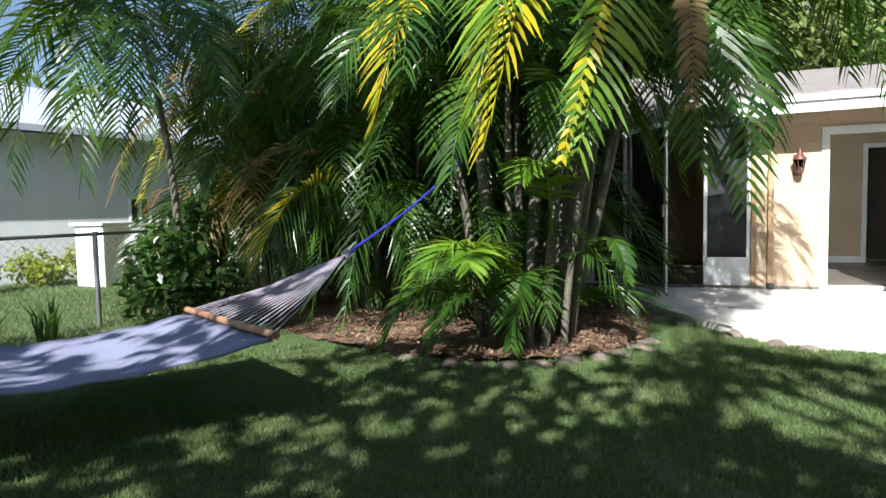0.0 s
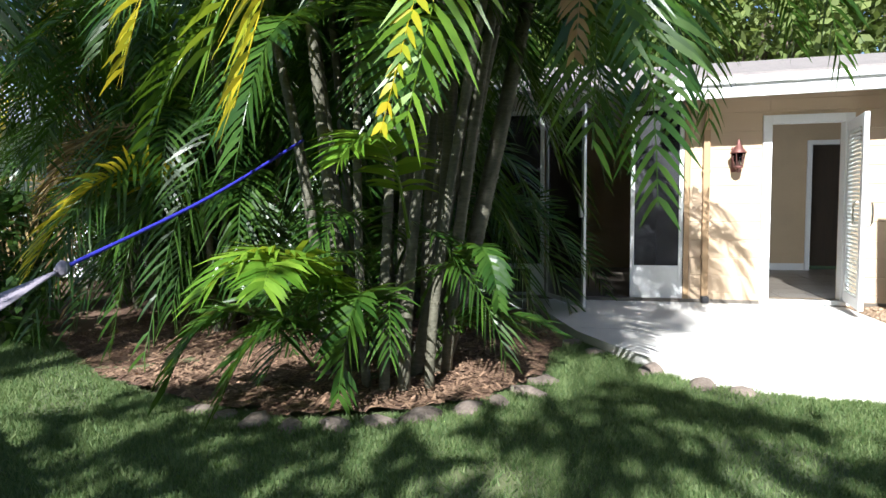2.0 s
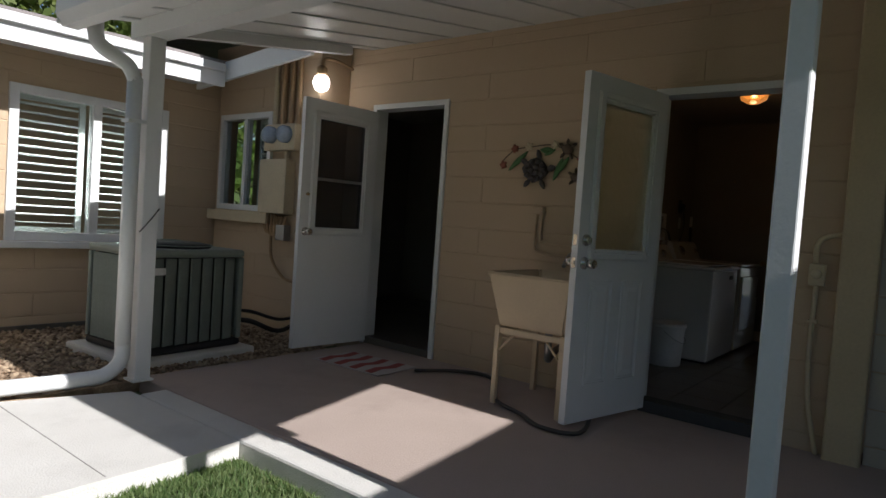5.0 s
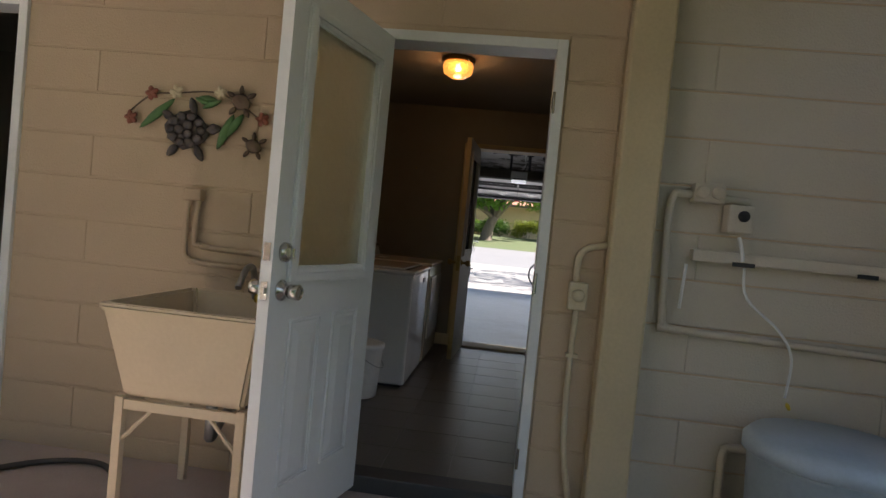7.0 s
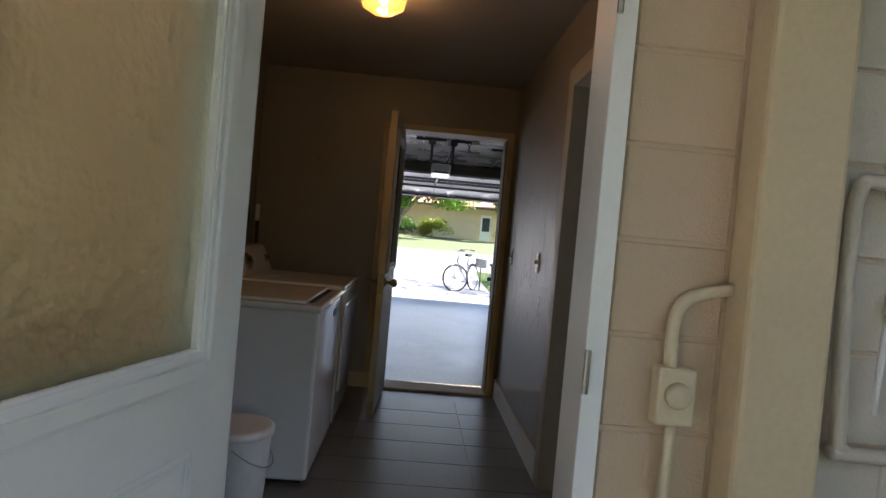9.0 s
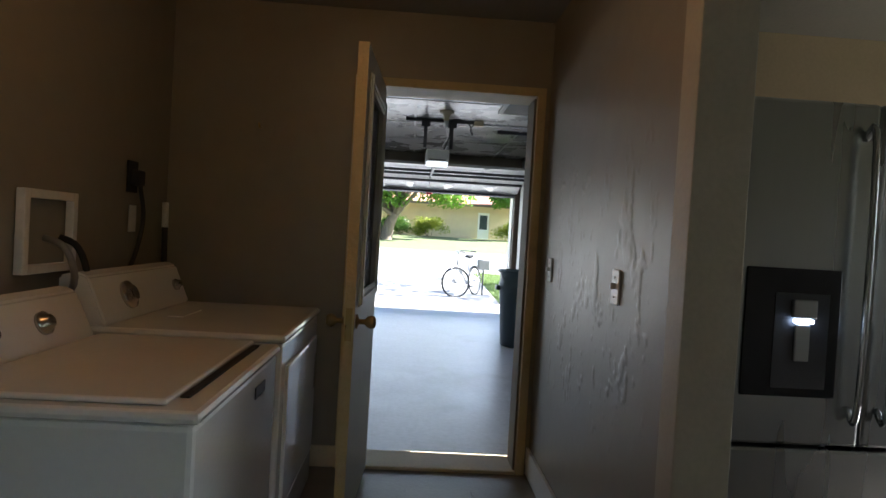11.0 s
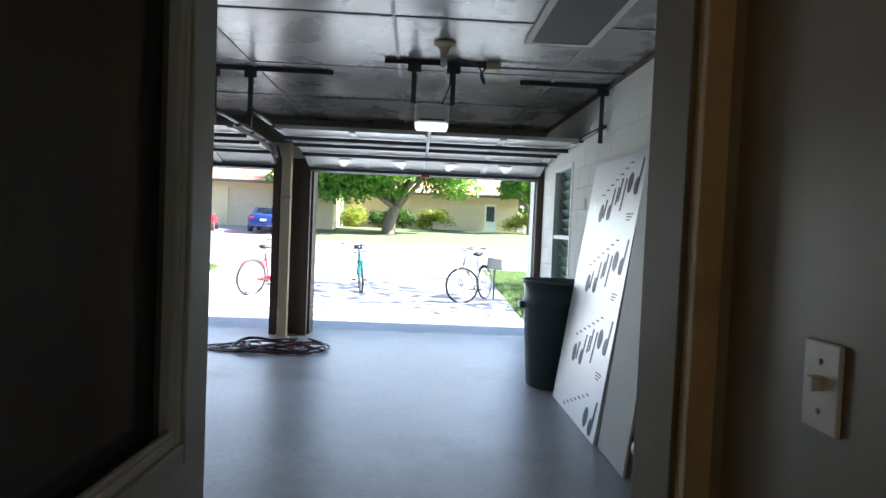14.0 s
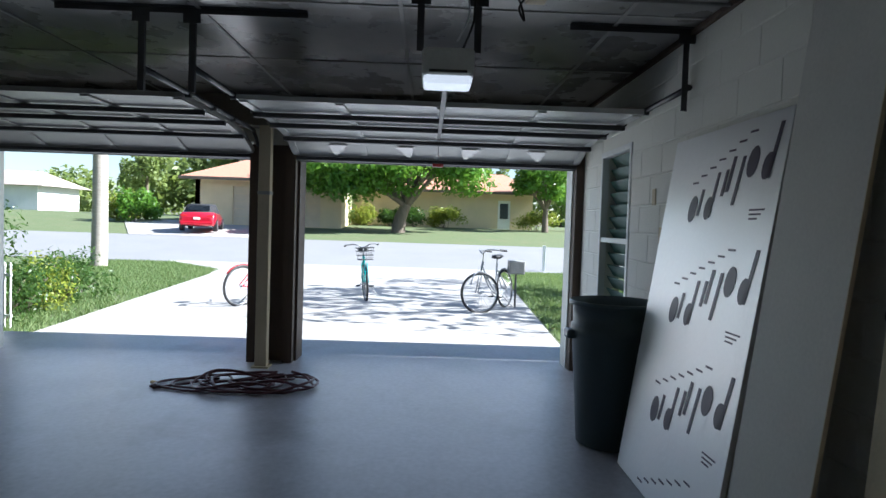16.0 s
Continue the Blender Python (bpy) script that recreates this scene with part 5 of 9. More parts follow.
# meters, conduits and porch lamp
mb = thing("meter_board", "tan electric meters with conduits and a breaker box", "meter", (XS - 0.006, 8.16, 0.0))
part("meter_base", box(-0.09, 0.0, -0.21, 0.23, 1.68, 1.92, 0.008), M_CREAM, mb)
for _y in (0.11, -0.10):
    part("meter_glass", lathe([(0.078, 0.0), (0.078, 0.05), (0.06, 0.08), (0.001, 0.085)], 20, (-0.09, _y, 1.82), (-1, 0, 0)), material("meter_face", (0.35, 0.42, 0.52), 0.15, scale=30, bump=0.0), mb, "round blue-grey electric meter")
part("breaker_box", box(-0.11, 0.0, -0.14, 0.25, 1.10, 1.60, 0.008), M_CREAM, mb, "tan breaker box")
for _y, _r in ((0.16, 0.024), (0.04, 0.03), (-0.08, 0.024), (-0.18, 0.02)):
    part("conduit", cyl((-0.03, _y, 1.92), (-0.03, _y, 2.50), _r, seg=10), M_TANPIPE if _y < 0.1 else M_CREAM, mb)
part("conduit", cyl((-0.03, -0.05, 1.60), (-0.03, -0.05, 1.68), 0.025, seg=10), M_CREAM, mb)
for _k in range(4):
    part("cable", tube(bend([(-0.05, 0.20 - 0.05 * _k, 1.10), (-0.07, 0.17 - 0.05 * _k, 0.95 - 0.02 * _k), (-0.05, 0.10 - 0.05 * _k, 0.93), (-0.05, 0.02 - 0.04 * _k, 1.08)], 5), 0.012, 6), M_TANPIPE, mb)
part("cable", tube(bend([(-0.03, 0.12, 1.0), (-0.05, 0.08, 0.70), (-0.04, -0.1, 0.52), (-0.03, -0.3, 0.50)], 5), 0.014, 6), M_TANPIPE, mb)
part("cut_off", box(-0.08, 0.0, -0.12, 0.0, 0.86, 1.0, 0.006), M_STEEL, mb, "grey switch box")
plamp = thing("porch_lamp", "lit white globe porch lamp under the ceiling", "lamp", (5.30, 7.72, 2.27))
part("globe", lathe([(0.02, -0.075), (0.055, -0.055), (0.075, 0.0), (0.06, 0.05), (0.03, 0.07)], 20), glow_material("lit_globe", (1.0, 0.93, 0.82), 6.0), plamp, "lit frosted white globe")
part("holder", lathe([(0.035, 0.065), (0.045, 0.08), (0.045, 0.13), (0.02, 0.15)], 16), M_TANPIPE, plamp)
part("arm", tube(bend([(0, 0, 0.14), (0.02, 0, 0.21), (0.16, 0, 0.23), (XM - 5.30, 0, 0.20)], 4), 0.014), M_TANPIPE, plamp)


def knob(parent, at, axis, mat, rose=0.033, ball=0.028):
    k = part("knob", lathe([(rose, 0.0), (rose, 0.006), (0.014, 0.012), (0.012, 0.035), (ball * 0.8, 0.042), (ball, 0.055), (ball * 0.95, 0.068), (ball * 0.5, 0.074)], 20, at, axis), mat, parent)
    return k


def half_glass_door(name, label, at, rz, width, height, glass, raised, glass_z, mat, thick=0.044, bottom=0.03):
    """A leaf hinged at its origin, along local +x; outer face towards -y."""
    d = thing(name, label, "door", at, rz, kind="structure")
    gx0, gx1, gz0, gz1 = 0.13, width - 0.13, glass_z, height - 0.14
    bm = bmesh.new()
    t = thick / 2
    for x0, x1, z0, z1 in ((0, gx0, bottom, height), (gx1, width, bottom, height), (gx0, gx1, bottom, gz0), (gx0, gx1, gz1, height)):
        add_box(bm, x0, x1, -t, t, z0, z1)
    bmesh.ops.remove_doubles(bm, verts=bm.verts, dist=1e-5)
    part("door_leaf", bm, mat, d)
    bm = bmesh.new()
    for s in (-1, 1):
        for o, w, h in ((0.045, 0.062, 0.009), (0.038, 0.030, 0.017), (0.006, 0.016, 0.012)):
            frame_rect(bm, "y", t if s > 0 else -t - h, h, gx0 - o, gx1 + o, gz0 - o, gz1 + o, w)
    part("glass_frame", bm, mat, d)
    g = part("door_glass", box(gx0, gx1, -0.004, 0.004, gz0, gz1), glass, d)
    if raised:
        for x0, x1 in ((0.13, width / 2 - 0.045), (width / 2 + 0.045, width - 0.13)):
            for y, s in ((-t, -1), (t, 1)):
                bm = bmesh.new()
                z0, z1 = 0.24, gz0 - 0.17
                frame_rect(bm, "y", y if s > 0 else y - 0.009, 0.009, x0, x1, z0, z1, 0.012)
                frame_rect(bm, "y", y if s > 0 else y - 0.005, 0.005, x0 + 0.013, x1 - 0.013, z0 + 0.013, z1 - 0.013, 0.010)
                ring = [bm.verts.new((x0 + q if a < 0 else x1 - q, y + s * h, z0 + q if b < 0 else z1 - q)) for q, h in ((0.030, 0.0005), (0.062, 0.009)) for a, b in ((-1, -1), (1, -1), (1, 1), (-1, 1))]
                for k in range(4):
                    bm.faces.new((ring[k], ring[(k + 1) % 4], ring[4 + (k + 1) % 4], ring[4 + k]))
                bm.faces.new(ring[4:])
                bmesh.ops.recalc_face_normals(bm, faces=bm.faces)
                part("raised_panel", bm, mat, d)
    return d


# door to the side room, open
door_casing("door_2_frame", "x", XM - 0.02, 0.15, D1[0], D1[1], D1[3], 0.045, M_TRIM, "white side door frame")
_leaf = half_glass_door("door_2", "white half-glazed side door standing open", (XM - 0.03, D1[1] - 0.02, 0.0), 180 - 5, 0.76, 2.05, M_SCREEN, False, 1.0, M_DOOR)
knob(_leaf, (0.70, -0.022, 0.98), (0, -1, 0), M_CHROME)
knob(_leaf, (0.70, 0.022, 0.98), (0, 1, 0), M_CHROME)
part("latch", lathe([(0.012, 0), (0.012, 0.02), (0.004, 0.022)], 12, (0.70, 0.022, 1.28), (0, 1, 0)), M_BRASS, _leaf)
part("glazing_bar", box(0.13, 0.63, -0.012, 0.012, 1.40, 1.425), M_STEEL, _leaf)

# laundry door, open
door_casing("door_3_frame", "x", XM - 0.025, 0.16, D2[0], D2[1], D2[3], 0.045, M_TRIM, "white laundry door frame")
structure(part("laundry_threshold", box(XM - 0.03, XM + 0.10, D2[0], D2[1], 0.0, LF + 0.012, 0.006), M_DARKSTEEL), "dark metal threshold of the laundry door", "threshold")
_leaf = half_glass_door("door_3", "white half-glazed laundry door standing open outward", (XM - 0.03, D2[1] - 0.02, 0.0), 180 - 13, 0.775, 2.03, M_RAIN, True, 1.02, M_DOOR)
for _s in (-1, 1):
    part("knob", lathe([(0.036, 0.0), (0.036, 0.006), (0.016, 0.014), (0.014, 0.03), (0.025, 0.036), (0.027, 0.07), (0.020, 0.076), (0.018, 0.070)], 20, (0.71, _s * 0.022, 0.955), (0, _s, 0)), M_CHROME, _leaf, "satin nickel door knob")
    part("deadbolt", lathe([(0.034, 0.0), (0.033, 0.012), (0.022, 0.018), (0.020, 0.020)], 20, (0.71, _s * 0.022, 1.085), (0, _s, 0)), M_CHROME, _leaf, "satin nickel deadbolt")
    part("turn_piece", box(-0.006, 0.006, -0.012, 0.012, -0.016, 0.016, 0.003, pose(0.71, _s * 0.05, 1.085)), M_CHROME, _leaf)
for _z in (0.955, 1.085):
    part("strike_plate", box(0.7745, 0.778, -0.013, 0.013, _z - 0.03, _z + 0.03), M_CHROME, _leaf)
part("latch_bolt", box(0.778, 0.79, -0.008, 0.008, 0.945, 0.965), M_CHROME, _leaf)
for _z in (0.25, 1.02, 1.8):
    structure(part("hinge", cyl((XM - 0.035, D2[0] - 0.004, _z - 0.045), (XM - 0.035, D2[0] - 0.004, _z + 0.045), 0.007, seg=10), M_CHROME), "satin nickel door hinge", "hinge")

# wall mat and hose
mat_ = thing("door_mat", "faded red and white striped door mat", "door mat", (5.08, 6.76, 0.004), 2)
M_MATW = material("mat_cloth_white", (0.55, 0.50, 0.48), 0.95, scale=20, fine=200, bump=0.4)
M_MATR = material("mat_cloth_red", (0.38, 0.09, 0.08), 0.95, scale=20, fine=200, bump=0.4)
part("cloth", box(-0.22, 0.22, -0.34, 0.34, 0.0, 0.008, 0.003), M_MATW, mat_)
for _k in range(4):
    _bm = bmesh.new()
    _y = -0.26 + 0.16 * _k
    _pts = [(-0.20, _y), (-0.05, _y + 0.03), (0.05, _y - 0.01), (0.20, _y + 0.02), (0.20, _y + 0.09), (0.05, _y + 0.06), (-0.05, _y + 0.10), (-0.20, _y + 0.07)]
    part("stripe", prism(_pts, 0.0075, 0.0098), M_MATR, mat_)
hose = thing("garden_hose", "dark green hose lying along the porch wall", "hose", (0, 0, 0))
part("tube", tube(bend([(5.2, 6.35, 0.016), (5.45, 6.15, 0.016), (5.50, 5.9, 0.02), (5.3, 5.7, 0.016), (5.02, 5.5, 0.016), (4.9, 5.25, 0.016), (4.78, 5.05, 0.016), (4.85, 4.85, 0.016), (5.2, 4.95, 0.016), (5.35, 5.1, 0.05), (5.33, 5.15, 0.35), (5.25, 5.2, 0.55)], 6), 0.013, 8), material("dark_hose", (0.05, 0.045, 0.04), 0.5, scale=20, bump=0.1), hose)

# utility sink
sink = thing("utility_sink", "cream plastic utility sink on a metal stand", "sink", (5.27, 5.30, 0.0))
M_SINK = material("cream_sink_plastic", (0.66, 0.53, 0.36), 0.5, colour2=(0.58, 0.46, 0.31), scale=4, bump=0.1, stain=0.2, stain_colour=(0.35, 0.28, 0.2))
_bm = bmesh.new()
_top = [(-0.32, -0.29), (0.32, -0.29), (0.32, 0.29), (-0.32, 0.29)]
_rings = []
for _s, _z in ((0.78, 0.50), (1.0, 0.83), (1.03, 0.83), (1.03, 0.845), (0.93, 0.845), (0.72, 0.53)):
    _rings.append([_bm.verts.new((x * _s, y * _s, _z)) for x, y in _top])
for _a, _b in zip(_rings, _rings[1:]):
    for _k in range(4):
        _bm.faces.new((_a[_k], _a[(_k + 1) % 4], _b[(_k + 1) % 4], _b[_k]))
_bm.faces.new(_rings[0][::-1])
_bm.faces.new(_rings[-1])
bmesh.ops.bevel(_bm, geom=[e for e in _bm.edges], offset=0.012, segments=2, affect="EDGES")
part("basin", _bm, M_SINK, sink)
for _x, _y in ((-0.25, -0.23), (0.25, -0.23), (0.25, 0.23), (-0.25, 0.23)):
    _bm = bmesh.new()
    add_box(_bm, _x - 0.016, _x + 0.016, _y - 0.016, _y + 0.016, 0.0, 0.50, 0.002)
    part("leg", _bm, M_SINK, sink)
for _y in (-0.23, 0.23):
    part("rail", box(-0.234, 0.234, _y - 0.01, _y + 0.01, 0.455, 0.49), M_SINK, sink)
for _x in (-0.25, 0.25):
    part("rail", box(_x - 0.01, _x + 0.01, -0.214, 0.214, 0.455, 0.49), M_SINK, sink)
    for _s in (-1, 1):
        part("brace", cyl((_x, _s * 0.22, 0.34), (_x, _s * 0.11, 0.46), 0.008, seg=6), M_SINK, sink)
part("drain", tube(bend([(0.0, 0.0, 0.49), (0.0, 0.0, 0.34), (0.05, 0.02, 0.28), (0.15, 0.03, 0.32), (0.33, 0.03, 0.36)], 4), 0.024), M_STEEL, sink)
part("faucet", tube(bend([(0.28, -0.02, 0.83), (0.24, -0.02, 0.96), (0.12, -0.04, 0.97), (0.03, -0.05, 0.90)], 5), 0.014), M_STEEL, sink)
gl = thing("work_glove", "black and yellow work gloves lying on the sink", "gloves", (5.33, 5.06, 0.846))
part("palm_part", stone_mesh(71, 0.06, 0.09, 0.03), M_BLACK, gl).matrix_basis = pose(0, 0, 0.026)
part("cuff", stone_mesh(72, 0.05, 0.035, 0.035), material("yellow_cloth", (0.55, 0.36, 0.03), 0.9, scale=30, bump=0.3), gl).matrix_basis = pose(-0.03, 0.08, 0.03)

# black tube added to darken the inside of the basin
sh_ = thing("sink_dark_fill", "black coiled tube added for the dark inside of the utility sink", "hose", (5.20, 5.36, 0.50))
part("tube", tube(bend([(0.12, -0.18, 0.16), (0.05, -0.10, 0.24), (-0.02, 0.02, 0.26), (-0.08, 0.12, 0.20), (-0.02, 0.17, 0.08), (0.10, 0.10, 0.05), (0.08, -0.08, 0.05), (-0.08, -0.12, 0.10), (-0.16, 0.0, 0.2), (-0.13, 0.11, 0.25)], 6), 0.022, 8), M_BLACK, sh_)
# pipes over the sink
wp = thing("water_pipe", "tan painted water pipes on the block wall", "pipe", (XM - 0.03, 0, 0))
for _o2 in (0.0, 0.045):
    part("pipe", tube(bend([(0, 5.66 - _o2, 1.26), (0, 5.67 - _o2, 1.18), (0, 5.67 - _o2, 1.0 + _o2), (0, 5.645 - _o2, 0.965 + _o2 * 1.6), (0, 5.60 - _o2, 0.955 + _o2 * 1.6), (0, 5.22, 0.945 + _o2 * 1.6)], 5), 0.013), M_TAN, wp)
part("valve", box(-0.03, 0.02, 5.60, 5.69, 1.235, 1.29, 0.008), M_TAN, wp)

# turtle wall ornament
M_TURT = material("painted_turtle_metal", (0.055, 0.05, 0.065), 0.4, 0.3, colour2=(0.11, 0.09, 0.07), scale=25, amount=0.8, bump=0.4)
M_ORNB = material("bronze_ornament", (0.13, 0.09, 0.06), 0.45, 0.4, scale=20, bump=0.3)
M_ORNG = material("green_ornament", (0.08, 0.19, 0.06), 0.5, 0.1, scale=20, bump=0.2)
M_ORNR = material("red_ornament", (0.34, 0.11, 0.07), 0.5, 0.1, scale=20, bump=0.2)
orn = thing("turtle_ornament", "painted metal sea turtle wall ornament with flowers", "wall ornament", (XM - 0.012, 5.70, 1.56))


def flat_leaf(y, z, l, w, ang, mat, name):
    bm = bmesh.new()
    bmesh.ops.create_icosphere(bm, subdivisions=2, radius=1)
    for v in bm.verts:
        u = v.co.y
        v.co = Vector((v.co.x * 0.012, u * l / 2, v.co.z * w / 2 * (1 - 0.3 * abs(u))))
    for f in bm.faces:
        f.smooth = True
    ob = part(name, bm, mat, orn)
    ob.matrix_basis = Matrix.Translation((-0.015, y, z)) @ Matrix.Rotation(radians(ang), 4, "X")
    return ob


flat_leaf(0.01, -0.005, 0.225, 0.19, 8, M_TURT, "shell")
for _k in range(13):
    _a = _k * 0.628
    _q = 0.075 if _k < 10 else 0.028
    _sp = part("shell_plate", stone_mesh(_k, 0.009, 0.024, 0.021), M_TURT, orn)
    _sp.matrix_basis = pose(-0.028 - (0.006 if _k > 9 else 0), 0.01 + _q * math.cos(_a * (1 if _k < 10 else 3.33)), -0.005 + 0.82 * _q * math.sin(_a * (1 if _k < 10 else 3.33)))
flat_leaf(-0.118, 0.008, 0.075, 0.052, -8, M_TURT, "head")
for _y, _z, _l, _a in ((-0.012, 0.105, 0.085, 70), (0.105, 0.055, 0.09, 35), (0.072, -0.10, 0.08, -50), (-0.055, -0.105, 0.09, 60)):
    flat_leaf(_y, _z, _l, 0.042, _a, M_TURT, "flipper")
for _y, _z, _l in ((-0.237, 0.141, 0.10), (-0.314, -0.054, 0.085)):
    flat_leaf(_y, _z, _l, _l * 0.8, 25, M_ORNB, "small_turtle")
    for _dy, _dz, _a in ((0.8, 0.5, 30), (-0.8, 0.5, -30), (0.6, -0.7, -50), (-0.5, -0.8, 60), (0.0, 0.85, 90)):
        flat_leaf(_y + _dy * _l * 0.6, _z + _dz * _l * 0.6, _l * 0.5, _l * 0.25, _a, M_ORNB, "small_flipper")
for _y, _z, _l, _w, _a in ((0.16, 0.06, 0.22, 0.045, -42), (-0.175, 0.0, 0.18, 0.05, 112), (-0.215, 0.03, 0.14, 0.045, 125), (-0.06, 0.13, 0.09, 0.03, 20), (-0.10, 0.12, 0.10, 0.03, -25), (-0.08, 0.145, 0.09, 0.03, 5)):
    flat_leaf(_y, _z, _l, _w, _a, M_ORNG, "leaf")
for _y, _z, _m in ((0.191, 0.15, M_ORNR), (0.284, 0.032, M_ORNR), (0.072, 0.164, M_CREAM), (-0.141, 0.172, M_CREAM), (-0.348, 0.07, M_ORNR)):
    for _k in range(5):
        _f = part("petal", stone_mesh(_k + int(_y * 100), 0.010, 0.020, 0.013), _m, orn)
        _f.matrix_basis = Matrix.Translation((-0.02, _y, _z)) @ Matrix.Rotation(_k * 1.2566, 4, "X") @ Matrix.Translation((0, 0.014, 0))
part("stem", tube(bend([(-0.01, 0.30, 0.06), (-0.012, 0.20, 0.14), (-0.012, 0.07, 0.16), (-0.012, -0.14, 0.17), (-0.01, -0.35, 0.06)], 5), 0.004, 5), M_ORNB, orn)

# outlet, conduit and pipes right of the laundry door
ol = thing("outdoor_outlet", "cream weatherproof outlet box with painted conduit", "outlet", (XM - 0.006, 3.88, 0.0))
M_CREAMP = material("cream_wall_paint", (0.60, 0.49, 0.31), 0.6, scale=3, bump=0.1)
part("box", box(-0.045, 0.0, -0.04, 0.04, 0.925, 1.045, 0.006), M_CREAM, ol)
part("cover", lathe([(0.027, 0), (0.027, 0.012), (0.02, 0.018), (0.001, 0.019)], 16, (-0.045, 0, 0.99), (-1, 0, 0)), M_CREAM, ol)
part("conduit", tube(bend([(-0.025, 0.012, 1.045), (-0.025, 0.012, 1.14), (-0.02, -0.02, 1.19), (-0.02, -0.11, 1.215)], 5), 0.014), M_CREAM, ol)
part("conduit", tube(bend([(-0.025, 0.0, 0.925), (-0.025, 0.005, 0.6), (-0.025, -0.01, 0.30), (-0.025, -0.07, 0.0)], 5), 0.013), M_CREAM, ol)
part("clamp", box(-0.04, 0.0, -0.025, 0.025, 0.72, 0.735), M_CREAM, ol)
M_GREYP = material("grey_cream_wall_paint", (0.56, 0.50, 0.40), 0.7, colour2=(0.50, 0.44, 0.35), scale=2, fine=120, bump=0.3)
structure(part("pilaster", box(XM - 0.10, XM, 3.60, 3.775, -0.05, 2.6, 0.012), M_CREAMP), "cream painted pilaster on the block wall", "pilaster")
pb = thing("pipe_loop", "painted pipe loop with disconnected junction boxes", "pipe", (XM - 0.035, 0, 0))
part("pipe", tube(bend([(0, 3.22, 1.45), (0, 3.48, 1.462), (0, 3.53, 1.44), (0, 3.54, 1.30), (0, 3.525, 0.95), (0, 3.51, 0.90), (0, 3.44, 0.888), (0, 2.4, 0.86)], 6), 0.016), M_GREYP, pb)
part("junction_box", box(-0.04, 0.03, 3.33, 3.455, 1.43, 1.51, 0.006), M_GREYP, pb)
for _y in (3.425, 3.36):
    part("outlet_cover", lathe([(0.026, 0), (0.026, 0.014), (0.019, 0.022), (0.001, 0.023)], 16, (-0.04, _y, 1.472), (-1, 0, 0)), M_GREYP, pb)
part("switch_box", box(-0.05, 0.03, 3.215, 3.315, 1.315, 1.43, 0.006), M_GREYP, pb)
part("switch_dial", lathe([(0.023, 0), (0.023, 0.01), (0.001, 0.012)], 14, (-0.05, 3.255, 1.385), (-1, 0, 0)), M_BLACK, pb, "black dial")
part("cord", tube(bend([(-0.01, 3.25, 1.30), (-0.02, 3.235, 1.24), (-0.02, 3.23, 1.20)], 3), 0.008), M_WHITEPL, pb)
part("light_tray", box(-0.02, 0.03, 2.45, 3.43, 1.185, 1.235, 0.004), M_GREYP, pb, "empty metal light housing")
part("tray_slot", box(-0.024, -0.0205, 3.18, 3.27, 1.178, 1.196), M_BLACK, pb)
part("tray_slot", box(-0.024, -0.0205, 2.70, 2.78, 1.178, 1.196), M_BLACK, pb)
part("white_wire", tube(bend([(-0.02, 3.22, 1.175), (-0.03, 3.20, 1.05), (-0.03, 3.06, 0.93), (-0.03, 3.0, 0.82), (-0.03, 3.01, 0.66)], 5), 0.006, 6), M_WHITEPL, pb, "loose white wire")
part("wire_nut", lathe([(0.004, 0.0), (0.009, 0.01), (0.007, 0.03), (0.001, 0.032)], 10, (-0.03, 3.0, 0.64), (0, -0.5, -1)), material("yellow_plastic", (0.65, 0.45, 0.03), 0.4, scale=10, bump=0.0), pb, "yellow wire nut")
part("tube_stub", tube([(-0.01, 3.45, 1.17), (-0.01, 3.46, 0.98)], 0.007, 6), M_WHITEPL, pb)
lp = thing("low_pipe", "low grey water pipe with a tap at the wall", "pipe", (XM - 0.04, 0, 0))
part("pipe", tube(bend([(0, 3.22, 0.0), (0, 3.22, 0.36), (0, 3.20, 0.41), (0, 3.14, 0.42), (0, 2.4, 0.42)], 4), 0.018), M_GREYP, lp)
part("tap", lathe([(0.02, 0), (0.02, 0.05), (0.03, 0.06), (0.03, 0.10), (0.01, 0.12)], 12, (-0.03, 2.98, 0.30)), M_STEEL, lp)
br = thing("plastic_barrel", "blue-white plastic bin standing by the wall", "bin", (5.28, 2.95, 0.0))
part("body", lathe([(0.24, 0.0), (0.27, 0.05), (0.29, 0.50), (0.30, 0.52)], 28), material("blue_grey_plastic", (0.30, 0.38, 0.45), 0.4, scale=6, bump=0.05), br)
part("lid", lathe([(0.31, 0.52), (0.31, 0.56), (0.28, 0.59), (0.001, 0.60)], 28), material("pale_blue_plastic", (0.42, 0.52, 0.62), 0.35, scale=6, bump=0.05), br)

# hammock and its rope
ham = thing("hammock", "grey-blue quilted fabric hammock with wooden spreader bars", "hammock", (0, 0, 0))
M_HAM = material("hammock_cloth", (0.24, 0.25, 0.36), 0.85, colour2=(0.19, 0.20, 0.29), scale=2.5, fine=120, bump=0.3, stretch=(1, 1, 1))
M_CORD = material("white_cord", (0.36, 0.32, 0.38), 0.8, scale=30, bump=0.2)
M_SPR = material("spreader_wood", (0.36, 0.20, 0.11), 0.5, colour2=(0.26, 0.14, 0.08), scale=10, bump=0.2, stretch=(1, 1, 6))
_A, _B = Vector((-2.08, 3.07, 0.47)), Vector((-3.27, 3.89, 0.434))
_ax = Vector((-0.70, -0.70, 0)).normalized()
_vs, _fs = [], []
_NU, _NV = 22, 12
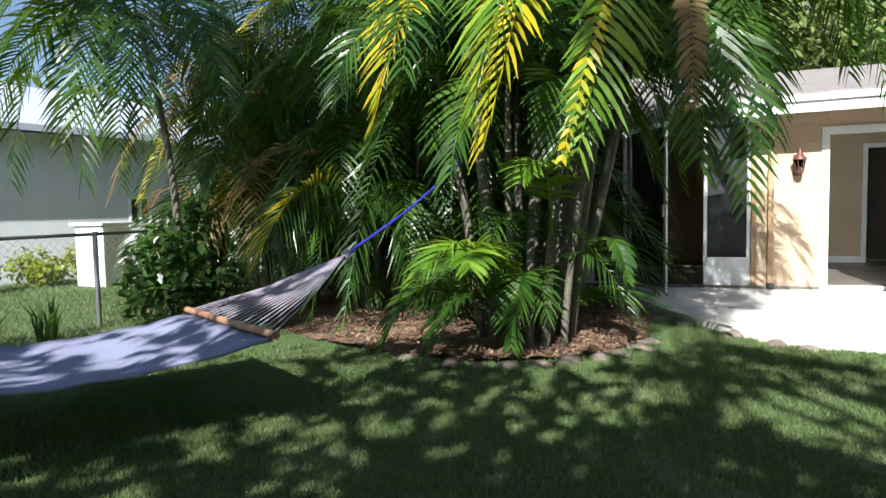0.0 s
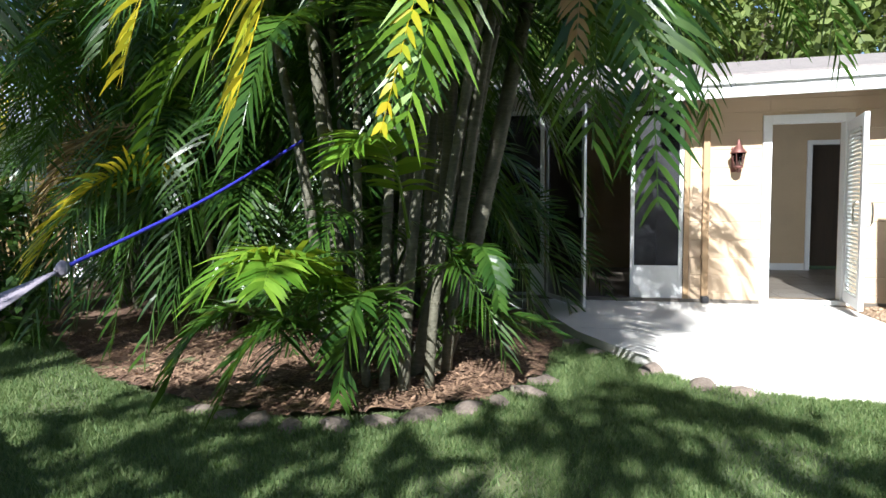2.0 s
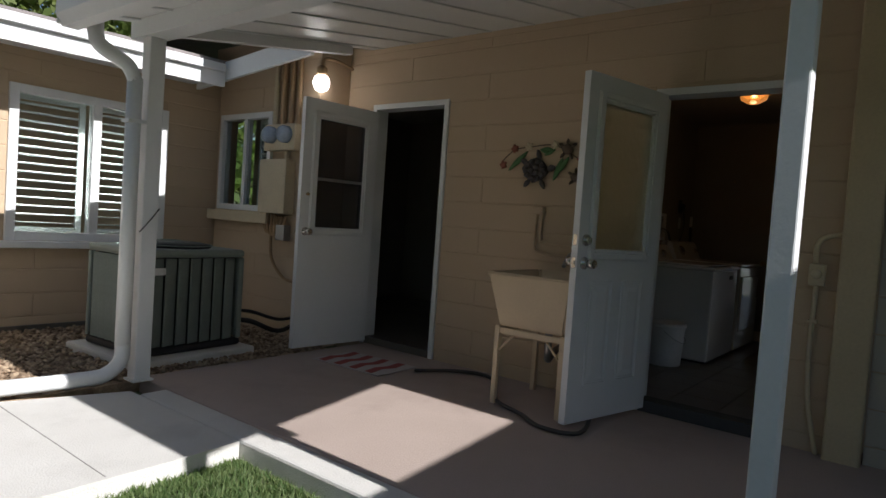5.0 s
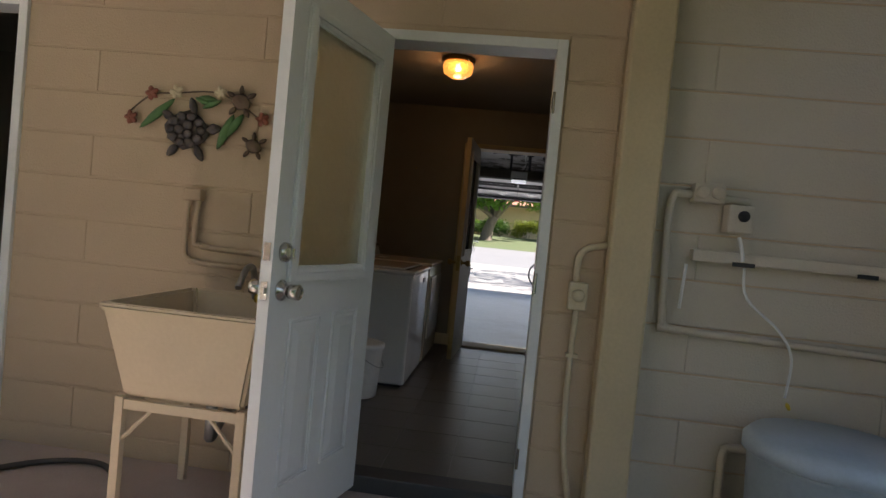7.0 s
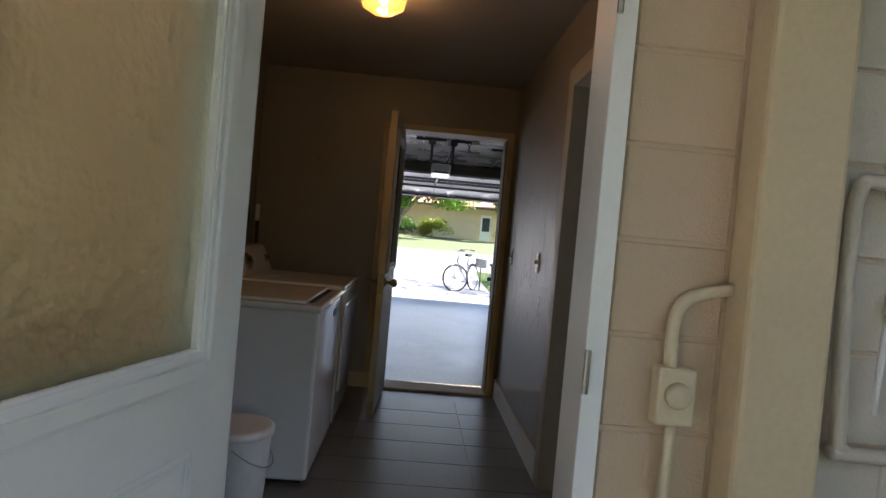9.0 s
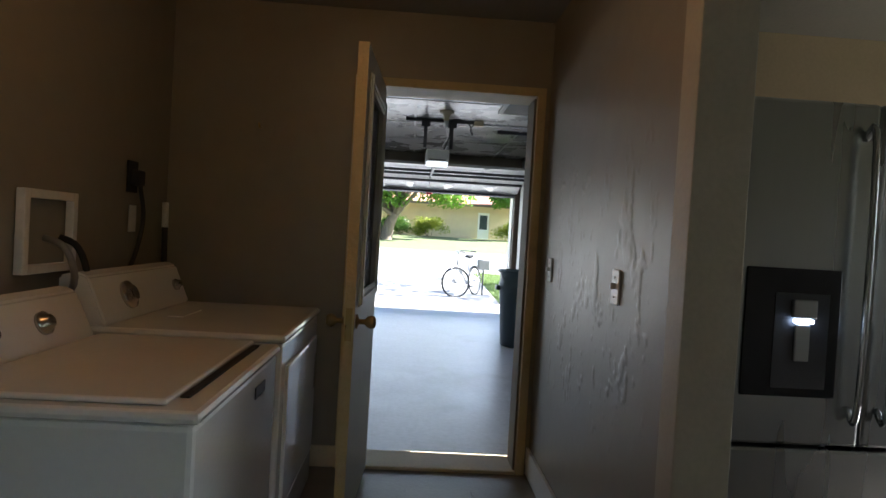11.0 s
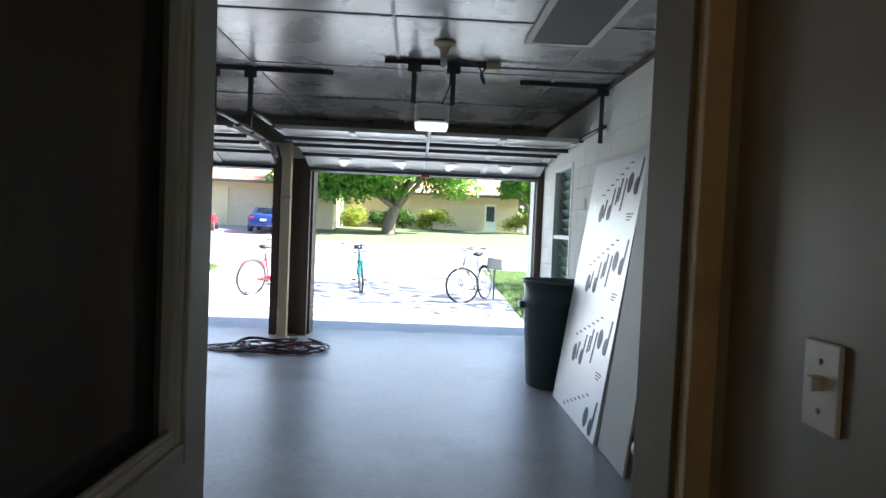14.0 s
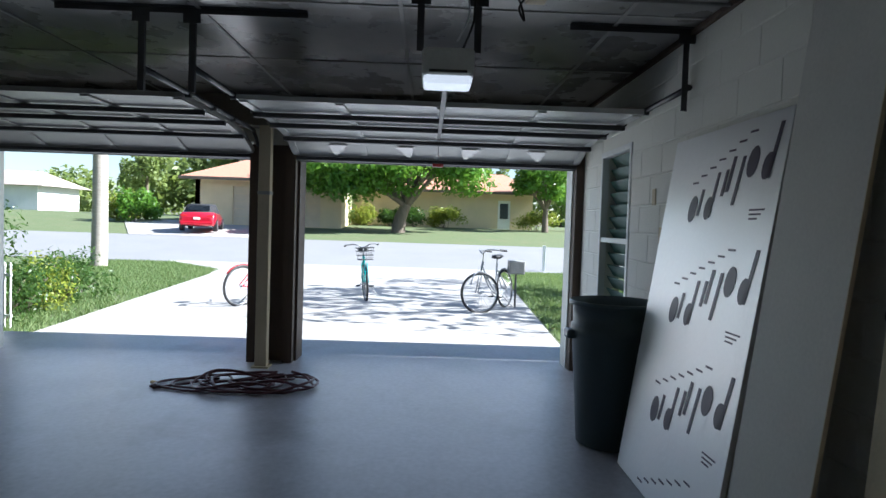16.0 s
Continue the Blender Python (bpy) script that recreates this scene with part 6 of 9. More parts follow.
for _i in range(_NU + 1):
    _s = _i / _NU
    for _j in range(_NV + 1):
        _q = _j / _NV
        _p = _A.lerp(_B, _q) + _ax * (2.05 * _s)
        _z = -0.11 * math.sin(math.pi * _s) - 0.05 * math.sin(math.pi * _q) * math.sin(math.pi * min(1, _s * 1.2 + 0.05)) + 0.006 * math.sin(_i * 1.57) 
        _vs.append((_p.x, _p.y, _p.z - 0.02 + _z))
for _i in range(_NU):
    for _j in range(_NV):
        _b = _i * (_NV + 1) + _j
        _fs.append((_b, _b + 1, _b + _NV + 2, _b + _NV + 1))
_o = mesh_object("bed", _vs, _fs, M_HAM, ham, True)
_md = _o.modifiers.new("thick", "SOLIDIFY")
_md.thickness = 0.02
for _e, _sgn in ((0.0, 1), (2.05, -1)):
    _a, _b = _A + _ax * _e, _B + _ax * _e
    part("spreader_bar", cyl(_a + (_a - _b).normalized() * 0.05, _b + (_b - _a).normalized() * 0.05, 0.022, seg=10), M_SPR, ham)
    _ring = (_a + _b) / 2 - _ax * 0.80 * _sgn + Vector((0, 0, 0.37))
    for _k in range(19):
        _s0 = _a.lerp(_b, _k / 18)
        _mid = _s0.lerp(_ring, 0.5) - Vector((0, 0, 0.03))
        part("cord", tube([_s0, _mid, _ring], 0.0045, 4), M_CORD, ham)
    part("ring", tube([(_ring.x + 0.03 * math.cos(a), _ring.y, _ring.z + 0.03 * math.sin(a)) for a in [k * 0.524 for k in range(12)]], 0.005, 6, None, True), M_STEEL, ham)
_ring = (_A + _B) / 2 - _ax * 0.80 + Vector((0, 0, 0.37))
rope = thing("rope", "blue rope tied from the hammock to a palm", "rope", (0, 0, 0))
part("strand", tube(bend([_ring, _ring.lerp(Vector((-1.75, 5.75, 1.55)), 0.5) - Vector((0, 0, 0.04)), (-1.75, 5.75, 1.55)], 6), 0.010, 7), material("blue_rope", (0.03, 0.03, 0.38), 0.6, scale=40, bump=0.5), rope)
part("knot", stone_mesh(5, 0.03, 0.03, 0.04), M_CORD, rope).matrix_basis = Matrix.Translation(_ring)
hp = thing("hammock_stake", "short wooden post holding the hammock's other end", "post", (-4.4, 0.8, GZ))
_r2 = (_A + _B) / 2 + _ax * (2.05 + 0.80) + Vector((0, 0, 0.37))
hp.location = (_r2.x, _r2.y, GZ)
part("shaft", cyl((0, 0, -0.1), (0, 0, 1.1), 0.06, 0.055, 12), M_BARK, hp)

# white house next door, fence
nh = thing("neighbour_house", "white stucco house next door with dark windows", "house", (-11.2, 7.6, GZ), -16)
M_STUC = material("white_stucco", (0.74, 0.76, 0.79), 0.9, scale=1, fine=60, bump=0.4)
part("wall", wall_pieces("x", -0.2, 0.2, -6.0, 5.2, 0, 2.75, [(-0.4, 0.75, 1.02, 1.87), (3.3, 3.8, 1.0, 1.6)]), M_STUC, nh)
part("wall", wall_pieces("y", 5.0, 0.2, -8.0, -0.2, 0, 2.75, []), M_STUC, nh)
part("wall", box(-8, -0.2, -6.0, -5.8, 0, 2.75), M_STUC, nh)
part("wall", box(-8, -7.8, -5.8, 5.0, 0, 2.75), M_STUC, nh)
_bm = bmesh.new()
_rv = [(0.55, -6.6, 2.72), (0.55, 5.8, 2.72), (-4, 5.8, 4.2), (-4, -6.6, 4.2), (-8.6, 5.8, 2.72), (-8.6, -6.6, 2.72)]
_vv = [_bm.verts.new(v) for v in _rv] + [_bm.verts.new((v[0], v[1], v[2] + 0.12)) for v in _rv]
for _f in ((0, 1, 2, 3), (3, 2, 4, 5), (6, 9, 8, 7), (9, 11, 10, 8), (0, 6, 7, 1), (1, 7, 8, 2), (2, 8, 10, 4), (4, 10, 11, 5), (5, 11, 9, 3), (3, 9, 6, 0)):
    _bm.faces.new([_vv[i] for i in _f])
bmesh.ops.recalc_face_normals(_bm, faces=_bm.faces)
part("roof", _bm, material("pale_grey_roof", (0.42, 0.46, 0.52), 0.8, scale=2, bump=0.3), nh)
for _y0, _y1, _z0, _z1 in ((-0.4, 0.75, 1.02, 1.87), (3.3, 3.8, 1.0, 1.6)):
    _wd = part("window", box(-0.10, -0.08, _y0, _y1, _z0, _z1), material("dark_window", (0.02, 0.025, 0.03), 0.08, scale=4, bump=0.0), nh)
    _bm = bmesh.new()
    frame_rect(_bm, "x", -0.075, 0.095, _y0, _y1, _z0, _z1, 0.05)
    add_box(_bm, -0.075, 0.01, (_y0 + _y1) / 2 - 0.025, (_y0 + _y1) / 2 + 0.025, _z0 + 0.05, _z1 - 0.05)
    part("frame", _bm, M_TRIM, _wd)
ub = thing("utility_cabinet", "white utility cabinet beside the white house", "cabinet", (-9.1, 8.9, GZ))
part("body", box(-0.3, 0.3, -0.3, 0.3, 0, 1.05, 0.02), M_TRIM, ub)
part("top", box(-0.36, 0.36, -0.36, 0.36, 1.05, 1.10, 0.01), M_TRIM, ub)
for _k in range(3):
    vf = thing("vinyl_fence", "white vinyl fence panel beside the white house", "fence", (-8.6 + 1.0 * _k, 10.2 + 0.2 * _k, GZ), 10, group="vinyl fence panels")
    part("panel", box(0, 0.9, -0.02, 0.02, 0.1, 1.0, 0.005), M_TRIM, vf)
    part("post", box(-0.06, 0.0, -0.05, 0.05, 0, 1.15, 0.006), M_TRIM, vf)
cf = thing("wire_fence", "galvanized chain-link fence along the lawn", "fence", (0, 0, 0))
_fp = [(-5.75, 5.5), (-5.95, 3.6), (-6.1, 1.8), (-6.2, 0.0), (-6.0, 7.4)]
for _x, _y in _fp:
    part("post", cyl((_x, _y, GZ - 0.1), (_x, _y, 0.95), 0.026, seg=10), M_STEEL, cf)
for _a, _b in ((0, 1), (1, 2), (2, 3), (0, 4)):
    _p, _q = Vector((*_fp[_a], 0.92)), Vector((*_fp[_b], 0.92))
    part("rail", cyl(_p, _q, 0.018, seg=8), M_STEEL, cf)
    _bm = bmesh.new()
    _n = int((_q - _p).length / 0.09)
    for _k in range(-11, _n):
        for _sg in (0, 1):
            _u0, _u1, _z0, _z1 = _k * 0.09, _k * 0.09 + 1.0, (0.90 if _sg else GZ), (GZ if _sg else 0.90)
            _l = (_q - _p).length
            _f0, _f1 = max(0, (0 - _u0) / 1.0), min(1, (_l - _u0) / 1.0)
            if _f1 <= _f0:
                continue
            _c = _p + (_q - _p) * ((_u0 + _f0) / _l)
            _d = _p + (_q - _p) * ((_u0 + _f1) / _l)
            add_cyl(_bm, (_c.x, _c.y, _z0 + (_z1 - _z0) * _f0), (_d.x, _d.y, _z0 + (_z1 - _z0) * _f1), 0.0016, seg=3, caps=False)
    part("mesh", _bm, M_STEEL, cf)

# ---- laundry ----
def washer_like(name, label, at, width, depth, height, console_h, lid, dial_left):
    """A top machine: front towards -y, console along the back (+y)."""
    w = thing(name, label, name, at)
    hw, hd = width / 2, depth / 2
    part("body", box(-hw, hw, -hd, hd, 0.02, height - 0.03, 0.015), M_APPL, w)
    part("top_panel", box(-hw - 0.006, hw + 0.006, -hd - 0.012, hd, height - 0.03, height, 0.014), M_APPL, w)
    part("kick_strip", box(-hw + 0.03, hw - 0.03, -hd + 0.03, hd - 0.02, 0.0, 0.02), M_BLACK, w)
    bm = bmesh.new()
    prof = [(hd - 0.17, height), (hd - 0.10, height + console_h), (hd - 0.06, height + console_h + 0.015), (hd, height + console_h), (hd, height)]
    l = [bm.verts.new((-hw + 0.01, y, z)) for y, z in prof]
    r = [bm.verts.new((hw - 0.01, y, z)) for y, z in prof]
    n = len(prof)
    bm.faces.new(l)
    bm.faces.new(r[::-1])
    for i in range(n):
        bm.faces.new((l[i], r[i], r[(i + 1) % n], l[(i + 1) % n]))
    bmesh.ops.recalc_face_normals(bm, faces=bm.faces)
    bmesh.ops.bevel(bm, geom=bm.edges[:], offset=0.008, segments=2, affect="EDGES")
    part("console", bm, M_APPL, w)
    ax = Vector((0, -console_h, 0.07)).normalized()
    for x, rad in dial_left:
        part("dial", lathe([(rad, 0.0), (rad, 0.012), (rad * 0.75, 0.016), (rad * 0.55, 0.03), (rad * 0.2, 0.032)], 24, (x, hd - 0.135, height + console_h * 0.5), ax), M_CHROME, w, "silver control dial")
    if lid:
        part("lid", box(-hw + 0.03, hw - 0.03, -hd + 0.07, hd - 0.19, height + 0.001, height + 0.016, 0.008), M_APPL, w)
        part("lid_grip", box(-hw + 0.10, hw - 0.06, -hd + 0.045, -hd + 0.068, height + 0.001, height + 0.006, 0.002), M_BLACK, w, "dark gap at the lid edge")
        part("badge", box(0.12, 0.24, -hd - 0.004, -hd + 0.001, height - 0.115, height - 0.08, 0.002), M_DARKSTEEL, w)
    else:
        part("front_door", box(-hw + 0.07, hw - 0.07, -hd - 0.014, -hd, 0.20, height - 0.12, 0.012), M_APPL, w)
        part("door_pull", box(hw - 0.14, hw - 0.10, -hd - 0.022, -hd - 0.013, 0.50, height - 0.2, 0.004), M_CHROME, w)
        part("vent_tray", box(-0.12, 0.10, 0.06, 0.12, height + 0.0005, height + 0.005, 0.002), M_APPL, w)
    return w


washer_like("washer", "white top-loading washing machine with a black-edged lid", (7.67, 5.23, LF), 0.82, 0.77, 0.835, 0.15, True, [(-0.2, 0.03), (-0.1, 0.03), (0.15, 0.036)])
washer_like("dryer", "white clothes dryer with a silver dial", (8.56, 5.23, LF), 0.84, 0.78, 0.855, 0.17, False, [(-0.17, 0.055), (0.31, 0.026)])
wb = thing("washer_outlet_box", "white recessed washer valve box with hoses", "valve box", (8.13, 5.664, 1.24))
_bm = bmesh.new()
frame_rect(_bm, "y", -0.03, 0.03, -0.16, 0.16, -0.14, 0.14, 0.03)
part("frame", _bm, M_WHITEPL, wb)
part("hose", tube(bend([(-0.05, -0.03, -0.02), (-0.05, -0.10, -0.05), (0.0, -0.11, -0.15), (0.05, -0.06, -0.25)], 5), 0.012), M_STEEL, wb)
part("hose", tube(bend([(0.05, -0.03, -0.02), (0.05, -0.09, -0.05), (0.10, -0.10, -0.15), (0.12, -0.06, -0.25)], 5), 0.012), M_BLACK, wb)
po = thing("dryer_plug", "black dryer plug and cord at the wall", "plug", (8.78, 5.664, 1.485))
part("outlet_plate", box(-0.05, 0.05, -0.008, 0.0, -0.07, 0.07, 0.003), M_BLACK, po)
part("plug", box(-0.03, 0.035, -0.05, -0.008, -0.04, 0.03, 0.01), M_BLACK, po)
part("cord", tube(bend([(0, -0.04, -0.04), (0.0, -0.06, -0.18), (-0.06, -0.06, -0.33), (-0.12, -0.05, -0.42)], 5), 0.01), M_BLACK, po)
sp2 = thing("outlet_plate", "white wall outlet behind the dryer", "outlet", (8.80, 5.664, 1.30))
part("plate", box(-0.035, 0.035, -0.006, 0.0, -0.06, 0.06, 0.003), M_WHITEPL, sp2)
bh = thing("broom", "black-handled broom standing in the corner", "broom", (9.0, 5.55, LF))
part("handle", cyl((0, 0.02, 0.05), (0.02, 0.05, 1.22), 0.014, seg=10), M_BLACK, bh)
part("grip", cyl((0.02, 0.05, 1.20), (0.022, 0.052, 1.32), 0.015, seg=10), M_WHITEPL, bh)
part("head", box(-0.13, 0.13, -0.03, 0.03, 0.0, 0.06, 0.01), M_BLACK, bh)
hk = thing("wall_hook", "small brass hook on the far laundry wall", "hook", (GX - 0.122, 5.19, 1.79))
part("plate", box(-0.008, 0.0, -0.05, 0.05, -0.035, 0.035, 0.003), M_LAUNDRY, hk)
part("hook", tube(bend([(-0.005, 0.02, 0.015), (-0.04, 0.02, 0.01), (-0.055, 0.02, 0.03)], 4), 0.006, 6), M_BRASS, hk)
bk = thing("bucket", "white plastic bucket with a lid by the laundry door", "bucket", (6.98, 5.11, LF))
part("body", lathe([(0.12, 0.0), (0.13, 0.01), (0.148, 0.33), (0.152, 0.34)], 28), M_WHITEPL, bk)
part("lid", lathe([(0.158, 0.325), (0.158, 0.355), (0.14, 0.36), (0.10, 0.352), (0.001, 0.352)], 28), M_WHITEPL, bk)
part("handle", tube([(0.155 * math.cos(a), -0.03 - 0.13 * abs(math.sin(a)), 0.30 - 0.10 * math.sin(a)) for a in [k * math.pi / 12 for k in range(13)]], 0.003, 5), M_STEEL, bk)

cl = thing("ceiling_lamp", "lit amber glass ceiling lamp with a brass rim", "lamp", (7.42, 4.69, CEIL))
part("canopy", lathe([(0.115, -0.001), (0.12, -0.02), (0.105, -0.035)], 28), M_BRASS, cl)
M_AMBER = glass_material("amber_glass", (1.0, 0.58, 0.22), 0.25, 0.6, 60)
_m = M_AMBER.node_tree.nodes["Principled BSDF"]
_m.inputs["Emission Color"].default_value, _m.inputs["Emission Strength"].default_value = (1.0, 0.33, 0.05, 1), 0.42
_sh = part("shade", lathe([(0.10, -0.036), (0.112, -0.06), (0.10, -0.11), (0.05, -0.14), (0.001, -0.148)], 28), M_AMBER, cl)
_sh.visible_shadow = False
part("bulb", lathe([(0.012, -0.04), (0.02, -0.06), (0.03, -0.085), (0.02, -0.11), (0.001, -0.115)], 16), glow_material("lit_bulb", (1.0, 0.58, 0.24), 6.0), cl).visible_shadow = False

# switches on the right wall
for _x, _lab in ((8.954, "white light switch near the garage door"), (7.962, "white light switch with a jutting toggle")):
    sw = thing("light_switch", _lab, "switch", (_x, 3.722, 1.168), group="light switches")
    part("plate", box(-0.036, 0.036, 0.0, 0.007, -0.058, 0.058, 0.003), M_WHITEPL, sw)
    part("toggle", box(-0.006, 0.006, 0.006, 0.022, -0.006, 0.014, 0.002), M_WHITEPL, sw)
    for _z in (-0.032, 0.032):
        part("screw", lathe([(0.004, 0), (0.004, 0.002), (0.001, 0.0025)], 8, (0, 0.007, _z), (0, 1, 0)), M_STEEL, sw)

# blistered paint on the right wall
_bm = bmesh.new()
_r = random.Random(4)
_gx, _gz = [7.62 + 0.011 * i for i in range(125)], [0.60 + 0.011 * i for i in range(105)]
_grid = {}
for _i, _x in enumerate(_gx):
    for _j, _z in enumerate(_gz):
        _e = min(1, (_x - _gx[0]) / 0.2, (_gx[-1] - _x) / 0.2, (_z - _gz[0]) / 0.15, (_gz[-1] - _z) / 0.2)
        _f = noise.noise(Vector((_x * 7, _z * 5, 2))) + 0.6 * noise.noise(Vector((_x * 27, _z * 13, 5))) + 0.6 * noise.noise(Vector((_x * 52, _z * 34, 7)))
        _h = max(0.0, _f - 0.22) * 0.005 * max(0, _e) + (0.0018 if 0.26 < _f < 0.62 and _e > 0.2 else 0) - (0.0 if _e > 0 else 0.001)
        _grid[_i, _j] = _bm.verts.new((_x, 3.7195 + _h, _z))
for _i in range(len(_gx) - 1):
    for _j in range(len(_gz) - 1):
        _bm.faces.new((_grid[_i, _j], _grid[_i, _j + 1], _grid[_i + 1, _j + 1], _grid[_i + 1, _j]))
structure(smooth(part("peeling_paint", _bm, M_LAUNDRY)), "blistered and peeling taupe paint on the wall", "paint")

door_casing("kitchen_door_frame", "y", 3.59, 0.145, KD[0], KD[1], KD[3], 0.10, material("taupe_trim_paint", (0.50, 0.46, 0.37), 0.5, scale=3, bump=0.1), "wide painted kitchen doorway frame")
structure(part("laundry_baseboard", box(7.52, GX - 0.122, 3.722, 3.736, LF, 0.205), M_TRIM), "white baseboard of the laundry wall", "baseboard")
structure(part("laundry_baseboard_far", box(GX - 0.137, GX - 0.122, 4.68, 5.66, LF, 0.175), M_CREAM), "cream baseboard of the far laundry wall", "baseboard")

# refrigerator seen through the kitchen doorway
fr = thing("refrigerator", "stainless steel refrigerator with a black water dispenser", "refrigerator", (7.90, 2.90, LF))
M_INOX = material("brushed_stainless", (0.45, 0.46, 0.45), 0.28, 1.0, colour2=(0.40, 0.41, 0.40), scale=2, fine=40, amount=0.3, bump=0.0, stretch=(1, 1, 0.1))
part("body", box(0.06, 0.75, -0.46, 0.46, 0.02, 1.76, 0.01), M_DARKSTEEL, fr)
part("door", box(0.0, 0.058, 0.003, 0.46, 0.62, 1.75, 0.012), M_INOX, fr)
part("door", box(0.0, 0.058, -0.46, -0.003, 0.62, 1.75, 0.012), M_INOX, fr)
part("drawer", box(0.0, 0.058, -0.46, 0.46, 0.05, 0.61, 0.012), M_INOX, fr)
dp = part("dispenser", box(-0.008, 0.0, 0.10, 0.42, 0.78, 1.20, 0.004), material("gloss_black", (0.012, 0.012, 0.014), 0.12, scale=5, bump=0.0), fr, "glossy black dispenser panel")
part("cavity", box(-0.012, -0.009, 0.14, 0.32, 0.81, 1.12), M_DARKSTEEL, dp)
part("spout", box(-0.03, -0.013, 0.19, 0.27, 1.04, 1.10, 0.004), M_INOX, dp)
part("lever", box(-0.022, -0.013, 0.205, 0.255, 0.90, 1.02, 0.004), M_INOX, dp)
part("lamp_strip", box(-0.028, -0.0135, 0.20, 0.26, 1.025, 1.035), glow_material("pale_blue_led", (0.6, 0.75, 1.0), 3.0), dp, "pale blue lamp of the dispenser")
for _y in (0.05, -0.05):
    part("handle", tube(bend([(0.0, _y, 0.75), (-0.05, _y, 0.78), (-0.05, _y, 1.60), (0.0, _y, 1.63)], 5), 0.011), M_INOX, fr)

# door to the garage, open into the laundry
M_OLDDOOR = material("old_cream_door_paint", (0.58, 0.57, 0.53), 0.5, colour2=(0.50, 0.49, 0.45), scale=3, bump=0.15, stain=0.3, stain_colour=(0.36, 0.30, 0.2))
M_DOOREDGE = material("worn_cream_edge", (0.58, 0.47, 0.27), 0.6, colour2=(0.48, 0.37, 0.2), scale=6, bump=0.3, stain=0.5, stain_colour=(0.2, 0.13, 0.07))
door_casing("garage_door_frame", "x", GX - 0.135, 0.24, GD[0], GD[1], GD[3], 0.045, M_DOOREDGE, "worn cream doorway frame to the garage")
_leaf = half_glass_door("door_4", "old cream half-glazed garage door standing open", (GX - 0.14, 4.60, 0.0), 180 - 2.5, 0.80, 2.04, M_SCREEN, False, 1.04, M_OLDDOOR, thick=0.042, bottom=0.085)
part("edge_strip", box(0.8005, 0.803, -0.021, 0.021, 0.085, 2.04), M_DOOREDGE, _leaf, "worn cream door edge")
part("lock_plate", box(0.8035, 0.806, -0.013, 0.013, 0.87, 1.0), M_BRASS, _leaf, "brass lock plate")
for _s in (-1, 1):
    part("knob", lathe([(0.03, 0.0), (0.03, 0.005), (0.012, 0.012), (0.011, 0.035), (0.022, 0.045), (0.028, 0.06), (0.024, 0.075), (0.012, 0.08)], 20, (0.74, _s * 0.021, 0.94), (0, _s, 0)), M_BRASS, _leaf, "tarnished brass knob")
M_JAMB = material("taupe_gloss_trim", (0.20, 0.165, 0.115), 0.7, colour2=(0.155, 0.13, 0.09), scale=4, fine=30, bump=0.05)
for _y in (GD[0] + 0.003, GD[1] - 0.003):
    structure(part("jamb_lining", box(GX - 0.10, GX + 0.078, _y - 0.008, _y + 0.008, 0.02, GD[3] - 0.005, 0.003), M_JAMB), "smooth taupe painted jamb board of the garage doorway", "trim")
structure(part("garage_sill", box(GX - 0.13, GX + 0.13, GD[0], GD[1], -0.03, LF + 0.01, 0.006), M_CREAM), "worn door sill to the garage", "threshold")

# ---- garage ----
M_LINE = material("ceiling_seam_tape", (0.48, 0.47, 0.44), 0.5, scale=5, bump=0.1)
_bm = bmesh.new()
for _x in (10.68, 11.93, 13.18, 14.43):
    add_box(_bm, _x - 0.012, _x + 0.012, GR, GL, GCEIL - 0.006, GCEIL - 0.001)
for _y in (3.2, 4.44, 5.6, 6.84):
    add_box(_bm, GX + 0.1, 16.0, _y - 0.012, _y + 0.012, GCEIL - 0.0065, GCEIL - 0.0015)
structure(part("ceiling_seams", _bm, M_LINE), "raised seams of the garage ceiling panels", "trim")
ah = thing("attic_hatch", "dull plywood attic hatch panel in the ceiling", "hatch", (11.78, 3.39, GCEIL), kind="structure")
part("panel", box(-0.44, 0.44, -0.18, 0.18, -0.022, -0.012), material("grey_hatch_paint", (0.17, 0.16, 0.145), 0.8, scale=4, bump=0.2), ah)
_bm = bmesh.new()
for _a, _b, _c, _d in ((-0.48, 0.48, -0.22, -0.18), (-0.48, 0.48, 0.18, 0.22), (-0.48, -0.44, -0.18, 0.18), (0.44, 0.48, -0.18, 0.18)):
    add_box(_bm, _a, _b, _c, _d, -0.025, -0.002)
part("trim", _bm, M_GWALL, ah)


def slotted_angle(name, label, at, y0, y1, legs):
    """Slotted steel angle on the ceiling with hanger legs."""
    a = thing(name, label, "bracket", at, group="garage door hangers")
    bm = bmesh.new()
    add_box(bm, -0.018, 0.018, y0, y1, -0.004, -0.001)
    add_box(bm, 0.015, 0.018, y0, y1, -0.035, -0.004)
    part("angle", bm, M_DARKSTEEL, a)
    for y, l in legs:
        bm = bmesh.new()
        add_box(bm, 0.019, 0.022, y - 0.018, y + 0.018, -l, -0.01)
        add_box(bm, 0.022, 0.045, y - 0.018, y - 0.015, -l, -0.01)
        part("leg", bm, M_DARKSTEEL, a)
        part("gusset", box(0.010, 0.014, y - 0.05, y + 0.05, -0.09, -0.036), M_DARKSTEEL, a)
    return a


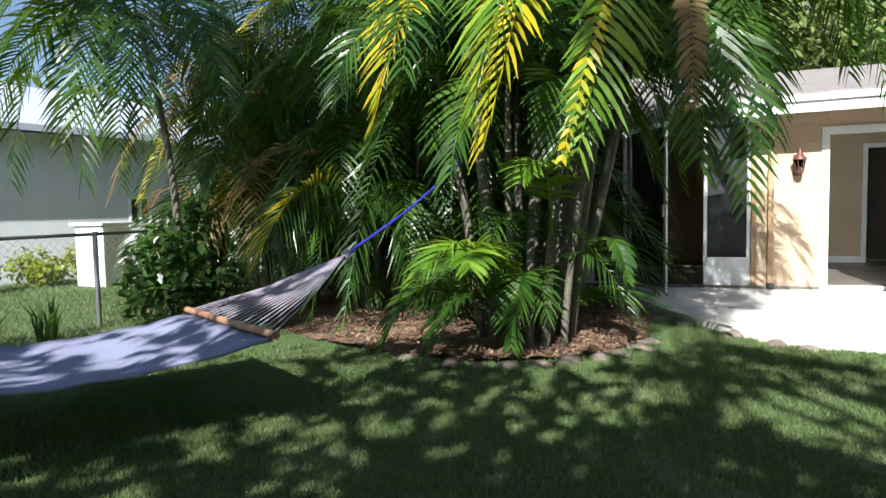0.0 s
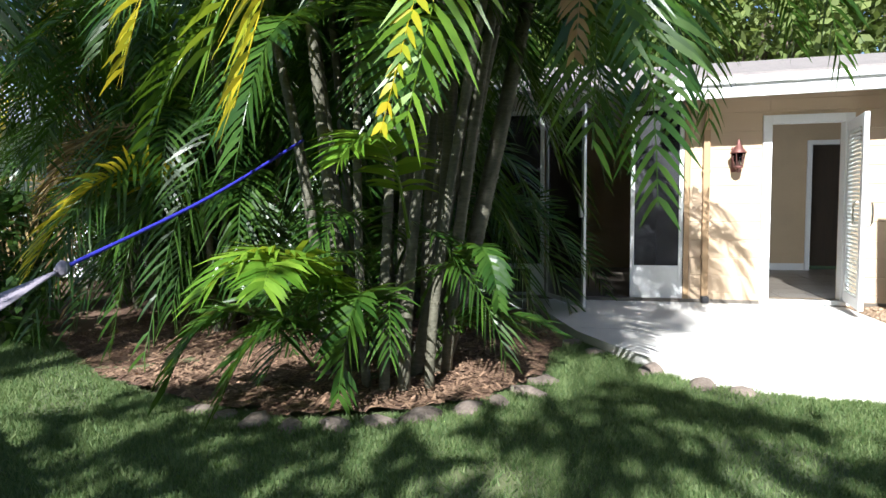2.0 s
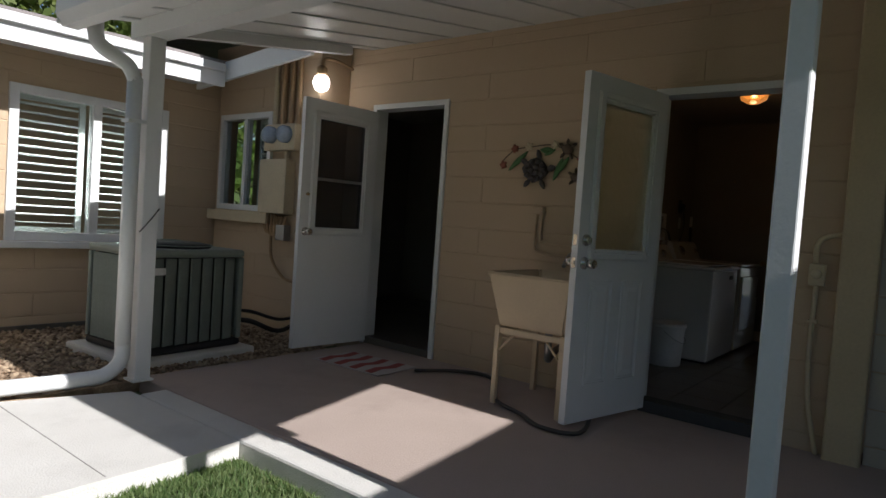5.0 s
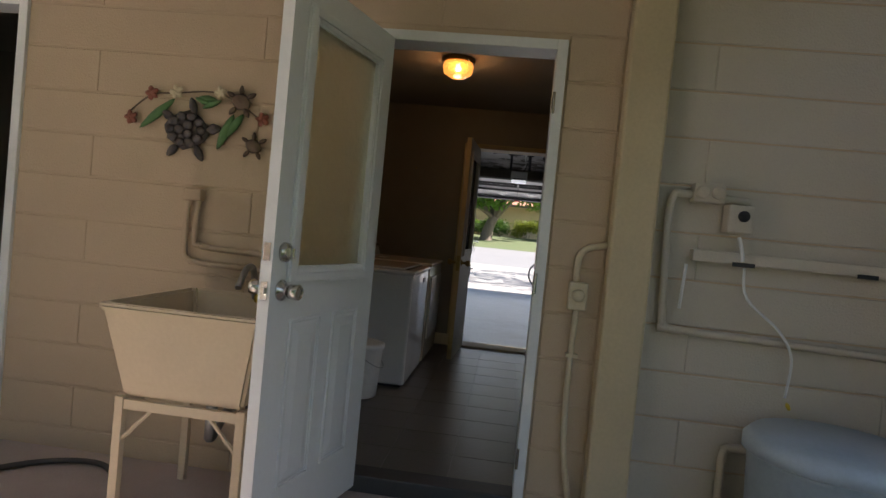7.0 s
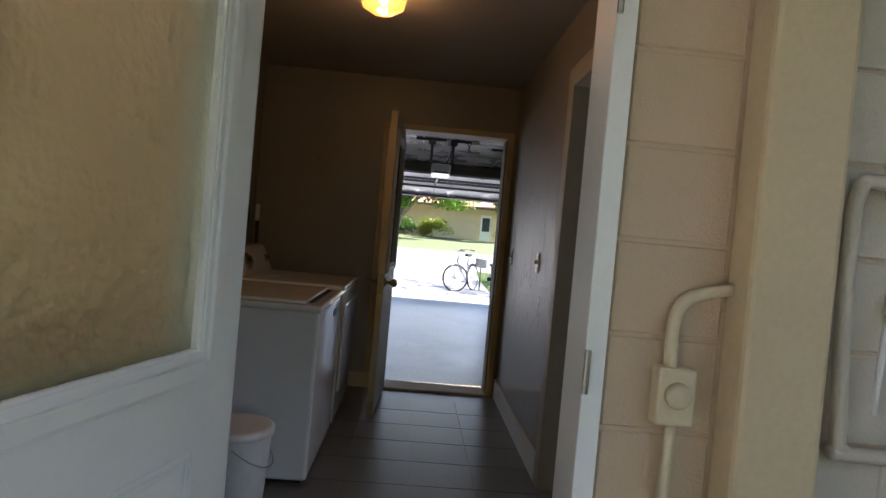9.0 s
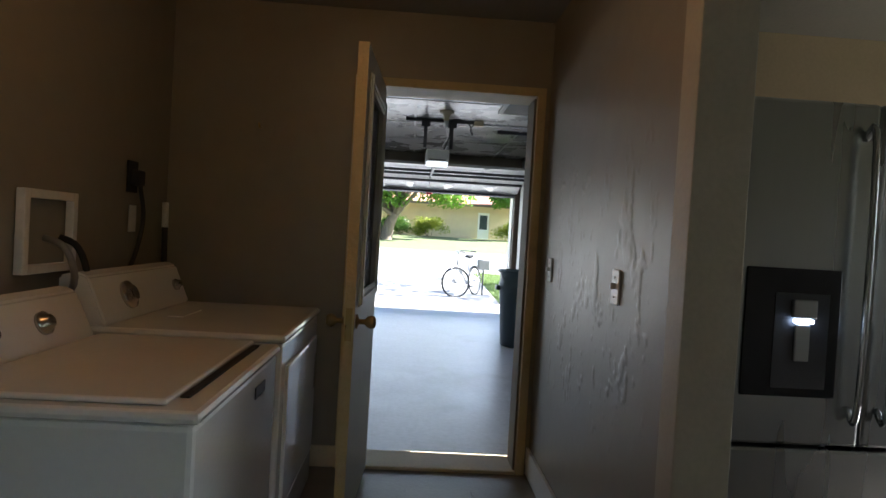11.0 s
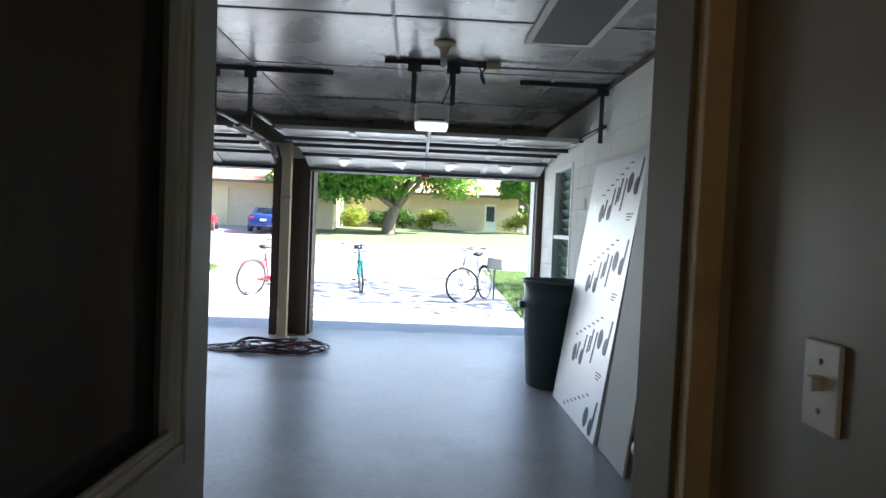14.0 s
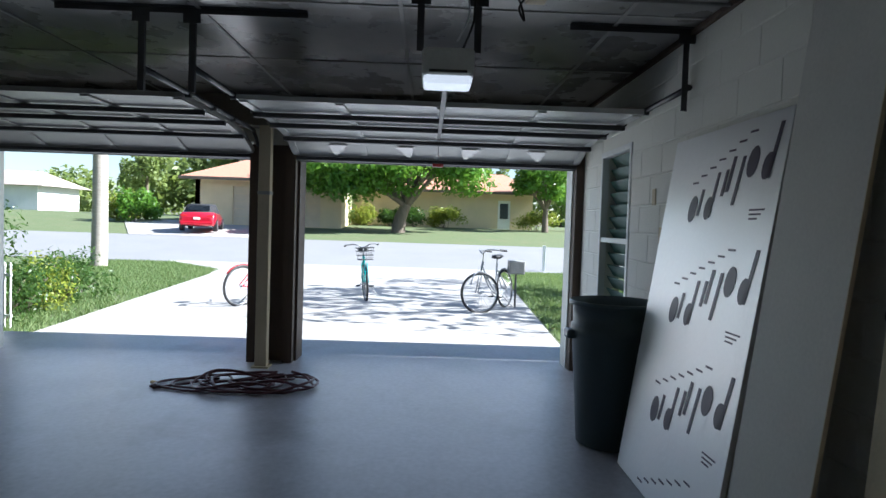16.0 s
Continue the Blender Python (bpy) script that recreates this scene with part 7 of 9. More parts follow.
slotted_angle("door_track_hanger", "dark slotted steel hanger of the garage door tracks", (13.33, 0, GCEIL), 4.98, 6.42, [(5.93, 0.48), (5.64, 0.48)])
slotted_angle("door_track_hanger", "dark slotted steel hanger near the garage side wall", (13.34, 0, GCEIL), 2.73, 3.46, [(2.77, 0.48)])
slotted_angle("opener_hanger", "slotted steel hanger of the door opener", (12.86, 0, GCEIL), 3.76, 4.54, [(4.32, 0.32), (4.03, 0.32)])
M_GDOOR = material("white_garage_door_steel", (0.60, 0.60, 0.58), 0.35, 0.0, colour2=(0.52, 0.52, 0.50), scale=3, bump=0.05)
M_GDOORD = material("grey_garage_door_steel", (0.30, 0.29, 0.27), 0.45, 0.0, scale=3, bump=0.05)


def garage_door(label, y0, y1, mat, tri):
    d = thing("garage_door", label, "garage door", (0, (y0 + y1) / 2, 0), group="garage doors")
    hw = (y1 - y0) / 2 + 0.05
    prof = [(GF - 0.02, 2.0), (15.55, 2.15), (15.05, 2.20), (14.55, 2.20), (14.05, 2.20)]
    for (xa, za), (xb, zb) in zip(prof, prof[1:]):
        bm = bmesh.new()
        L = math.hypot(xb - xa, zb - za)
        m = Matrix.Translation(((xa + xb) / 2, 0, (za + zb) / 2)) @ Matrix.Rotation(math.atan2(-(za - zb), xa - xb), 4, "Y")
        add_box(bm, -L / 2 + 0.004, L / 2 - 0.004, -hw, hw, 0.0, 0.035, 0.0, m)
        for y in (-hw + 0.04, -hw / 2, 0, hw / 2, hw - 0.04):
            add_box(bm, -L / 2 + 0.03, L / 2 - 0.03, y - 0.03, y + 0.03, -0.012, -0.0005, 0.0, m)
        p = part("panel", bm, mat, d)
        part("strut", box(-0.02, 0.02, -hw, hw, -0.05, -0.013, 0.003, m @ Matrix.Translation((L / 2 - 0.06, 0, 0))), M_DARKSTEEL, p)
        if tri and xa > 15.9:
            for k in range(4):
                y = -hw + (k + 0.75) * hw / 2.25
                bm = bmesh.new()
                v = [bm.verts.new(m @ Vector(c)) for c in ((-0.12, y - 0.09, -0.0135), (-0.12, y + 0.09, -0.0135), (0.14, y + 0.05 * (1 if k % 2 else -1), -0.0135))]
                w = [bm.verts.new(m @ Vector(c)) for c in ((-0.12, y - 0.09, -0.016), (-0.12, y + 0.09, -0.016), (0.14, y + 0.05 * (1 if k % 2 else -1), -0.016))]
                bm.faces.new(v)
                bm.faces.new(w[::-1])
                for i in range(3):
                    bm.faces.new((v[i], v[(i + 1) % 3], w[(i + 1) % 3], w[i]))
                bmesh.ops.recalc_face_normals(bm, faces=bm.faces)
                part("decal", bm, M_STEEL, p, "grey triangular mark")
    part("bottom_seal", box(GF - 0.035, GF + 0.01, -hw, hw, 1.965, 1.999, 0.005), M_BLACK, d, "black rubber seal")
    for s in (-1, 1):
        y = s * (hw + 0.03)
        part("track", tube(bend([(15.95, y, 0.0), (15.95, y, 1.9), (15.90, y, 2.08), (15.75, y, 2.20), (15.5, y, 2.23), (13.36, y, 2.24)], 5), 0.018, 6), M_DARKSTEEL, d)
        for x in (14.1, 14.6, 15.1):
            part("roller", cyl((x, y - 0.02, 2.225), (x, y + 0.02, 2.225), 0.022, seg=10), M_BLACK, d)
    return d


garage_door("white sectional garage door raised overhead", GO1[0], GO1[1], M_GDOOR, True)
garage_door("grey sectional garage door raised overhead", GO2[0], GO2[1], M_GDOORD, False)
structure(part("door_jamb_right", box(GF - 0.12, GF - 0.002, 2.722, 2.80, -0.035, 2.1), M_DARKWOODFILL), "dark wooden garage door jamb", "jamb")
structure(part("door_jamb_middle", box(GF - 0.12, GF - 0.002, 5.565, 5.66, -0.035, 2.1), M_DARKWOODFILL), "dark wooden garage door jamb", "jamb")
structure(part("door_jamb_middle_far", box(GF - 0.12, GF - 0.002, 5.93, 6.01, -0.035, 2.1), M_DARKWOODFILL), "dark wooden garage door jamb", "jamb")
structure(part("middle_pier", box(GF - 0.01, GF + 0.28, 5.54, 6.03, -0.035, 2.12), M_DARKWOODFILL), "dark wooden pier between the garage doors", "pier")
structure(part("header_beam", box(GF - 0.2, GF - 0.002, 2.73, GL, 2.28, GCEIL - 0.007), material("tan_beam_paint", (0.34, 0.30, 0.24), 0.7, scale=3, bump=0.2)), "tan painted header beam over the garage doors", "beam")
gp = thing("garage_post", "cream painted steel post between the garage doors", "post", (15.70, 5.81, -0.035))
part("shaft", box(-0.05, 0.05, -0.055, 0.055, 0, 2.30, 0.006), M_CREAM, gp)
part("foot", box(-0.08, 0.08, -0.08, 0.08, 0, 0.015), M_CREAM, gp)
part("clip", box(-0.056, 0.056, -0.06, 0.06, 1.65, 1.68), M_STEEL, gp)

op = thing("door_opener", "white garage door opener hanging on metal straps", "door opener", (12.78, 4.18, 2.05))
part("housing", box(-0.14, 0.20, -0.125, 0.125, 0.03, 0.17, 0.02), M_WHITEPL, op)
part("light_lens", box(-0.145, 0.05, -0.115, 0.115, 0.0, 0.04, 0.015), glow_material("dim_lens", (0.85, 0.88, 0.92), 0.22), op, "pale light lens")
part("vent", box(-0.147, -0.141, -0.09, 0.09, 0.05, 0.062), M_BLACK, op)
part("rail", box(0.2, 3.1, -0.015, 0.015, 0.10, 0.14), M_DARKSTEEL, op)
part("trolley", box(2.7, 2.86, -0.03, 0.03, 0.07, 0.12, 0.005), M_DARKSTEEL, op)
part("pull_handle", cyl((2.78, 0, -0.10), (2.78, 0, 0.07), 0.003, seg=6), M_BLACK, op)
part("pull_grip", box(2.75, 2.81, -0.05, 0.05, -0.13, -0.10, 0.008), material("red_plastic", (0.5, 0.03, 0.03), 0.4, scale=8, bump=0.0), op, "red release handle")
cord = thing("ceiling_outlet", "round ceiling outlet with the opener's cord", "outlet", (12.40, 4.12, GCEIL))
part("base", lathe([(0.07, -0.001), (0.072, -0.018), (0.05, -0.025), (0.03, -0.055), (0.028, -0.10)], 20), M_CREAM, cord)
part("plug", lathe([(0.022, -0.10), (0.024, -0.16), (0.012, -0.17)], 12), M_WHITEPL, cord)
part("cord", tube(bend([(0.0, 0, -0.17), (0.05, -0.02, -0.23), (0.12, -0.02, -0.27), (0.25, 0.02, -0.33)], 5), 0.005, 5), M_WHITEPL, cord)
jb = thing("junction_box", "cream junction box with conduit on the ceiling", "junction box", (12.87, 3.74, GCEIL))
part("box", box(-0.05, 0.05, -0.05, 0.05, -0.055, -0.001, 0.006), M_CREAM, jb)
part("conduit", tube([(0, -0.05, -0.03), (0, -1.0, -0.03)], 0.010, 8), M_STEEL, jb)
part("cable", tube(bend([(0, 0.05, -0.03), (-0.02, 0.09, -0.10), (-0.02, 0.06, -0.16), (-0.06, 0.12, -0.04), (-0.10, 0.30, -0.02), (-0.10, 0.32, -0.20), (-0.08, 0.38, -0.36)], 5), 0.006, 6), M_BLACK, jb)
structure(part("dark_top_strip", box(GX + 0.2, GF - 0.21, GR + 0.001, GR + 0.03, GCEIL - 0.04, GCEIL - 0.008), M_DARKWOODFILL), "dark strip where wall meets ceiling", "trim")

# rubbish bin
rb = thing("rubbish_bin", "tall dark green plastic rubbish bin", "bin", (13.80, 2.99, -0.035))
M_BIN = material("dark_teal_plastic", (0.055, 0.085, 0.095), 0.4, colour2=(0.045, 0.07, 0.078), scale=4, bump=0.08)
part("body", lathe([(0.21, 0.0), (0.225, 0.01), (0.275, 0.72), (0.285, 0.73), (0.285, 0.79), (0.272, 0.80), (0.275, 0.92), (0.300, 0.925), (0.302, 0.95), (0.292, 0.955), (0.265, 0.90), (0.21, 0.03), (0.001, 0.03)], 32), M_BIN, rb)
for _s in (-1, 1):
    part("handle", box(-0.06, 0.06, _s * 0.295 - 0.03, _s * 0.295 + 0.03, 0.70, 0.76, 0.012), M_BIN, rb)

# foil-faced insulation board, leaning, with dark print
M_FOIL = material("foil_facing", (0.86, 0.86, 0.86), 0.40, 0.6, colour2=(0.80, 0.80, 0.80), scale=4, fine=60, bump=0.25, bump_scale=14)
M_INK = material("purple_black_ink", (0.045, 0.025, 0.06), 0.4, scale=10, bump=0.0)
_lean = math.degrees(math.atan2(0.28, 1.95))
ib = thing("insulation_board", "foil-faced insulation board with purple print leaning on the wall", "board", (12.20, 3.05, -0.03))
ib.matrix_world = pose(12.20, 3.05, -0.03, _lean, 0, 0)
part("core", box(0.0, 1.22, -0.025, -0.002, 0.0, 1.97), material("white_foam", (0.75, 0.75, 0.72), 0.9, scale=20, bump=0.3), ib)
part("facing", box(0.0, 1.22, -0.0015, 0.0015, 0.0, 1.97), M_FOIL, ib)
# print: plain ovals and bars that stand for the maker's mark, in slanting rows


def oval(x, z, w, h, lean, n=14):
    return [(x + w / 2 * math.cos(6.2832 * k / n) + lean * math.sin(6.2832 * k / n) * h / 2, z + h / 2 * math.sin(6.2832 * k / n)) for k in range(n)]


def bar(x, z, w, h, lean):
    return [(x - w / 2 - lean * h / 2, z - h / 2), (x + w / 2 - lean * h / 2, z - h / 2), (x + w / 2 + lean * h / 2, z + h / 2), (x - w / 2 + lean * h / 2, z + h / 2)]


def print_mark(outline, label=""):
    if min(p[1] for p in outline) < 0.012 or max(p[1] for p in outline) > 1.958 or min(p[0] for p in outline) < 0.006:
        return
    part("print_mark", prism(outline, 0.0, 0.0012), M_INK, ib, label).matrix_basis = Matrix.Translation((0, 0.0034, 0)) @ Matrix(((1, 0, 0, 0), (0, 0, -1, 0), (0, 1, 0, 0), (0, 0, 0, 1)))


for _row in range(5):
    _z0 = 2.38 - 0.55 * _row
    for _x, _kind, _w, _h, _dz in ((0.09, "bar", 0.030, 0.24, 0.0), (0.13, "oval", 0.085, 0.12, -0.05), (0.26, "oval", 0.10, 0.145, 0.03), (0.365, "bar", 0.030, 0.23, -0.01), (0.45, "bar", 0.032, 0.17, 0.06), (0.50, "bar", 0.030, 0.13, 0.04), (0.595, "bar", 0.030, 0.23, 0.02), (0.635, "oval", 0.085, 0.12, -0.03), (0.735, "bar", 0.032, 0.14, 0.04), (0.82, "oval", 0.10, 0.145, 0.04)):
        _zz = _z0 - 0.38 * _x + _dz - 0.55
        print_mark(oval(_x, _zz, _w, _h, -0.12) if _kind == "oval" else bar(_x, _zz, _w, _h, -0.18), "purple-black print mark")
    for _k in range(7):
        print_mark(bar(0.30 + 0.09 * _k, _z0 - 0.55 - 0.38 * (0.30 + 0.09 * _k) + 0.19, 0.07, 0.010, 0))
    for _k in range(3):
        print_mark(bar(0.15 + 0.01 * _k, _z0 - 0.55 - 0.29 - 0.02 * _k, 0.13 - 0.03 * _k, 0.008, 0))
b2 = thing("white_panel", "tall white sheet of board leaning on the garage wall", "board", (11.86, 3.02, -0.03))
b2.matrix_world = pose(11.67, 3.03, -0.03, math.degrees(math.atan2(0.30, 2.4)), 0, 0)
part("sheet", box(0.0, 0.50, -0.014, 0.0, 0.0, 2.42, 0.002), material("white_board", (0.72, 0.71, 0.67), 0.6, scale=2, bump=0.08), b2)
part("edge_band", box(-0.003, 0.0005, -0.0145, 0.0005, 0.0, 2.42), M_CREAM, b2, "raw cream board edge")
b3 = thing("wood_strip", "old cream wooden strip leaning in the corner", "board", (11.5, 2.9, -0.03))
b3.matrix_world = pose(11.45, 2.92, -0.03, 4, 0, 0)
part("strip", box(0.0, 0.09, -0.03, 0.0, 0.0, 2.2, 0.003), M_CREAM, b3)

# garage side window with closed shutters outside
gw = thing("window_3", "white framed side window with green shutters outside", "window", (0, 0, 0), kind="structure")
_bm = bmesh.new()
frame_rect(_bm, "y", GR - 0.05, 0.06, GWN[0], GWN[1], GWN[2], GWN[3], 0.045)
add_box(_bm, GWN[0] + 0.045, GWN[1] - 0.045, GR - 0.05, GR, 1.28, 1.32)
part("window_frame", _bm, M_TRIM, gw)
part("pane", box(GWN[0] + 0.045, GWN[1] - 0.045, GR - 0.17, GR - 0.164, GWN[2] + 0.045, GWN[3] - 0.045), M_GLASS, gw)
M_GSH = material("green_shutter_paint", (0.05, 0.13, 0.11), 0.6, scale=5, bump=0.1)
for _k in range(13):
    part("slat", box(GWN[0] + 0.05, GWN[1] - 0.05, -0.06, 0.06, -0.004, 0.004, 0, Matrix.Translation((0, GR - 0.10, GWN[2] + 0.10 + 0.104 * _k)) @ Matrix.Rotation(radians(58), 4, "X")), M_GSH, gw)
# solid panel added outside so that no sun comes in by this window
part("shutter_sun_block", box(GWN[0] - 0.05, GWN[1] + 0.05, GR - 0.36, GR - 0.34, GWN[2] - 0.1, GWN[3] + 0.1), M_GSH, gw)
for _x, _z in ((13.75, 1.36), (13.9, 1.62)):
    sw = thing("wall_plate", "small cover plate on the white garage wall", "plate", (_x, GR + 0.004, _z), group="garage wall plates")
    part("plate", box(-0.03, 0.03, 0, 0.008, -0.055, 0.055, 0.003), M_CREAM, sw)

# hose on the floor
gh = thing("garden_hose", "coiled dark red garden hose on the garage floor", "hose", (14.95, 5.75, -0.035))
_r = random.Random(8)
_pts = []
for _k, (_cx, _cy, _rx, _ry) in enumerate([(0.0, 0.38, 0.20, 0.36), (0.05, 0.15, 0.24, 0.46), (-0.08, -0.05, 0.22, 0.40), (0.06, -0.22, 0.26, 0.36), (-0.05, 0.05, 0.18, 0.30), (0.02, -0.15, 0.28, 0.42), (0.08, -0.02, 0.20, 0.36), (-0.03, 0.10, 0.25, 0.33), (0.0, -0.3, 0.17, 0.27)]):
    _ph = _r.uniform(-0.4, 0.4)
    for _j in range(14):
        _a = 6.283 * _j / 14 + _ph
        _pts.append((_cx + _rx * math.cos(_a) + _r.uniform(-0.02, 0.02), _cy + _ry * math.sin(_a) + _r.uniform(-0.02, 0.02), 0.014 + 0.014 * _k * (0.55 + 0.45 * math.sin(_a * 2 + _k)) * 0.8))
_pts = [(0.0, 0.74, 0.014), (-0.15, 0.70, 0.014)] + _pts
part("tube", tube(bend(_pts, 2), 0.011, 7), material("dark_red_hose", (0.10, 0.028, 0.035), 0.4, scale=10, bump=0.05), gh)
part("coupling", cyl((0.0, 0.74, 0.014), (0.03, 0.79, 0.014), 0.016, seg=10), M_BRASS, gh)

# things by the back of the right wall
pbag = thing("plastic_bag", "clear zip bag with cables hanging on the wall", "bag", (11.165, GR + 0.05, 1.90))


def bag_mesh():
    """A limp bag that hangs askew from its gathered neck; rows run from the neck down."""
    bm = bmesh.new()
    rows = [(-0.29, 0.02, 0.025, 0.02), (-0.33, 0.10, 0.13, 0.035), (-0.42, 0.06, 0.25, 0.05), (-0.55, 0.0, 0.31, 0.075), (-0.70, -0.06, 0.33, 0.095), (-0.84, -0.11, 0.28, 0.09), (-0.94, -0.17, 0.17, 0.06), (-0.98, -0.20, 0.05, 0.02)]
    rings = []
    for z, cx, hw, hd in rows:
        ring = []
        for k in range(28):
            a = 6.2832 * k / 28
            p = Vector((cx + hw * math.cos(a), 0.03 + hd * 0.6 + hd * math.sin(a), z + 0.16 * (hw * math.cos(a))))
            q = 1 + 0.35 * noise.noise(p * 9 + Vector((3, 0, 0))) + 0.2 * noise.noise(p * 24)
            p.y = max(0.0, 0.03 + hd * 0.6 + hd * math.sin(a) * q)
            ring.append(bm.verts.new(p))
        rings.append(ring)
    for a, b in zip(rings, rings[1:]):
        for k in range(28):
            bm.faces.new((a[k], a[(k + 1) % 28], b[(k + 1) % 28], b[k])).smooth = True
    bm.faces.new(rings[0])
    bm.faces.new(rings[-1][::-1])
    bmesh.ops.recalc_face_normals(bm, faces=bm.faces)
    return bm


M_FILM = screen_material("milky_film", (0.46, 0.48, 0.48), 0.35)
M_FILM.node_tree.nodes["Principled BSDF"].inputs["Roughness"].default_value = 0.22
part("film", bag_mesh(), M_FILM, pbag, "crumpled milky plastic film")
M_ZIP = material("blue_zip", (0.06, 0.13, 0.38), 0.4, scale=10, bump=0.0)
part("zip_strip", tube([(0.36, 0.07, -0.47), (0.22, 0.11, -0.38), (0.06, 0.10, -0.28)], 0.013, 6), M_ZIP, pbag, "blue zip strip")
part("zip_strip", tube([(0.34, 0.09, -0.50), (0.20, 0.13, -0.41), (0.05, 0.12, -0.31)], 0.008, 6), M_ZIP, pbag, "blue zip strip")
for _x, _m in ((-0.02, M_ZIP), (0.0, M_WHITEPL), (0.02, M_ZIP)):
    part("tie", tube(bend([(_x * 0.5, 0.03, 0.0), (_x, 0.04, -0.14), (_x * 1.6 + 0.01, 0.05, -0.31)], 4), 0.008, 6), _m, pbag)
M_CABLE = material("brown_cable", (0.07, 0.03, 0.025), 0.5, scale=20, bump=0.0)
part("cable", tube(bend([(0.01, 0.05, 0.0), (0.06, 0.06, -0.12), (0.09, 0.05, -0.30), (0.05, 0.04, -0.05)], 6), 0.006, 5), M_CABLE, pbag, "brown cable")
part("cable", tube(bend([(-0.01, 0.05, 0.0), (-0.05, 0.14, -0.35), (-0.02, 0.17, -0.62), (-0.10, 0.16, -0.85), (0.06, 0.09, -1.08), (0.03, 0.08, -1.18), (-0.12, 0.08, -1.22), (-0.22, 0.09, -1.10), (-0.26, 0.13, -0.80), (-0.16, 0.12, -0.30), (-0.02, 0.05, -0.02)], 6), 0.006, 5), M_CABLE, pbag, "brown cable")
part("cable", tube(bend([(0.30, 0.06, -0.74), (0.36, 0.06, -0.70), (0.40, 0.05, -0.76), (0.33, 0.06, -0.80)], 5), 0.005, 5), M_BLACK, pbag)
part("plug", box(0.255, 0.30, 0.03, 0.07, -1.03, -0.90, 0.008), M_BLACK, pbag, "black plug")
part("hook", tube(bend([(0.05, 0.05, 0.02), (0.0, 0.05, 0.0), (-0.06, 0.02, 0.05), (-0.10, -0.05, 0.10)], 4), 0.009, 6), M_DARKSTEEL, pbag, "dark steel hook")
pcan = thing("paint_bucket", "white and blue paint bucket by the boards", "bucket", (11.22, 2.98, -0.035))
part("body", lathe([(0.13, 0), (0.14, 0.01), (0.15, 0.30), (0.155, 0.31)], 28), M_WHITEPL, pcan)
part("lid", lathe([(0.16, 0.30), (0.16, 0.33), (0.14, 0.335), (0.001, 0.33)], 28), M_WHITEPL, pcan)
part("label_band", lathe([(0.1475, 0.09), (0.152, 0.20), (0.150, 0.201), (0.1455, 0.091)], 28), material("blue_label", (0.10, 0.18, 0.36), 0.5, scale=10, bump=0.0), pcan, "blue label band")

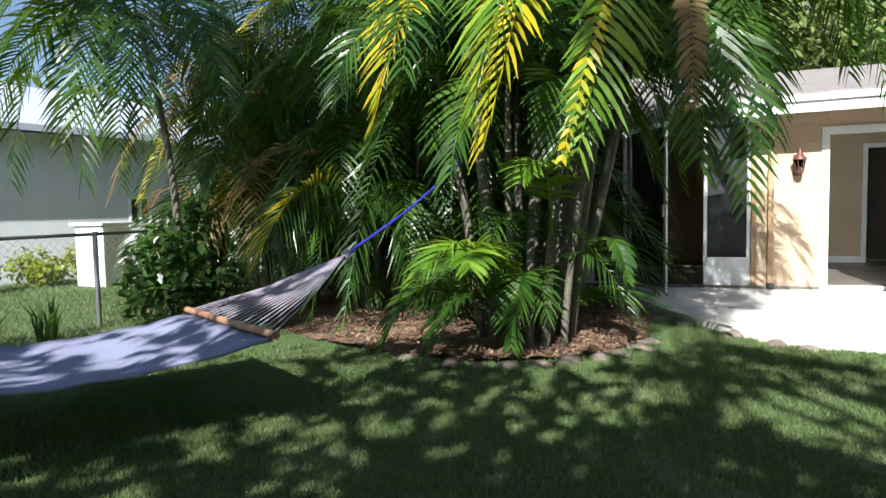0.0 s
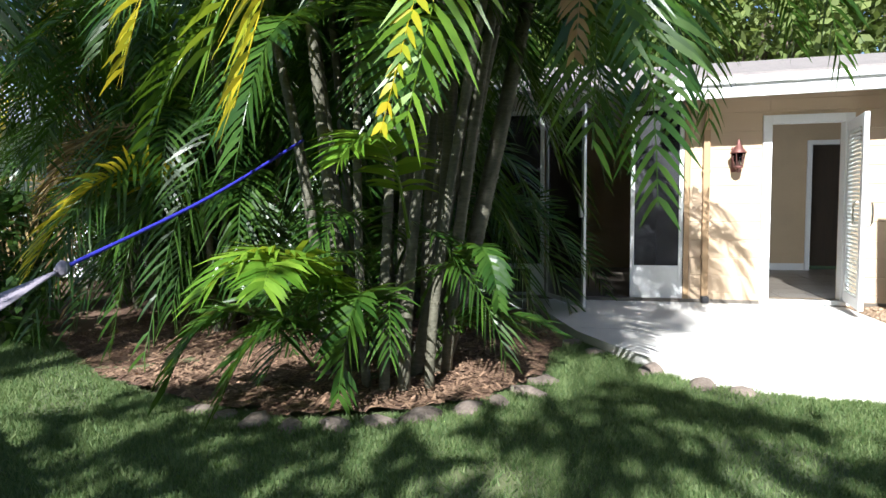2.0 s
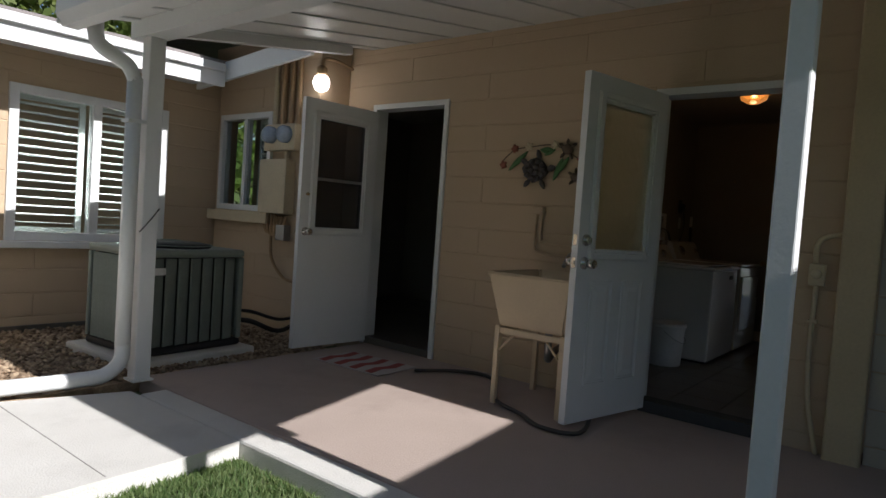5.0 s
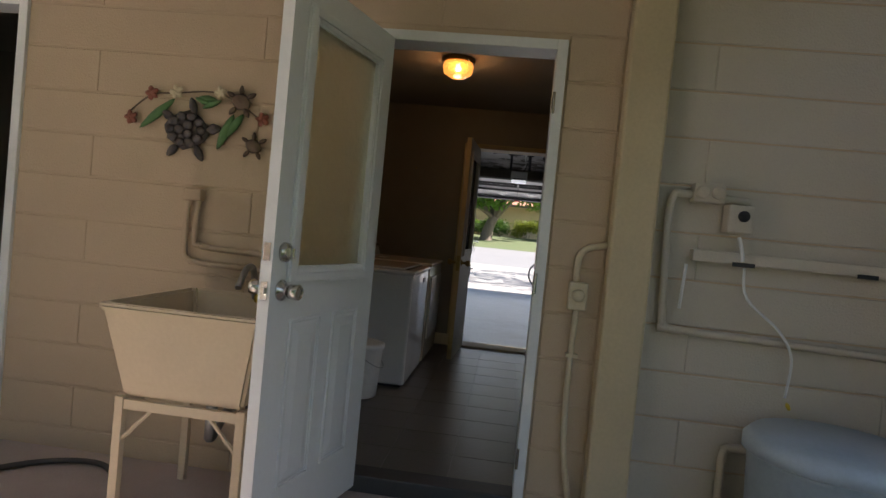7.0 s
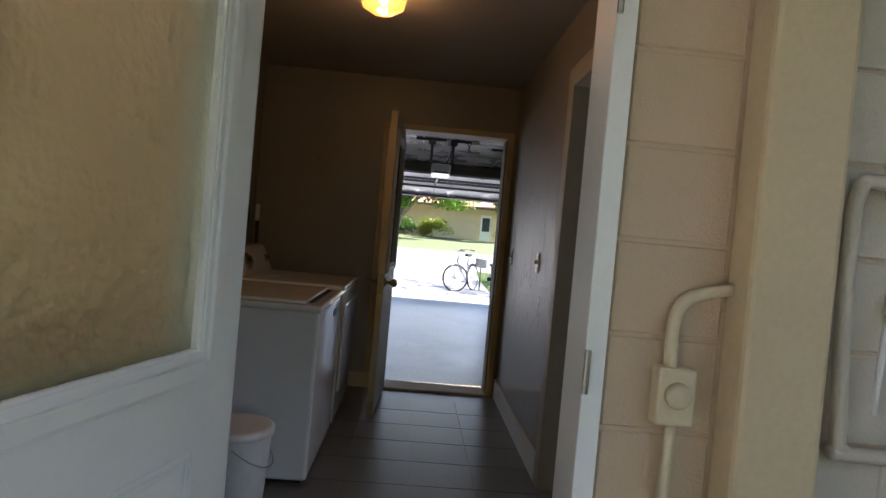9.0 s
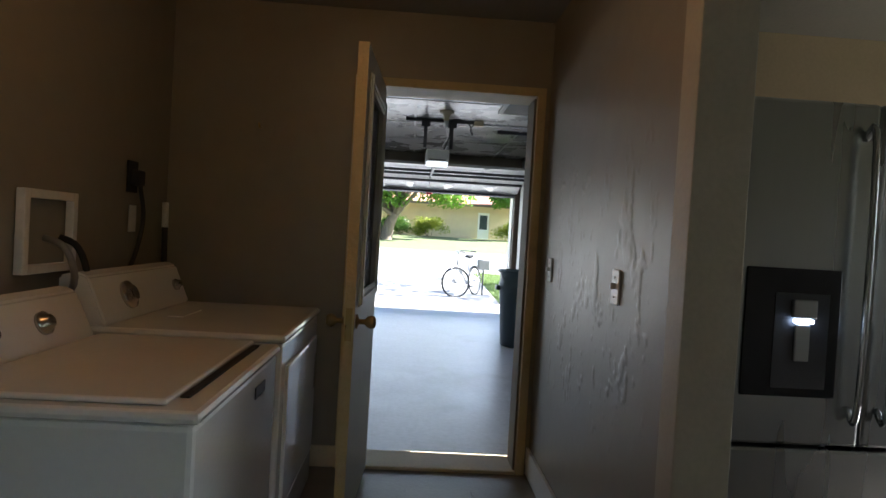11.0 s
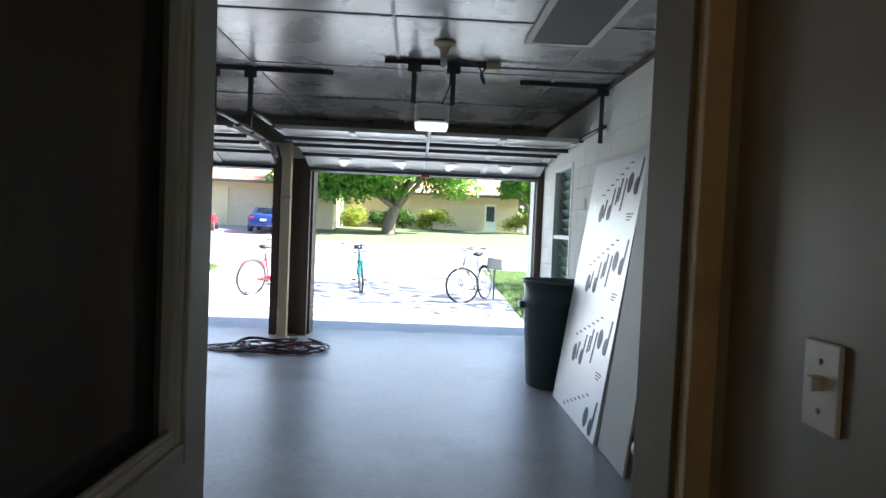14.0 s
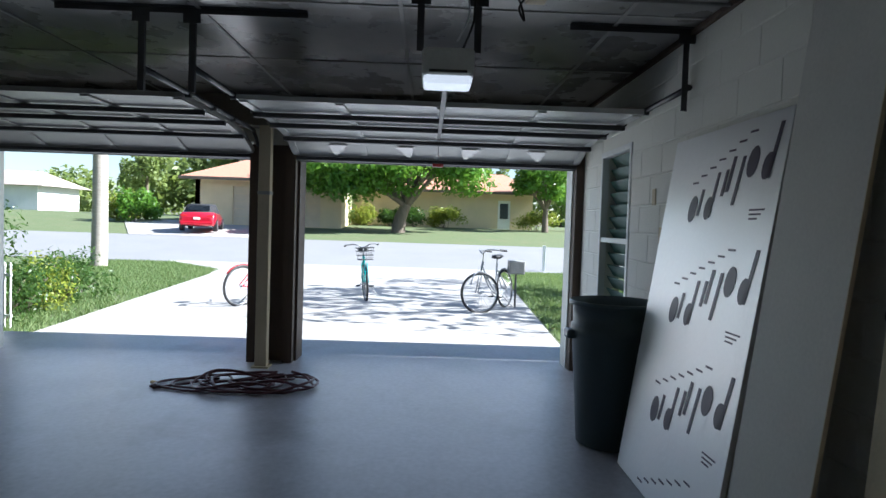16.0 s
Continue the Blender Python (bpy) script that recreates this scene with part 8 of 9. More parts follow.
# ---- driveway and street ----
M_TYRE = M_BLACK
def bicycle(label, at, rz, colour, lean=4.0, basket=True, steer=0.0):
    """A cruiser bicycle; travels along local +x."""
    b = thing("bicycle", label, "bicycle", at, rz, group="bicycles")
    b.matrix_world = pose(*at, lean, 0, rz)
    mat = material("bicycle_paint", colour, 0.3, scale=10, bump=0.0)
    R = 0.335
    for x, st in ((-0.53, 0.0), (0.53, steer)):
        rot = Matrix.Translation((x, 0, 0)) @ Matrix.Rotation(radians(st), 4, "Z")
        bm = bmesh.new()
        add_tube(bm, [(R * math.cos(a * 0.1963), 0, R + R * math.sin(a * 0.1963)) for a in range(32)], 0.021, 8, None, True)
        bmesh.ops.transform(bm, matrix=rot, verts=bm.verts)
        w = part("wheel", bm, M_TYRE, b)
        bm = bmesh.new()
        add_tube(bm, [(0.312 * math.cos(a * 0.1963), 0, R + 0.312 * math.sin(a * 0.1963)) for a in range(32)], 0.009, 6, None, True)
        bmesh.ops.transform(bm, matrix=rot, verts=bm.verts)
        part("rim", bm, M_STEEL, w)
        bm = bmesh.new()
        for k in range(18):
            a = k * math.pi / 9
            add_cyl(bm, (0, 0.02 if k % 2 else -0.02, R), (0.31 * math.cos(a), 0, R + 0.31 * math.sin(a)), 0.0018, seg=3)
        add_cyl(bm, (0, -0.05, R), (0, 0.05, R), 0.02, seg=10)
        bmesh.ops.transform(bm, matrix=rot, verts=bm.verts)
        part("spokes", bm, M_STEEL, w)
        part("mudguard", tube([(x + 0.37 * math.cos(a), 0, R + 0.37 * math.sin(a)) for a in [0.5 + k * 0.25 for k in range(9)]], 0.012, 5), mat, b)
    bm = bmesh.new()
    add_tube(bm, bend([(0.40, 0, 0.80), (0.15, 0, 0.52), (-0.10, 0, 0.30)], 4), 0.02, 8)
    add_tube(bm, bend([(0.41, 0, 0.72), (0.15, 0, 0.42), (-0.10, 0, 0.28)], 4), 0.016, 8)
    add_cyl(bm, (-0.10, 0, 0.28), (-0.24, 0, 0.80), 0.017, seg=8)
    for y in (-0.05, 0.05):
        add_cyl(bm, (-0.10, y * 0.5, 0.28), (-0.53, y, R), 0.010, seg=6)
        add_cyl(bm, (-0.21, y * 0.3, 0.70), (-0.53, y, R), 0.009, seg=6)
    part("frame", bm, mat, b)
    rot = Matrix.Translation((0.42, 0, 0)) @ Matrix.Rotation(radians(steer), 4, "Z") @ Matrix.Translation((-0.42, 0, 0))
    bm = bmesh.new()
    add_cyl(bm, (0.39, 0, 0.86), (0.43, 0, 0.68), 0.022, seg=8)
    for y in (-0.05, 0.05):
        add_tube(bm, [(0.43, y, 0.70), (0.53, y, R)], 0.012, 6)
    bmesh.ops.transform(bm, matrix=rot, verts=bm.verts)
    part("fork", bm, mat, b)
    bm = bmesh.new()
    add_cyl(bm, (0.39, 0, 0.85), (0.37, 0, 1.0), 0.014, seg=8)
    add_tube(bm, bend([(0.10, -0.32, 1.03), (0.26, -0.30, 1.05), (0.38, -0.15, 1.06), (0.38, 0, 1.0), (0.38, 0.15, 1.06), (0.26, 0.30, 1.05), (0.10, 0.32, 1.03)], 4), 0.012, 6)
    bmesh.ops.transform(bm, matrix=rot, verts=bm.verts)
    h = part("handlebar", bm, M_STEEL, b)
    for y in (-0.32, 0.32):
        part("grip", cyl(rot @ Vector((0.20, y * 0.97, 1.045)), rot @ Vector((0.08, y, 1.028)), 0.018, seg=8), M_BLACK, h)
    part("seat_post", cyl((-0.22, 0, 0.74), (-0.26, 0, 0.90), 0.013, seg=8), M_STEEL, b)
    part("saddle", stone_mesh(3, 0.14, 0.10, 0.045), M_BLACK, b).matrix_basis = pose(-0.26, 0, 0.93)
    part("chain_guard", box(-0.35, -0.02, 0.04, 0.05, 0.26, 0.34, 0.003), mat, b)
    for s in (-1, 1):
        part("crank", cyl((-0.10, s * 0.07, 0.29), (-0.10 + s * 0.12, s * 0.08, 0.22), 0.009, seg=6), M_STEEL, b)
        part("pedal", box(-0.05, 0.05, s * 0.13 - 0.045, s * 0.13 + 0.045, 0.205, 0.23, 0.004, Matrix.Translation((-0.10 + s * 0.12, 0, 0))), M_BLACK, b)
    part("kickstand", cyl((-0.20, 0.05, 0.28), (-0.30, 0.24, 0.02), 0.009, seg=6), M_STEEL, b)
    if basket:
        bm = bmesh.new()
        for z in (0.78, 0.86, 0.94, 1.0):
            k = 0.8 + 0.2 * (z - 0.78) / 0.22
            add_tube(bm, [(0.60 + 0.13 * k * cx, 0.17 * k * cy, z) for cx, cy in ((-1, -1), (1, -1), (1, 1), (-1, 1))], 0.005, 5, None, True)
        for i in range(7):
            y = -0.15 + 0.05 * i
            for cx in (-1, 1):
                add_cyl(bm, (0.60 + 0.10 * cx, y * 0.85, 0.78), (0.60 + 0.13 * cx, y, 1.0), 0.003, seg=4)
        add_box(bm, 0.50, 0.70, -0.13, 0.13, 0.776, 0.782)
        bmesh.ops.transform(bm, matrix=rot, verts=bm.verts)
        part("basket", bm, M_DARKSTEEL, b, "black wire basket")
    return b


bicycle("turquoise cruiser bicycle with a front basket parked on the driveway", (22.05, 5.45, ground_z(22) + 0.03), 187, (0.02, 0.42, 0.40), 4, True, 6)
bicycle("dark bicycle with a front basket standing on the driveway", (20.75, 3.05, ground_z(20.7) + 0.03), 150, (0.30, 0.31, 0.33), 5, False, -42)
bicycle("red bicycle standing behind the garage post", (20.72, 7.08, ground_z(20.7) + 0.03), -35, (0.55, 0.02, 0.03), 4, False, 0)
bag = thing("basket_bag", "grey wire carrier with a bag behind the dark bicycle", "basket", (21.15, 2.62, ground_z(21) + 0.03))
part("crate", box(-0.18, 0.18, -0.14, 0.14, 0.62, 0.86, 0.02), material("grey_crate", (0.35, 0.34, 0.32), 0.7, scale=20, amount=0.9, bump=0.5), bag)
part("support", cyl((0, 0, 0.0), (0, 0, 0.62), 0.02, seg=8), M_DARKSTEEL, bag)


def leafless_palm(label, at, h, r, crown=True):
    p = thing("palm_tree", label, "palm", at)
    bm = bmesh.new()
    add_tube(bm, bend([(0, 0, -0.2), (0.03, 0, h * 0.4), (0.0, 0.05, h)], 10), r * 1.15, 14, r * 0.85)
    for k in range(int(h / 0.16)):
        z = 0.1 + 0.16 * k
        add_cyl(bm, (0.02, 0.01, z), (0.02, 0.01, z + 0.012), r * 1.13 - 0.3 * r * z / h, seg=14)
    part("trunk", bm, material("grey_palm_trunk", (0.42, 0.38, 0.33), 0.9, colour2=(0.30, 0.27, 0.23), scale=6, fine=40, amount=0.8, bump=0.6, stretch=(1, 1, 4)), p)
    if crown:
        for k in range(14):
            a = k * 2.4
            c, s = math.cos(a), math.sin(a)
            frond(p, (0, 0, 0), (0, 0.05, h - 0.1), (1.0 * c, 1.0 * s, h + 1.4 - 0.12 * k), (2.0 * c, 2.0 * s, h - 0.2 - 0.16 * k), 0.6, M_PALM, 0, seed=300 + k, pairs=26, width=0.05)
    return p


leafless_palm("tall grey-trunked palm on the front lawn", (27.9, 13.65, ground_z(27.9)), 6.0, 0.20)

# hedge and fence left of the driveway
for _k in range(5):
    shrub("clipped red-flecked hedge shrub beside the driveway", (18.2 + 0.62 * _k, 9.95 + 0.12 * _k, ground_z(18)), (0.5, 0.62, 0.72), 1500, 0.035, M_BUSH if _k != 2 else M_YBUSH, 80 + _k, "hedge", "driveway hedge", "hedge_shrub", True)
shrub("rounded dark green clipped shrub by the white fence", (19.2, 11.3, ground_z(18)), (0.9, 0.9, 1.25), 3200, 0.045, M_BUSH, 88)
wf = thing("picket_fence", "short white metal picket fence by the garage", "fence", (17.65, 9.46, -0.1), 75)
for _k in range(7):
    part("picket", cyl((0.09 * _k, 0, 0), (0.09 * _k, 0, 0.78), 0.012, seg=8), M_TRIM, wf)
    part("finial", lathe([(0.012, 0), (0.02, 0.02), (0.001, 0.06)], 8, (0.09 * _k, 0, 0.78)), M_TRIM, wf)
for _z in (0.15, 0.66):
    part("rail", box(-0.02, 0.56, -0.01, 0.01, _z, _z + 0.03), M_TRIM, wf)

# house across the street
hx = 55.0
hz = ground_z(hx)
ho = thing("house_across", "cream house across the street with a red tile roof", "house", (hx, 0, hz))
M_HOUSE = material("cream_house_paint", (0.72, 0.60, 0.38), 0.8, scale=1, bump=0.2)
part("wall", wall_pieces("x", 0.0, 0.3, -3.2, 10.0, -0.3, 2.7, [(-1.6, -0.7, 0.0, 2.05)]), M_HOUSE, ho)
part("wall", wall_pieces("x", -6.0, 0.3, 10.0, 18.7, -0.5, 2.7, [(11.0, 16.4, -0.2, 2.15)]), M_HOUSE, ho)
part("wall", box(-6.0, 0.0, 9.7, 10.0, -0.5, 2.7), M_HOUSE, ho)
part("wall", box(-6.0, 6.0, 18.4, 18.7, -0.5, 2.7), M_HOUSE, ho)
part("wall", box(0.3, 8.0, -3.2, -2.9, -0.3, 2.7), M_HOUSE, ho)
dw = part("front_door", box(0.1, 0.14, -1.6, -0.7, 0.0, 2.05), M_TRIM, ho, "white front door")
part("door_window", box(0.08, 0.099, -1.45, -0.85, 0.75, 1.85), material("dark_door_glass", (0.03, 0.05, 0.06), 0.1, scale=4, bump=0.0), dw)
gd = part("garage_door", box(-5.85, -5.8, 11.0, 16.4, -0.2, 2.15), material("beige_garage_door", (0.66, 0.56, 0.40), 0.6, scale=3, bump=0.1), ho, "beige panelled garage door")
for _k in range(4):
    part("panel_line", box(-5.86, -5.852, 11.0, 16.4, 0.28 + 0.47 * _k, 0.31 + 0.47 * _k), M_HOUSE, gd)
M_RTILE = material("red_roof_tile", (0.52, 0.25, 0.16), 0.8, colour2=(0.40, 0.19, 0.12), scale=5, amount=0.8, bump=0.5)
for _x0, _y0, _y1, _run in ((-0.8, -4.0, 12.0, 5.5), (-6.9, 9.2, 19.4, 6.0)):
    _bm = bmesh.new()
    _v = [_bm.verts.new(c) for c in ((_x0, _y0, 2.62), (_x0, _y1, 2.62), (_x0 + _run, _y1 - 2.5, 4.3), (_x0 + _run, _y0 + 2.5, 4.3), (_x0 + 2 * _run, _y0, 2.62), (_x0 + 2 * _run, _y1, 2.62))]
    for _f in ((0, 3, 2, 1), (3, 4, 5, 2), (0, 4, 3), (1, 2, 5), (0, 1, 5, 4)):
        _bm.faces.new([_v[i] for i in _f])
    bmesh.ops.recalc_face_normals(_bm, faces=_bm.faces)
    _rf = part("roof", _bm, M_RTILE, ho, "red clay tile roof")
    part("fascia", box(_x0 - 0.03, _x0, _y0, _y1, 2.46, 2.64), M_BARK, _rf)
h2 = thing("far_house", "white bungalow far down the street", "house", (78, 55, ground_z(78)))
part("wall", box(0, 8, -9, 9, 0, 2.7), M_STUC, h2)
for _y in (-5, 1, 6):
    part("window", box(-0.04, 0.0, _y, _y + 1.6, 0.9, 2.0), M_BLACK, h2)
_bm = bmesh.new()
_v = [_bm.verts.new(c) for c in ((-1, -10, 2.6), (-1, 10, 2.6), (4, 7, 4.4), (4, -7, 4.4), (9, -10, 2.6), (9, 10, 2.6))]
for _f in ((0, 3, 2, 1), (3, 4, 5, 2), (0, 4, 3), (1, 2, 5), (0, 1, 5, 4)):
    _bm.faces.new([_v[i] for i in _f])
bmesh.ops.recalc_face_normals(_bm, faces=_bm.faces)
part("roof", _bm, material("grey_brown_roof", (0.38, 0.32, 0.28), 0.8, scale=3, bump=0.3), h2)

# street tree and front planting across the street
tree("spreading bright green tree on the lawn across the street", (47.5, 6.1, ground_z(47.5)), 1.7, 0.36, (0, 0.3, 3.9), (3.0, 6.2, 2.1), 26000, 0.16, M_LIME, seed=61, blobs=44, name="street_tree", limbs=14, lean=(0, -0.5), shell=0.2)
tree("bright green tree beside the cream house", (52.0, -3.6, ground_z(52)), 1.6, 0.2, (0, 0, 3.6), (2.0, 2.3, 1.7), 7000, 0.15, M_LIME, seed=62, name="street_tree")
for _k, (_x, _y, _rx, _ry, _rz, _mt) in enumerate([(52.6, 10.6, 1.0, 1.5, 2.1, M_BUSH), (53.3, 8.7, 0.7, 1.2, 1.2, M_YBUSH), (53.5, 6.9, 0.7, 1.1, 1.1, M_BUSH), (53.3, 5.2, 0.7, 1.3, 1.1, M_BUSH), (53.1, 3.0, 0.7, 1.6, 1.2, M_YBUSH), (53.1, -3.2, 0.8, 1.9, 1.1, M_YBUSH), (55.5, -6.2, 1.2, 1.4, 2.6, M_BUSH), (55.0, -9.0, 1.4, 2.0, 3.0, M_BUSH)]):
    shrub("rounded shrub in front of the cream house", (_x, _y, ground_z(_x)), (_rx, _ry, _rz), 2200, 0.09, _mt, 100 + _k, group="shrubs across the street")
for _k in range(4):
    shrub("leafy shrub at the car's driveway", (49.0 + 1.0 * _k, 22.5 + 1.2 * (_k % 2), ground_z(49)), (1.0, 1.2, 1.6), 1600, 0.12, M_YBUSH if _k % 2 else M_LIME, 110 + _k, group="shrubs by the parked car")
_r = random.Random(12)
for _k in range(26):
    _x, _y = _r.uniform(62, 120), -30 + _k * 5.2 + _r.uniform(-2, 2)
    _h = _r.uniform(4, 7)
    tree("tall pine in the far woods", (_x, _y, ground_z(_x)), _h, 0.22, (0, 0, _h + 1.5), (2.8, 2.8, 3.4), 1900, 0.34, M_OAKL if _k % 3 else M_LIME, seed=200 + _k, blobs=14, name="pine_tree", limbs=5)
_bl = [((_r.uniform(95, 140), y, _r.uniform(2, 7)), (6, 7, 4.5)) for y in range(-70, 150, 6)]
tagged(leaf_cloud("far_woods", _bl, 26000, 0.75, M_OAKL, None, 9, 0.3), "distant green woods beyond the street", "woods", "", "stuff")
_bl = [((_r.uniform(-30, -17), y, _r.uniform(1.5, 5)), (4, 4, 3.5)) for y in range(-6, 45, 4)] + [((x, _r.uniform(32, 40), _r.uniform(2, 6)), (5, 4, 4.5)) for x in range(-28, 34, 5)]
tagged(leaf_cloud("back_woods", _bl, 30000, 0.4, M_OAK, None, 10, 0.3), "green woods behind the back yards", "woods", "", "stuff")
_bl = [((x, _r.uniform(-22, -16), _r.uniform(1.0, 2.5)), (4, 3, 2.2)) for x in range(-24, 14, 4)]
tagged(leaf_cloud("south_hedge", _bl, 12000, 0.35, M_BUSH, None, 11, 0.3), "green hedge behind the back lawn", "hedge", "", "stuff")


# parked cars
def car(label, at, rz, colour, soft_top):
    c = thing("car", label, "car", at, rz, group="parked cars")
    paint = material("car_paint", colour, 0.2, 0.1, scale=3, bump=0.0, coat=1.0)
    darkg = material("car_glass", (0.02, 0.025, 0.03), 0.05, scale=3, bump=0.0)
    bm = bmesh.new()
    secs = [(-2.15, 0.72, 0.45, 0.70), (-2.05, 0.84, 0.32, 0.92), (-1.5, 0.88, 0.25, 0.98), (-0.6, 0.89, 0.22, 0.94), (0.6, 0.89, 0.22, 0.92), (1.4, 0.87, 0.25, 0.84), (2.0, 0.80, 0.30, 0.70), (2.15, 0.66, 0.42, 0.58)]
    rings = []
    for x, hw, z0, z1 in secs:
        zm = (z0 + z1) / 2
        rings.append([bm.verts.new((x, y, z)) for y, z in ((-hw * 0.9, z0), (-hw, zm - 0.05), (-hw * 0.98, z1 - 0.12), (-hw * 0.86, z1), (hw * 0.86, z1), (hw * 0.98, z1 - 0.12), (hw, zm - 0.05), (hw * 0.9, z0))])
    for a, b in zip(rings, rings[1:]):
        for k in range(8):
            bm.faces.new((a[k], a[(k + 1) % 8], b[(k + 1) % 8], b[k])).smooth = True
    bm.faces.new(rings[0])
    bm.faces.new(rings[-1][::-1])
    bmesh.ops.recalc_face_normals(bm, faces=bm.faces)
    body = part("body", bm, paint, c)
    bm = bmesh.new()
    rings = []
    for x, hw, z in ((-1.45, 0.74, 0.95), (-0.85, 0.64, 1.36), (0.0, 0.62, 1.42), (0.35, 0.64, 1.36), (1.0, 0.76, 0.90)):
        rings.append([bm.verts.new((x, -hw - (0.10 if z > 1 else 0.0), 0.90)), bm.verts.new((x, -hw, z)), bm.verts.new((x, hw, z)), bm.verts.new((x, hw + (0.10 if z > 1 else 0.0), 0.90))])
    for a, b in zip(rings, rings[1:]):
        for k in range(3):
            bm.faces.new((a[k], a[k + 1], b[k + 1], b[k])).smooth = True
    bmesh.ops.recalc_face_normals(bm, faces=bm.faces)
    part("roof", bm, material("soft_top", (0.02, 0.02, 0.022), 0.8, scale=10, bump=0.1) if soft_top else paint, c)
    bm = bmesh.new()
    v = [bm.verts.new(q) for q in ((-1.36, -0.52, 1.06), (-1.36, 0.52, 1.06), (-0.98, 0.46, 1.33), (-0.98, -0.46, 1.33))]
    bm.faces.new(v)
    bmesh.ops.solidify(bm, geom=bm.faces[:], thickness=0.03)
    part("rear_window", bm, darkg, c)
    for s in (-1, 1):
        part("side_window", box(-0.75, 0.6, -0.012, 0.012, 0.98, 1.28, 0.0, Matrix.Translation((0, s * 0.715, 0)) @ Matrix.Rotation(radians(s * 13), 4, "X")), darkg, c)
        part("tail_light", box(-2.13, -2.04, s * 0.62 - 0.14, s * 0.62 + 0.14, 0.70, 0.83, 0.02), material("tail_lens", (0.5, 0.02, 0.02), 0.2, scale=5, bump=0.0), c)
        for x in (-1.32, 1.35):
            w = part("wheel", cyl((x, s * 0.70, 0.32), (x, s * 0.90, 0.32), 0.32, seg=24), M_TYRE, c)
            part("rim", cyl((x, s * 0.895, 0.32), (x, s * 0.91, 0.32), 0.21, seg=16), M_STEEL, w)
    part("number_plate", box(-2.165, -2.14, -0.16, 0.16, 0.60, 0.72), M_WHITEPL, c)
    part("bumper", box(-2.18, -2.06, -0.78, 0.78, 0.33, 0.50, 0.04), paint, c)
    return c


car("red convertible car with a black soft top parked across the street", (43.6, 16.3, ground_z(43.6) + 0.04), 12, (0.55, 0.01, 0.03), True)
car("dark blue car parked beside the cream garage", (44.6, 12.7, ground_z(44.6) + 0.04), 4, (0.015, 0.03, 0.16), False)
mp = thing("mailbox_post", "short white post at the street", "post", (31.5, 0.2, ground_z(31.5)))
part("shaft", box(-0.05, 0.05, -0.05, 0.05, -0.1, 0.9, 0.005), M_TRIM, mp)

# ---- wall blocks and floor tiles ----
def lay_blocks(parent, axis, face, out, u0, u1, z0, z1, holes, mat, course=0.2, length=1.6, depth=0.005, skip=()):
    k, z = 0, z0
    made = {}
    while z < z1 - 0.02:
        zt = min(z + course, z1)
        u = u0 - (length / 2 if k % 2 else 0)
        while u < u1 - 0.01:
            segs = [(max(u, u0), min(u + length, u1))]
            for h in holes:
                if h[2] < zt - 0.03 and h[3] > z + 0.03:
                    cut = []
                    for s in segs:
                        if h[0] >= s[1] or h[1] <= s[0]:
                            cut.append(s)
                        else:
                            if h[0] - s[0] > 0.03:
                                cut.append((s[0], h[0]))
                            if s[1] - h[1] > 0.03:
                                cut.append((h[1], s[1]))
                    segs = cut
            for a, b in segs:
                key = (round(b - a, 3), round(zt - z, 3))
                if key not in made:
                    w, h = (b - a) / 2 - 0.0004, (zt - z) / 2 - 0.004
                    bm = bmesh.new()
                    if axis == "x":
                        add_box(bm, -depth / 2, depth / 2, -w, w, -h, h)
                        bmesh.ops.bevel(bm, geom=[e for e in bm.edges if all(v.co.x * out > 0 for v in e.verts)], offset=0.004, segments=1, affect="EDGES")
                    else:
                        add_box(bm, -w, w, -depth / 2, depth / 2, -h, h)
                        bmesh.ops.bevel(bm, geom=[e for e in bm.edges if all(v.co.y * out > 0 for v in e.verts)], offset=0.004, segments=1, affect="EDGES")
                    me = bpy.data.meshes.new("block")
                    bm.to_mesh(me)
                    bm.free()
                    me.materials.append(mat)
                    made[key] = me
                c, zc, f = (a + b) / 2, (z + zt) / 2, face + out * depth / 2
                share("block", made[key], parent, Matrix.Translation((f, c, zc) if axis == "x" else (c, f, zc)))
            u += length
        z += course
        k += 1


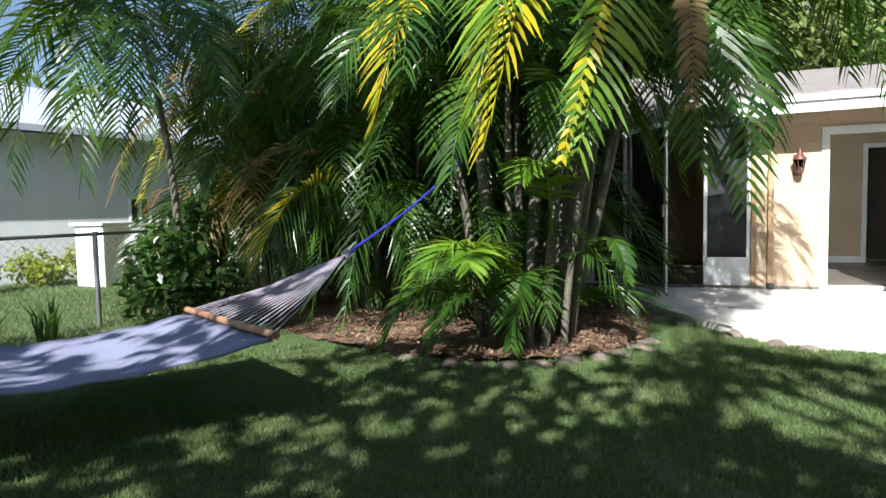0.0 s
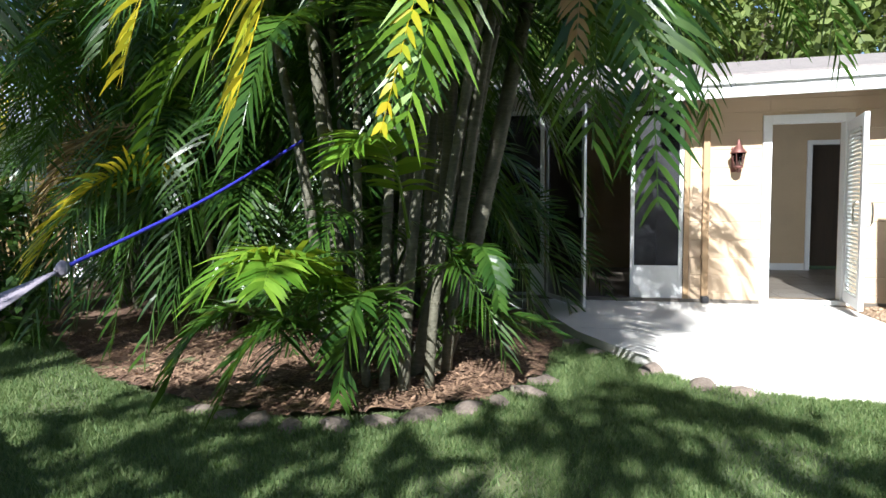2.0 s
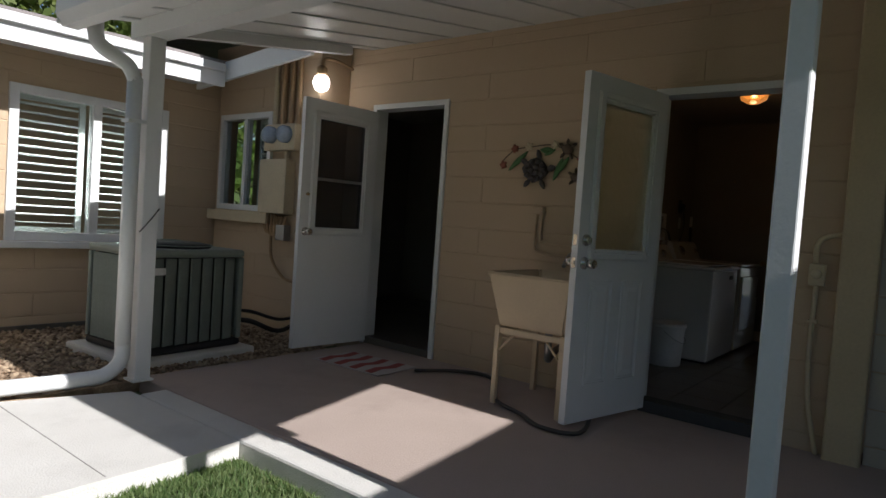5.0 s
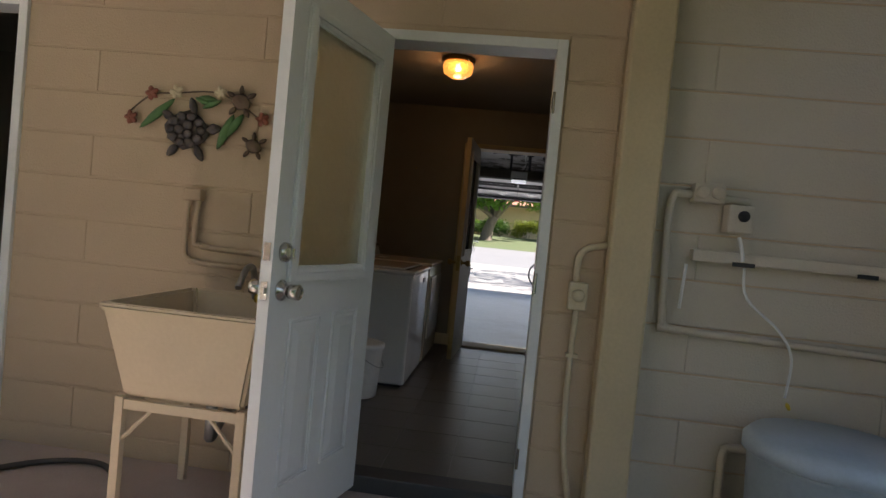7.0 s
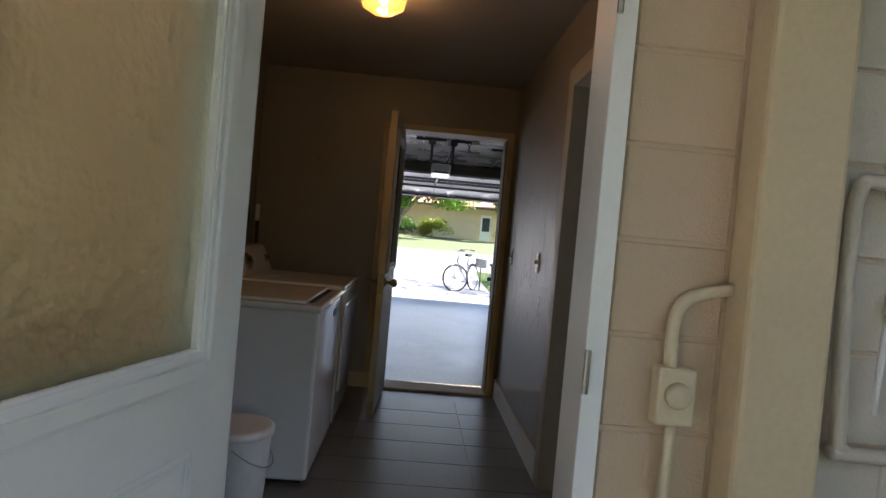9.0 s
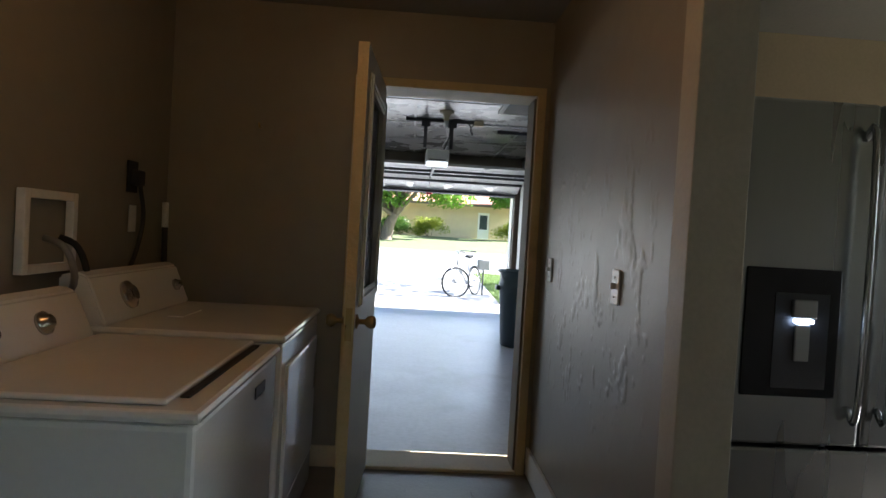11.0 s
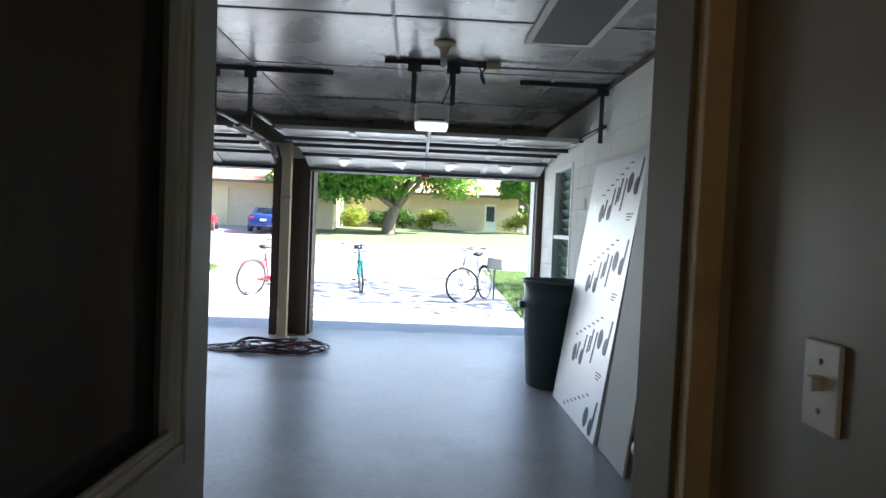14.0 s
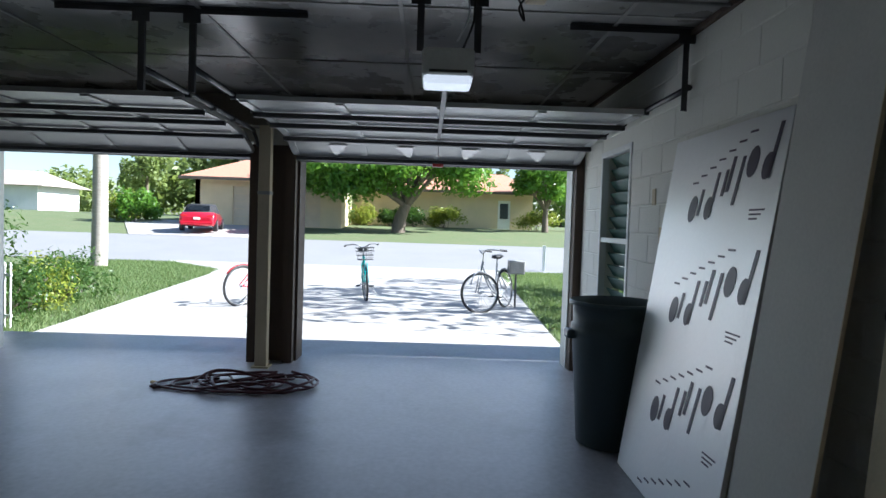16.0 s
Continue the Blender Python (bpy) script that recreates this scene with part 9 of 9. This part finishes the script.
_W = bpy.data.objects
lay_blocks(_W["wall_main"], "x", XM, -1, 3.78, 7.74, -0.1, 2.58, [(D1[0] - 0.047, D1[1] + 0.047, -1, D1[3] + 0.047), (D2[0] - 0.052, D2[1] + 0.052, -1, D2[3] + 0.052)], M_TAN)
lay_blocks(_W["wall_main"], "x", XM, -1, 1.8, 3.595, -0.1, 2.6, [], M_GREYP)
lay_blocks(_W["wall_wing"], "y", YW, -1, 1.27, XS - 0.01, -0.1, 2.24, [(PD[0] - 0.092, PD[1] + 0.092, -1, PD[3] + 0.092), (WIN[0] - 0.062, WIN[1] + 0.042, WIN[2] - 0.125, WIN[3] + 0.052)], M_TAN, depth=0.004)
lay_blocks(_W["wall_small_window"], "x", XS, -1, 7.76, YW - 0.006, -0.1, 2.5, [(SW[0] - 0.022, SW[1] + 0.1, SW[2] - 0.035, SW[3] + 0.032)], M_TAN, depth=0.004)
lay_blocks(_W["wall_garage_right"], "y", GR, 1, 9.6, 15.85, -0.03, 2.5, [(GWN[0], GWN[1], GWN[2], GWN[3])], M_GWALL, length=0.4, course=0.2, depth=0.004)


def lay_tiles(parent, x0, x1, y0, y1, z, size, mat, thick=0.006):
    bm = bmesh.new()
    add_box(bm, -size / 2 + 0.003, size / 2 - 0.003, -size / 2 + 0.003, size / 2 - 0.003, 0, thick, 0.0)
    me = bpy.data.meshes.new("tile")
    bm.to_mesh(me)
    bm.free()
    me.materials.append(mat)
    nx, ny = int((x1 - x0) / size), int((y1 - y0) / size)
    for i in range(nx):
        for j in range(ny):
            share("tile", me, parent, Matrix.Translation((x0 + (i + 0.5) * size, y0 + (j + 0.5) * size, z)))


lay_tiles(_W["house_floor"], 5.76, 9.2, 3.73, 5.66, LF - 0.006, 0.32, M_TILE)
lay_tiles(_W["wing_floor"], 1.4, 5.4, 9.5, 12.9, 0.03, 0.45, M_TILE)
# control joints of the patio
_bm = bmesh.new()
for _a, _b in (((1.9, 6.9), (1.9, 9.2)), ((0.1, 7.5), (2.80, 7.5)), ((2.82, 5.98), (2.82, 7.25))):
    add_box(_bm, min(_a[0], _b[0]) - 0.0025, max(_a[0], _b[0]) + 0.0025, min(_a[1], _b[1]) - 0.0025, max(_a[1], _b[1]) + 0.0025, -0.012, -0.0085)
structure(part("patio_joints", _bm, material("dark_joint", (0.36, 0.34, 0.31), 0.9, scale=10, bump=0.2)), "dark control joints in the patio", "joint")
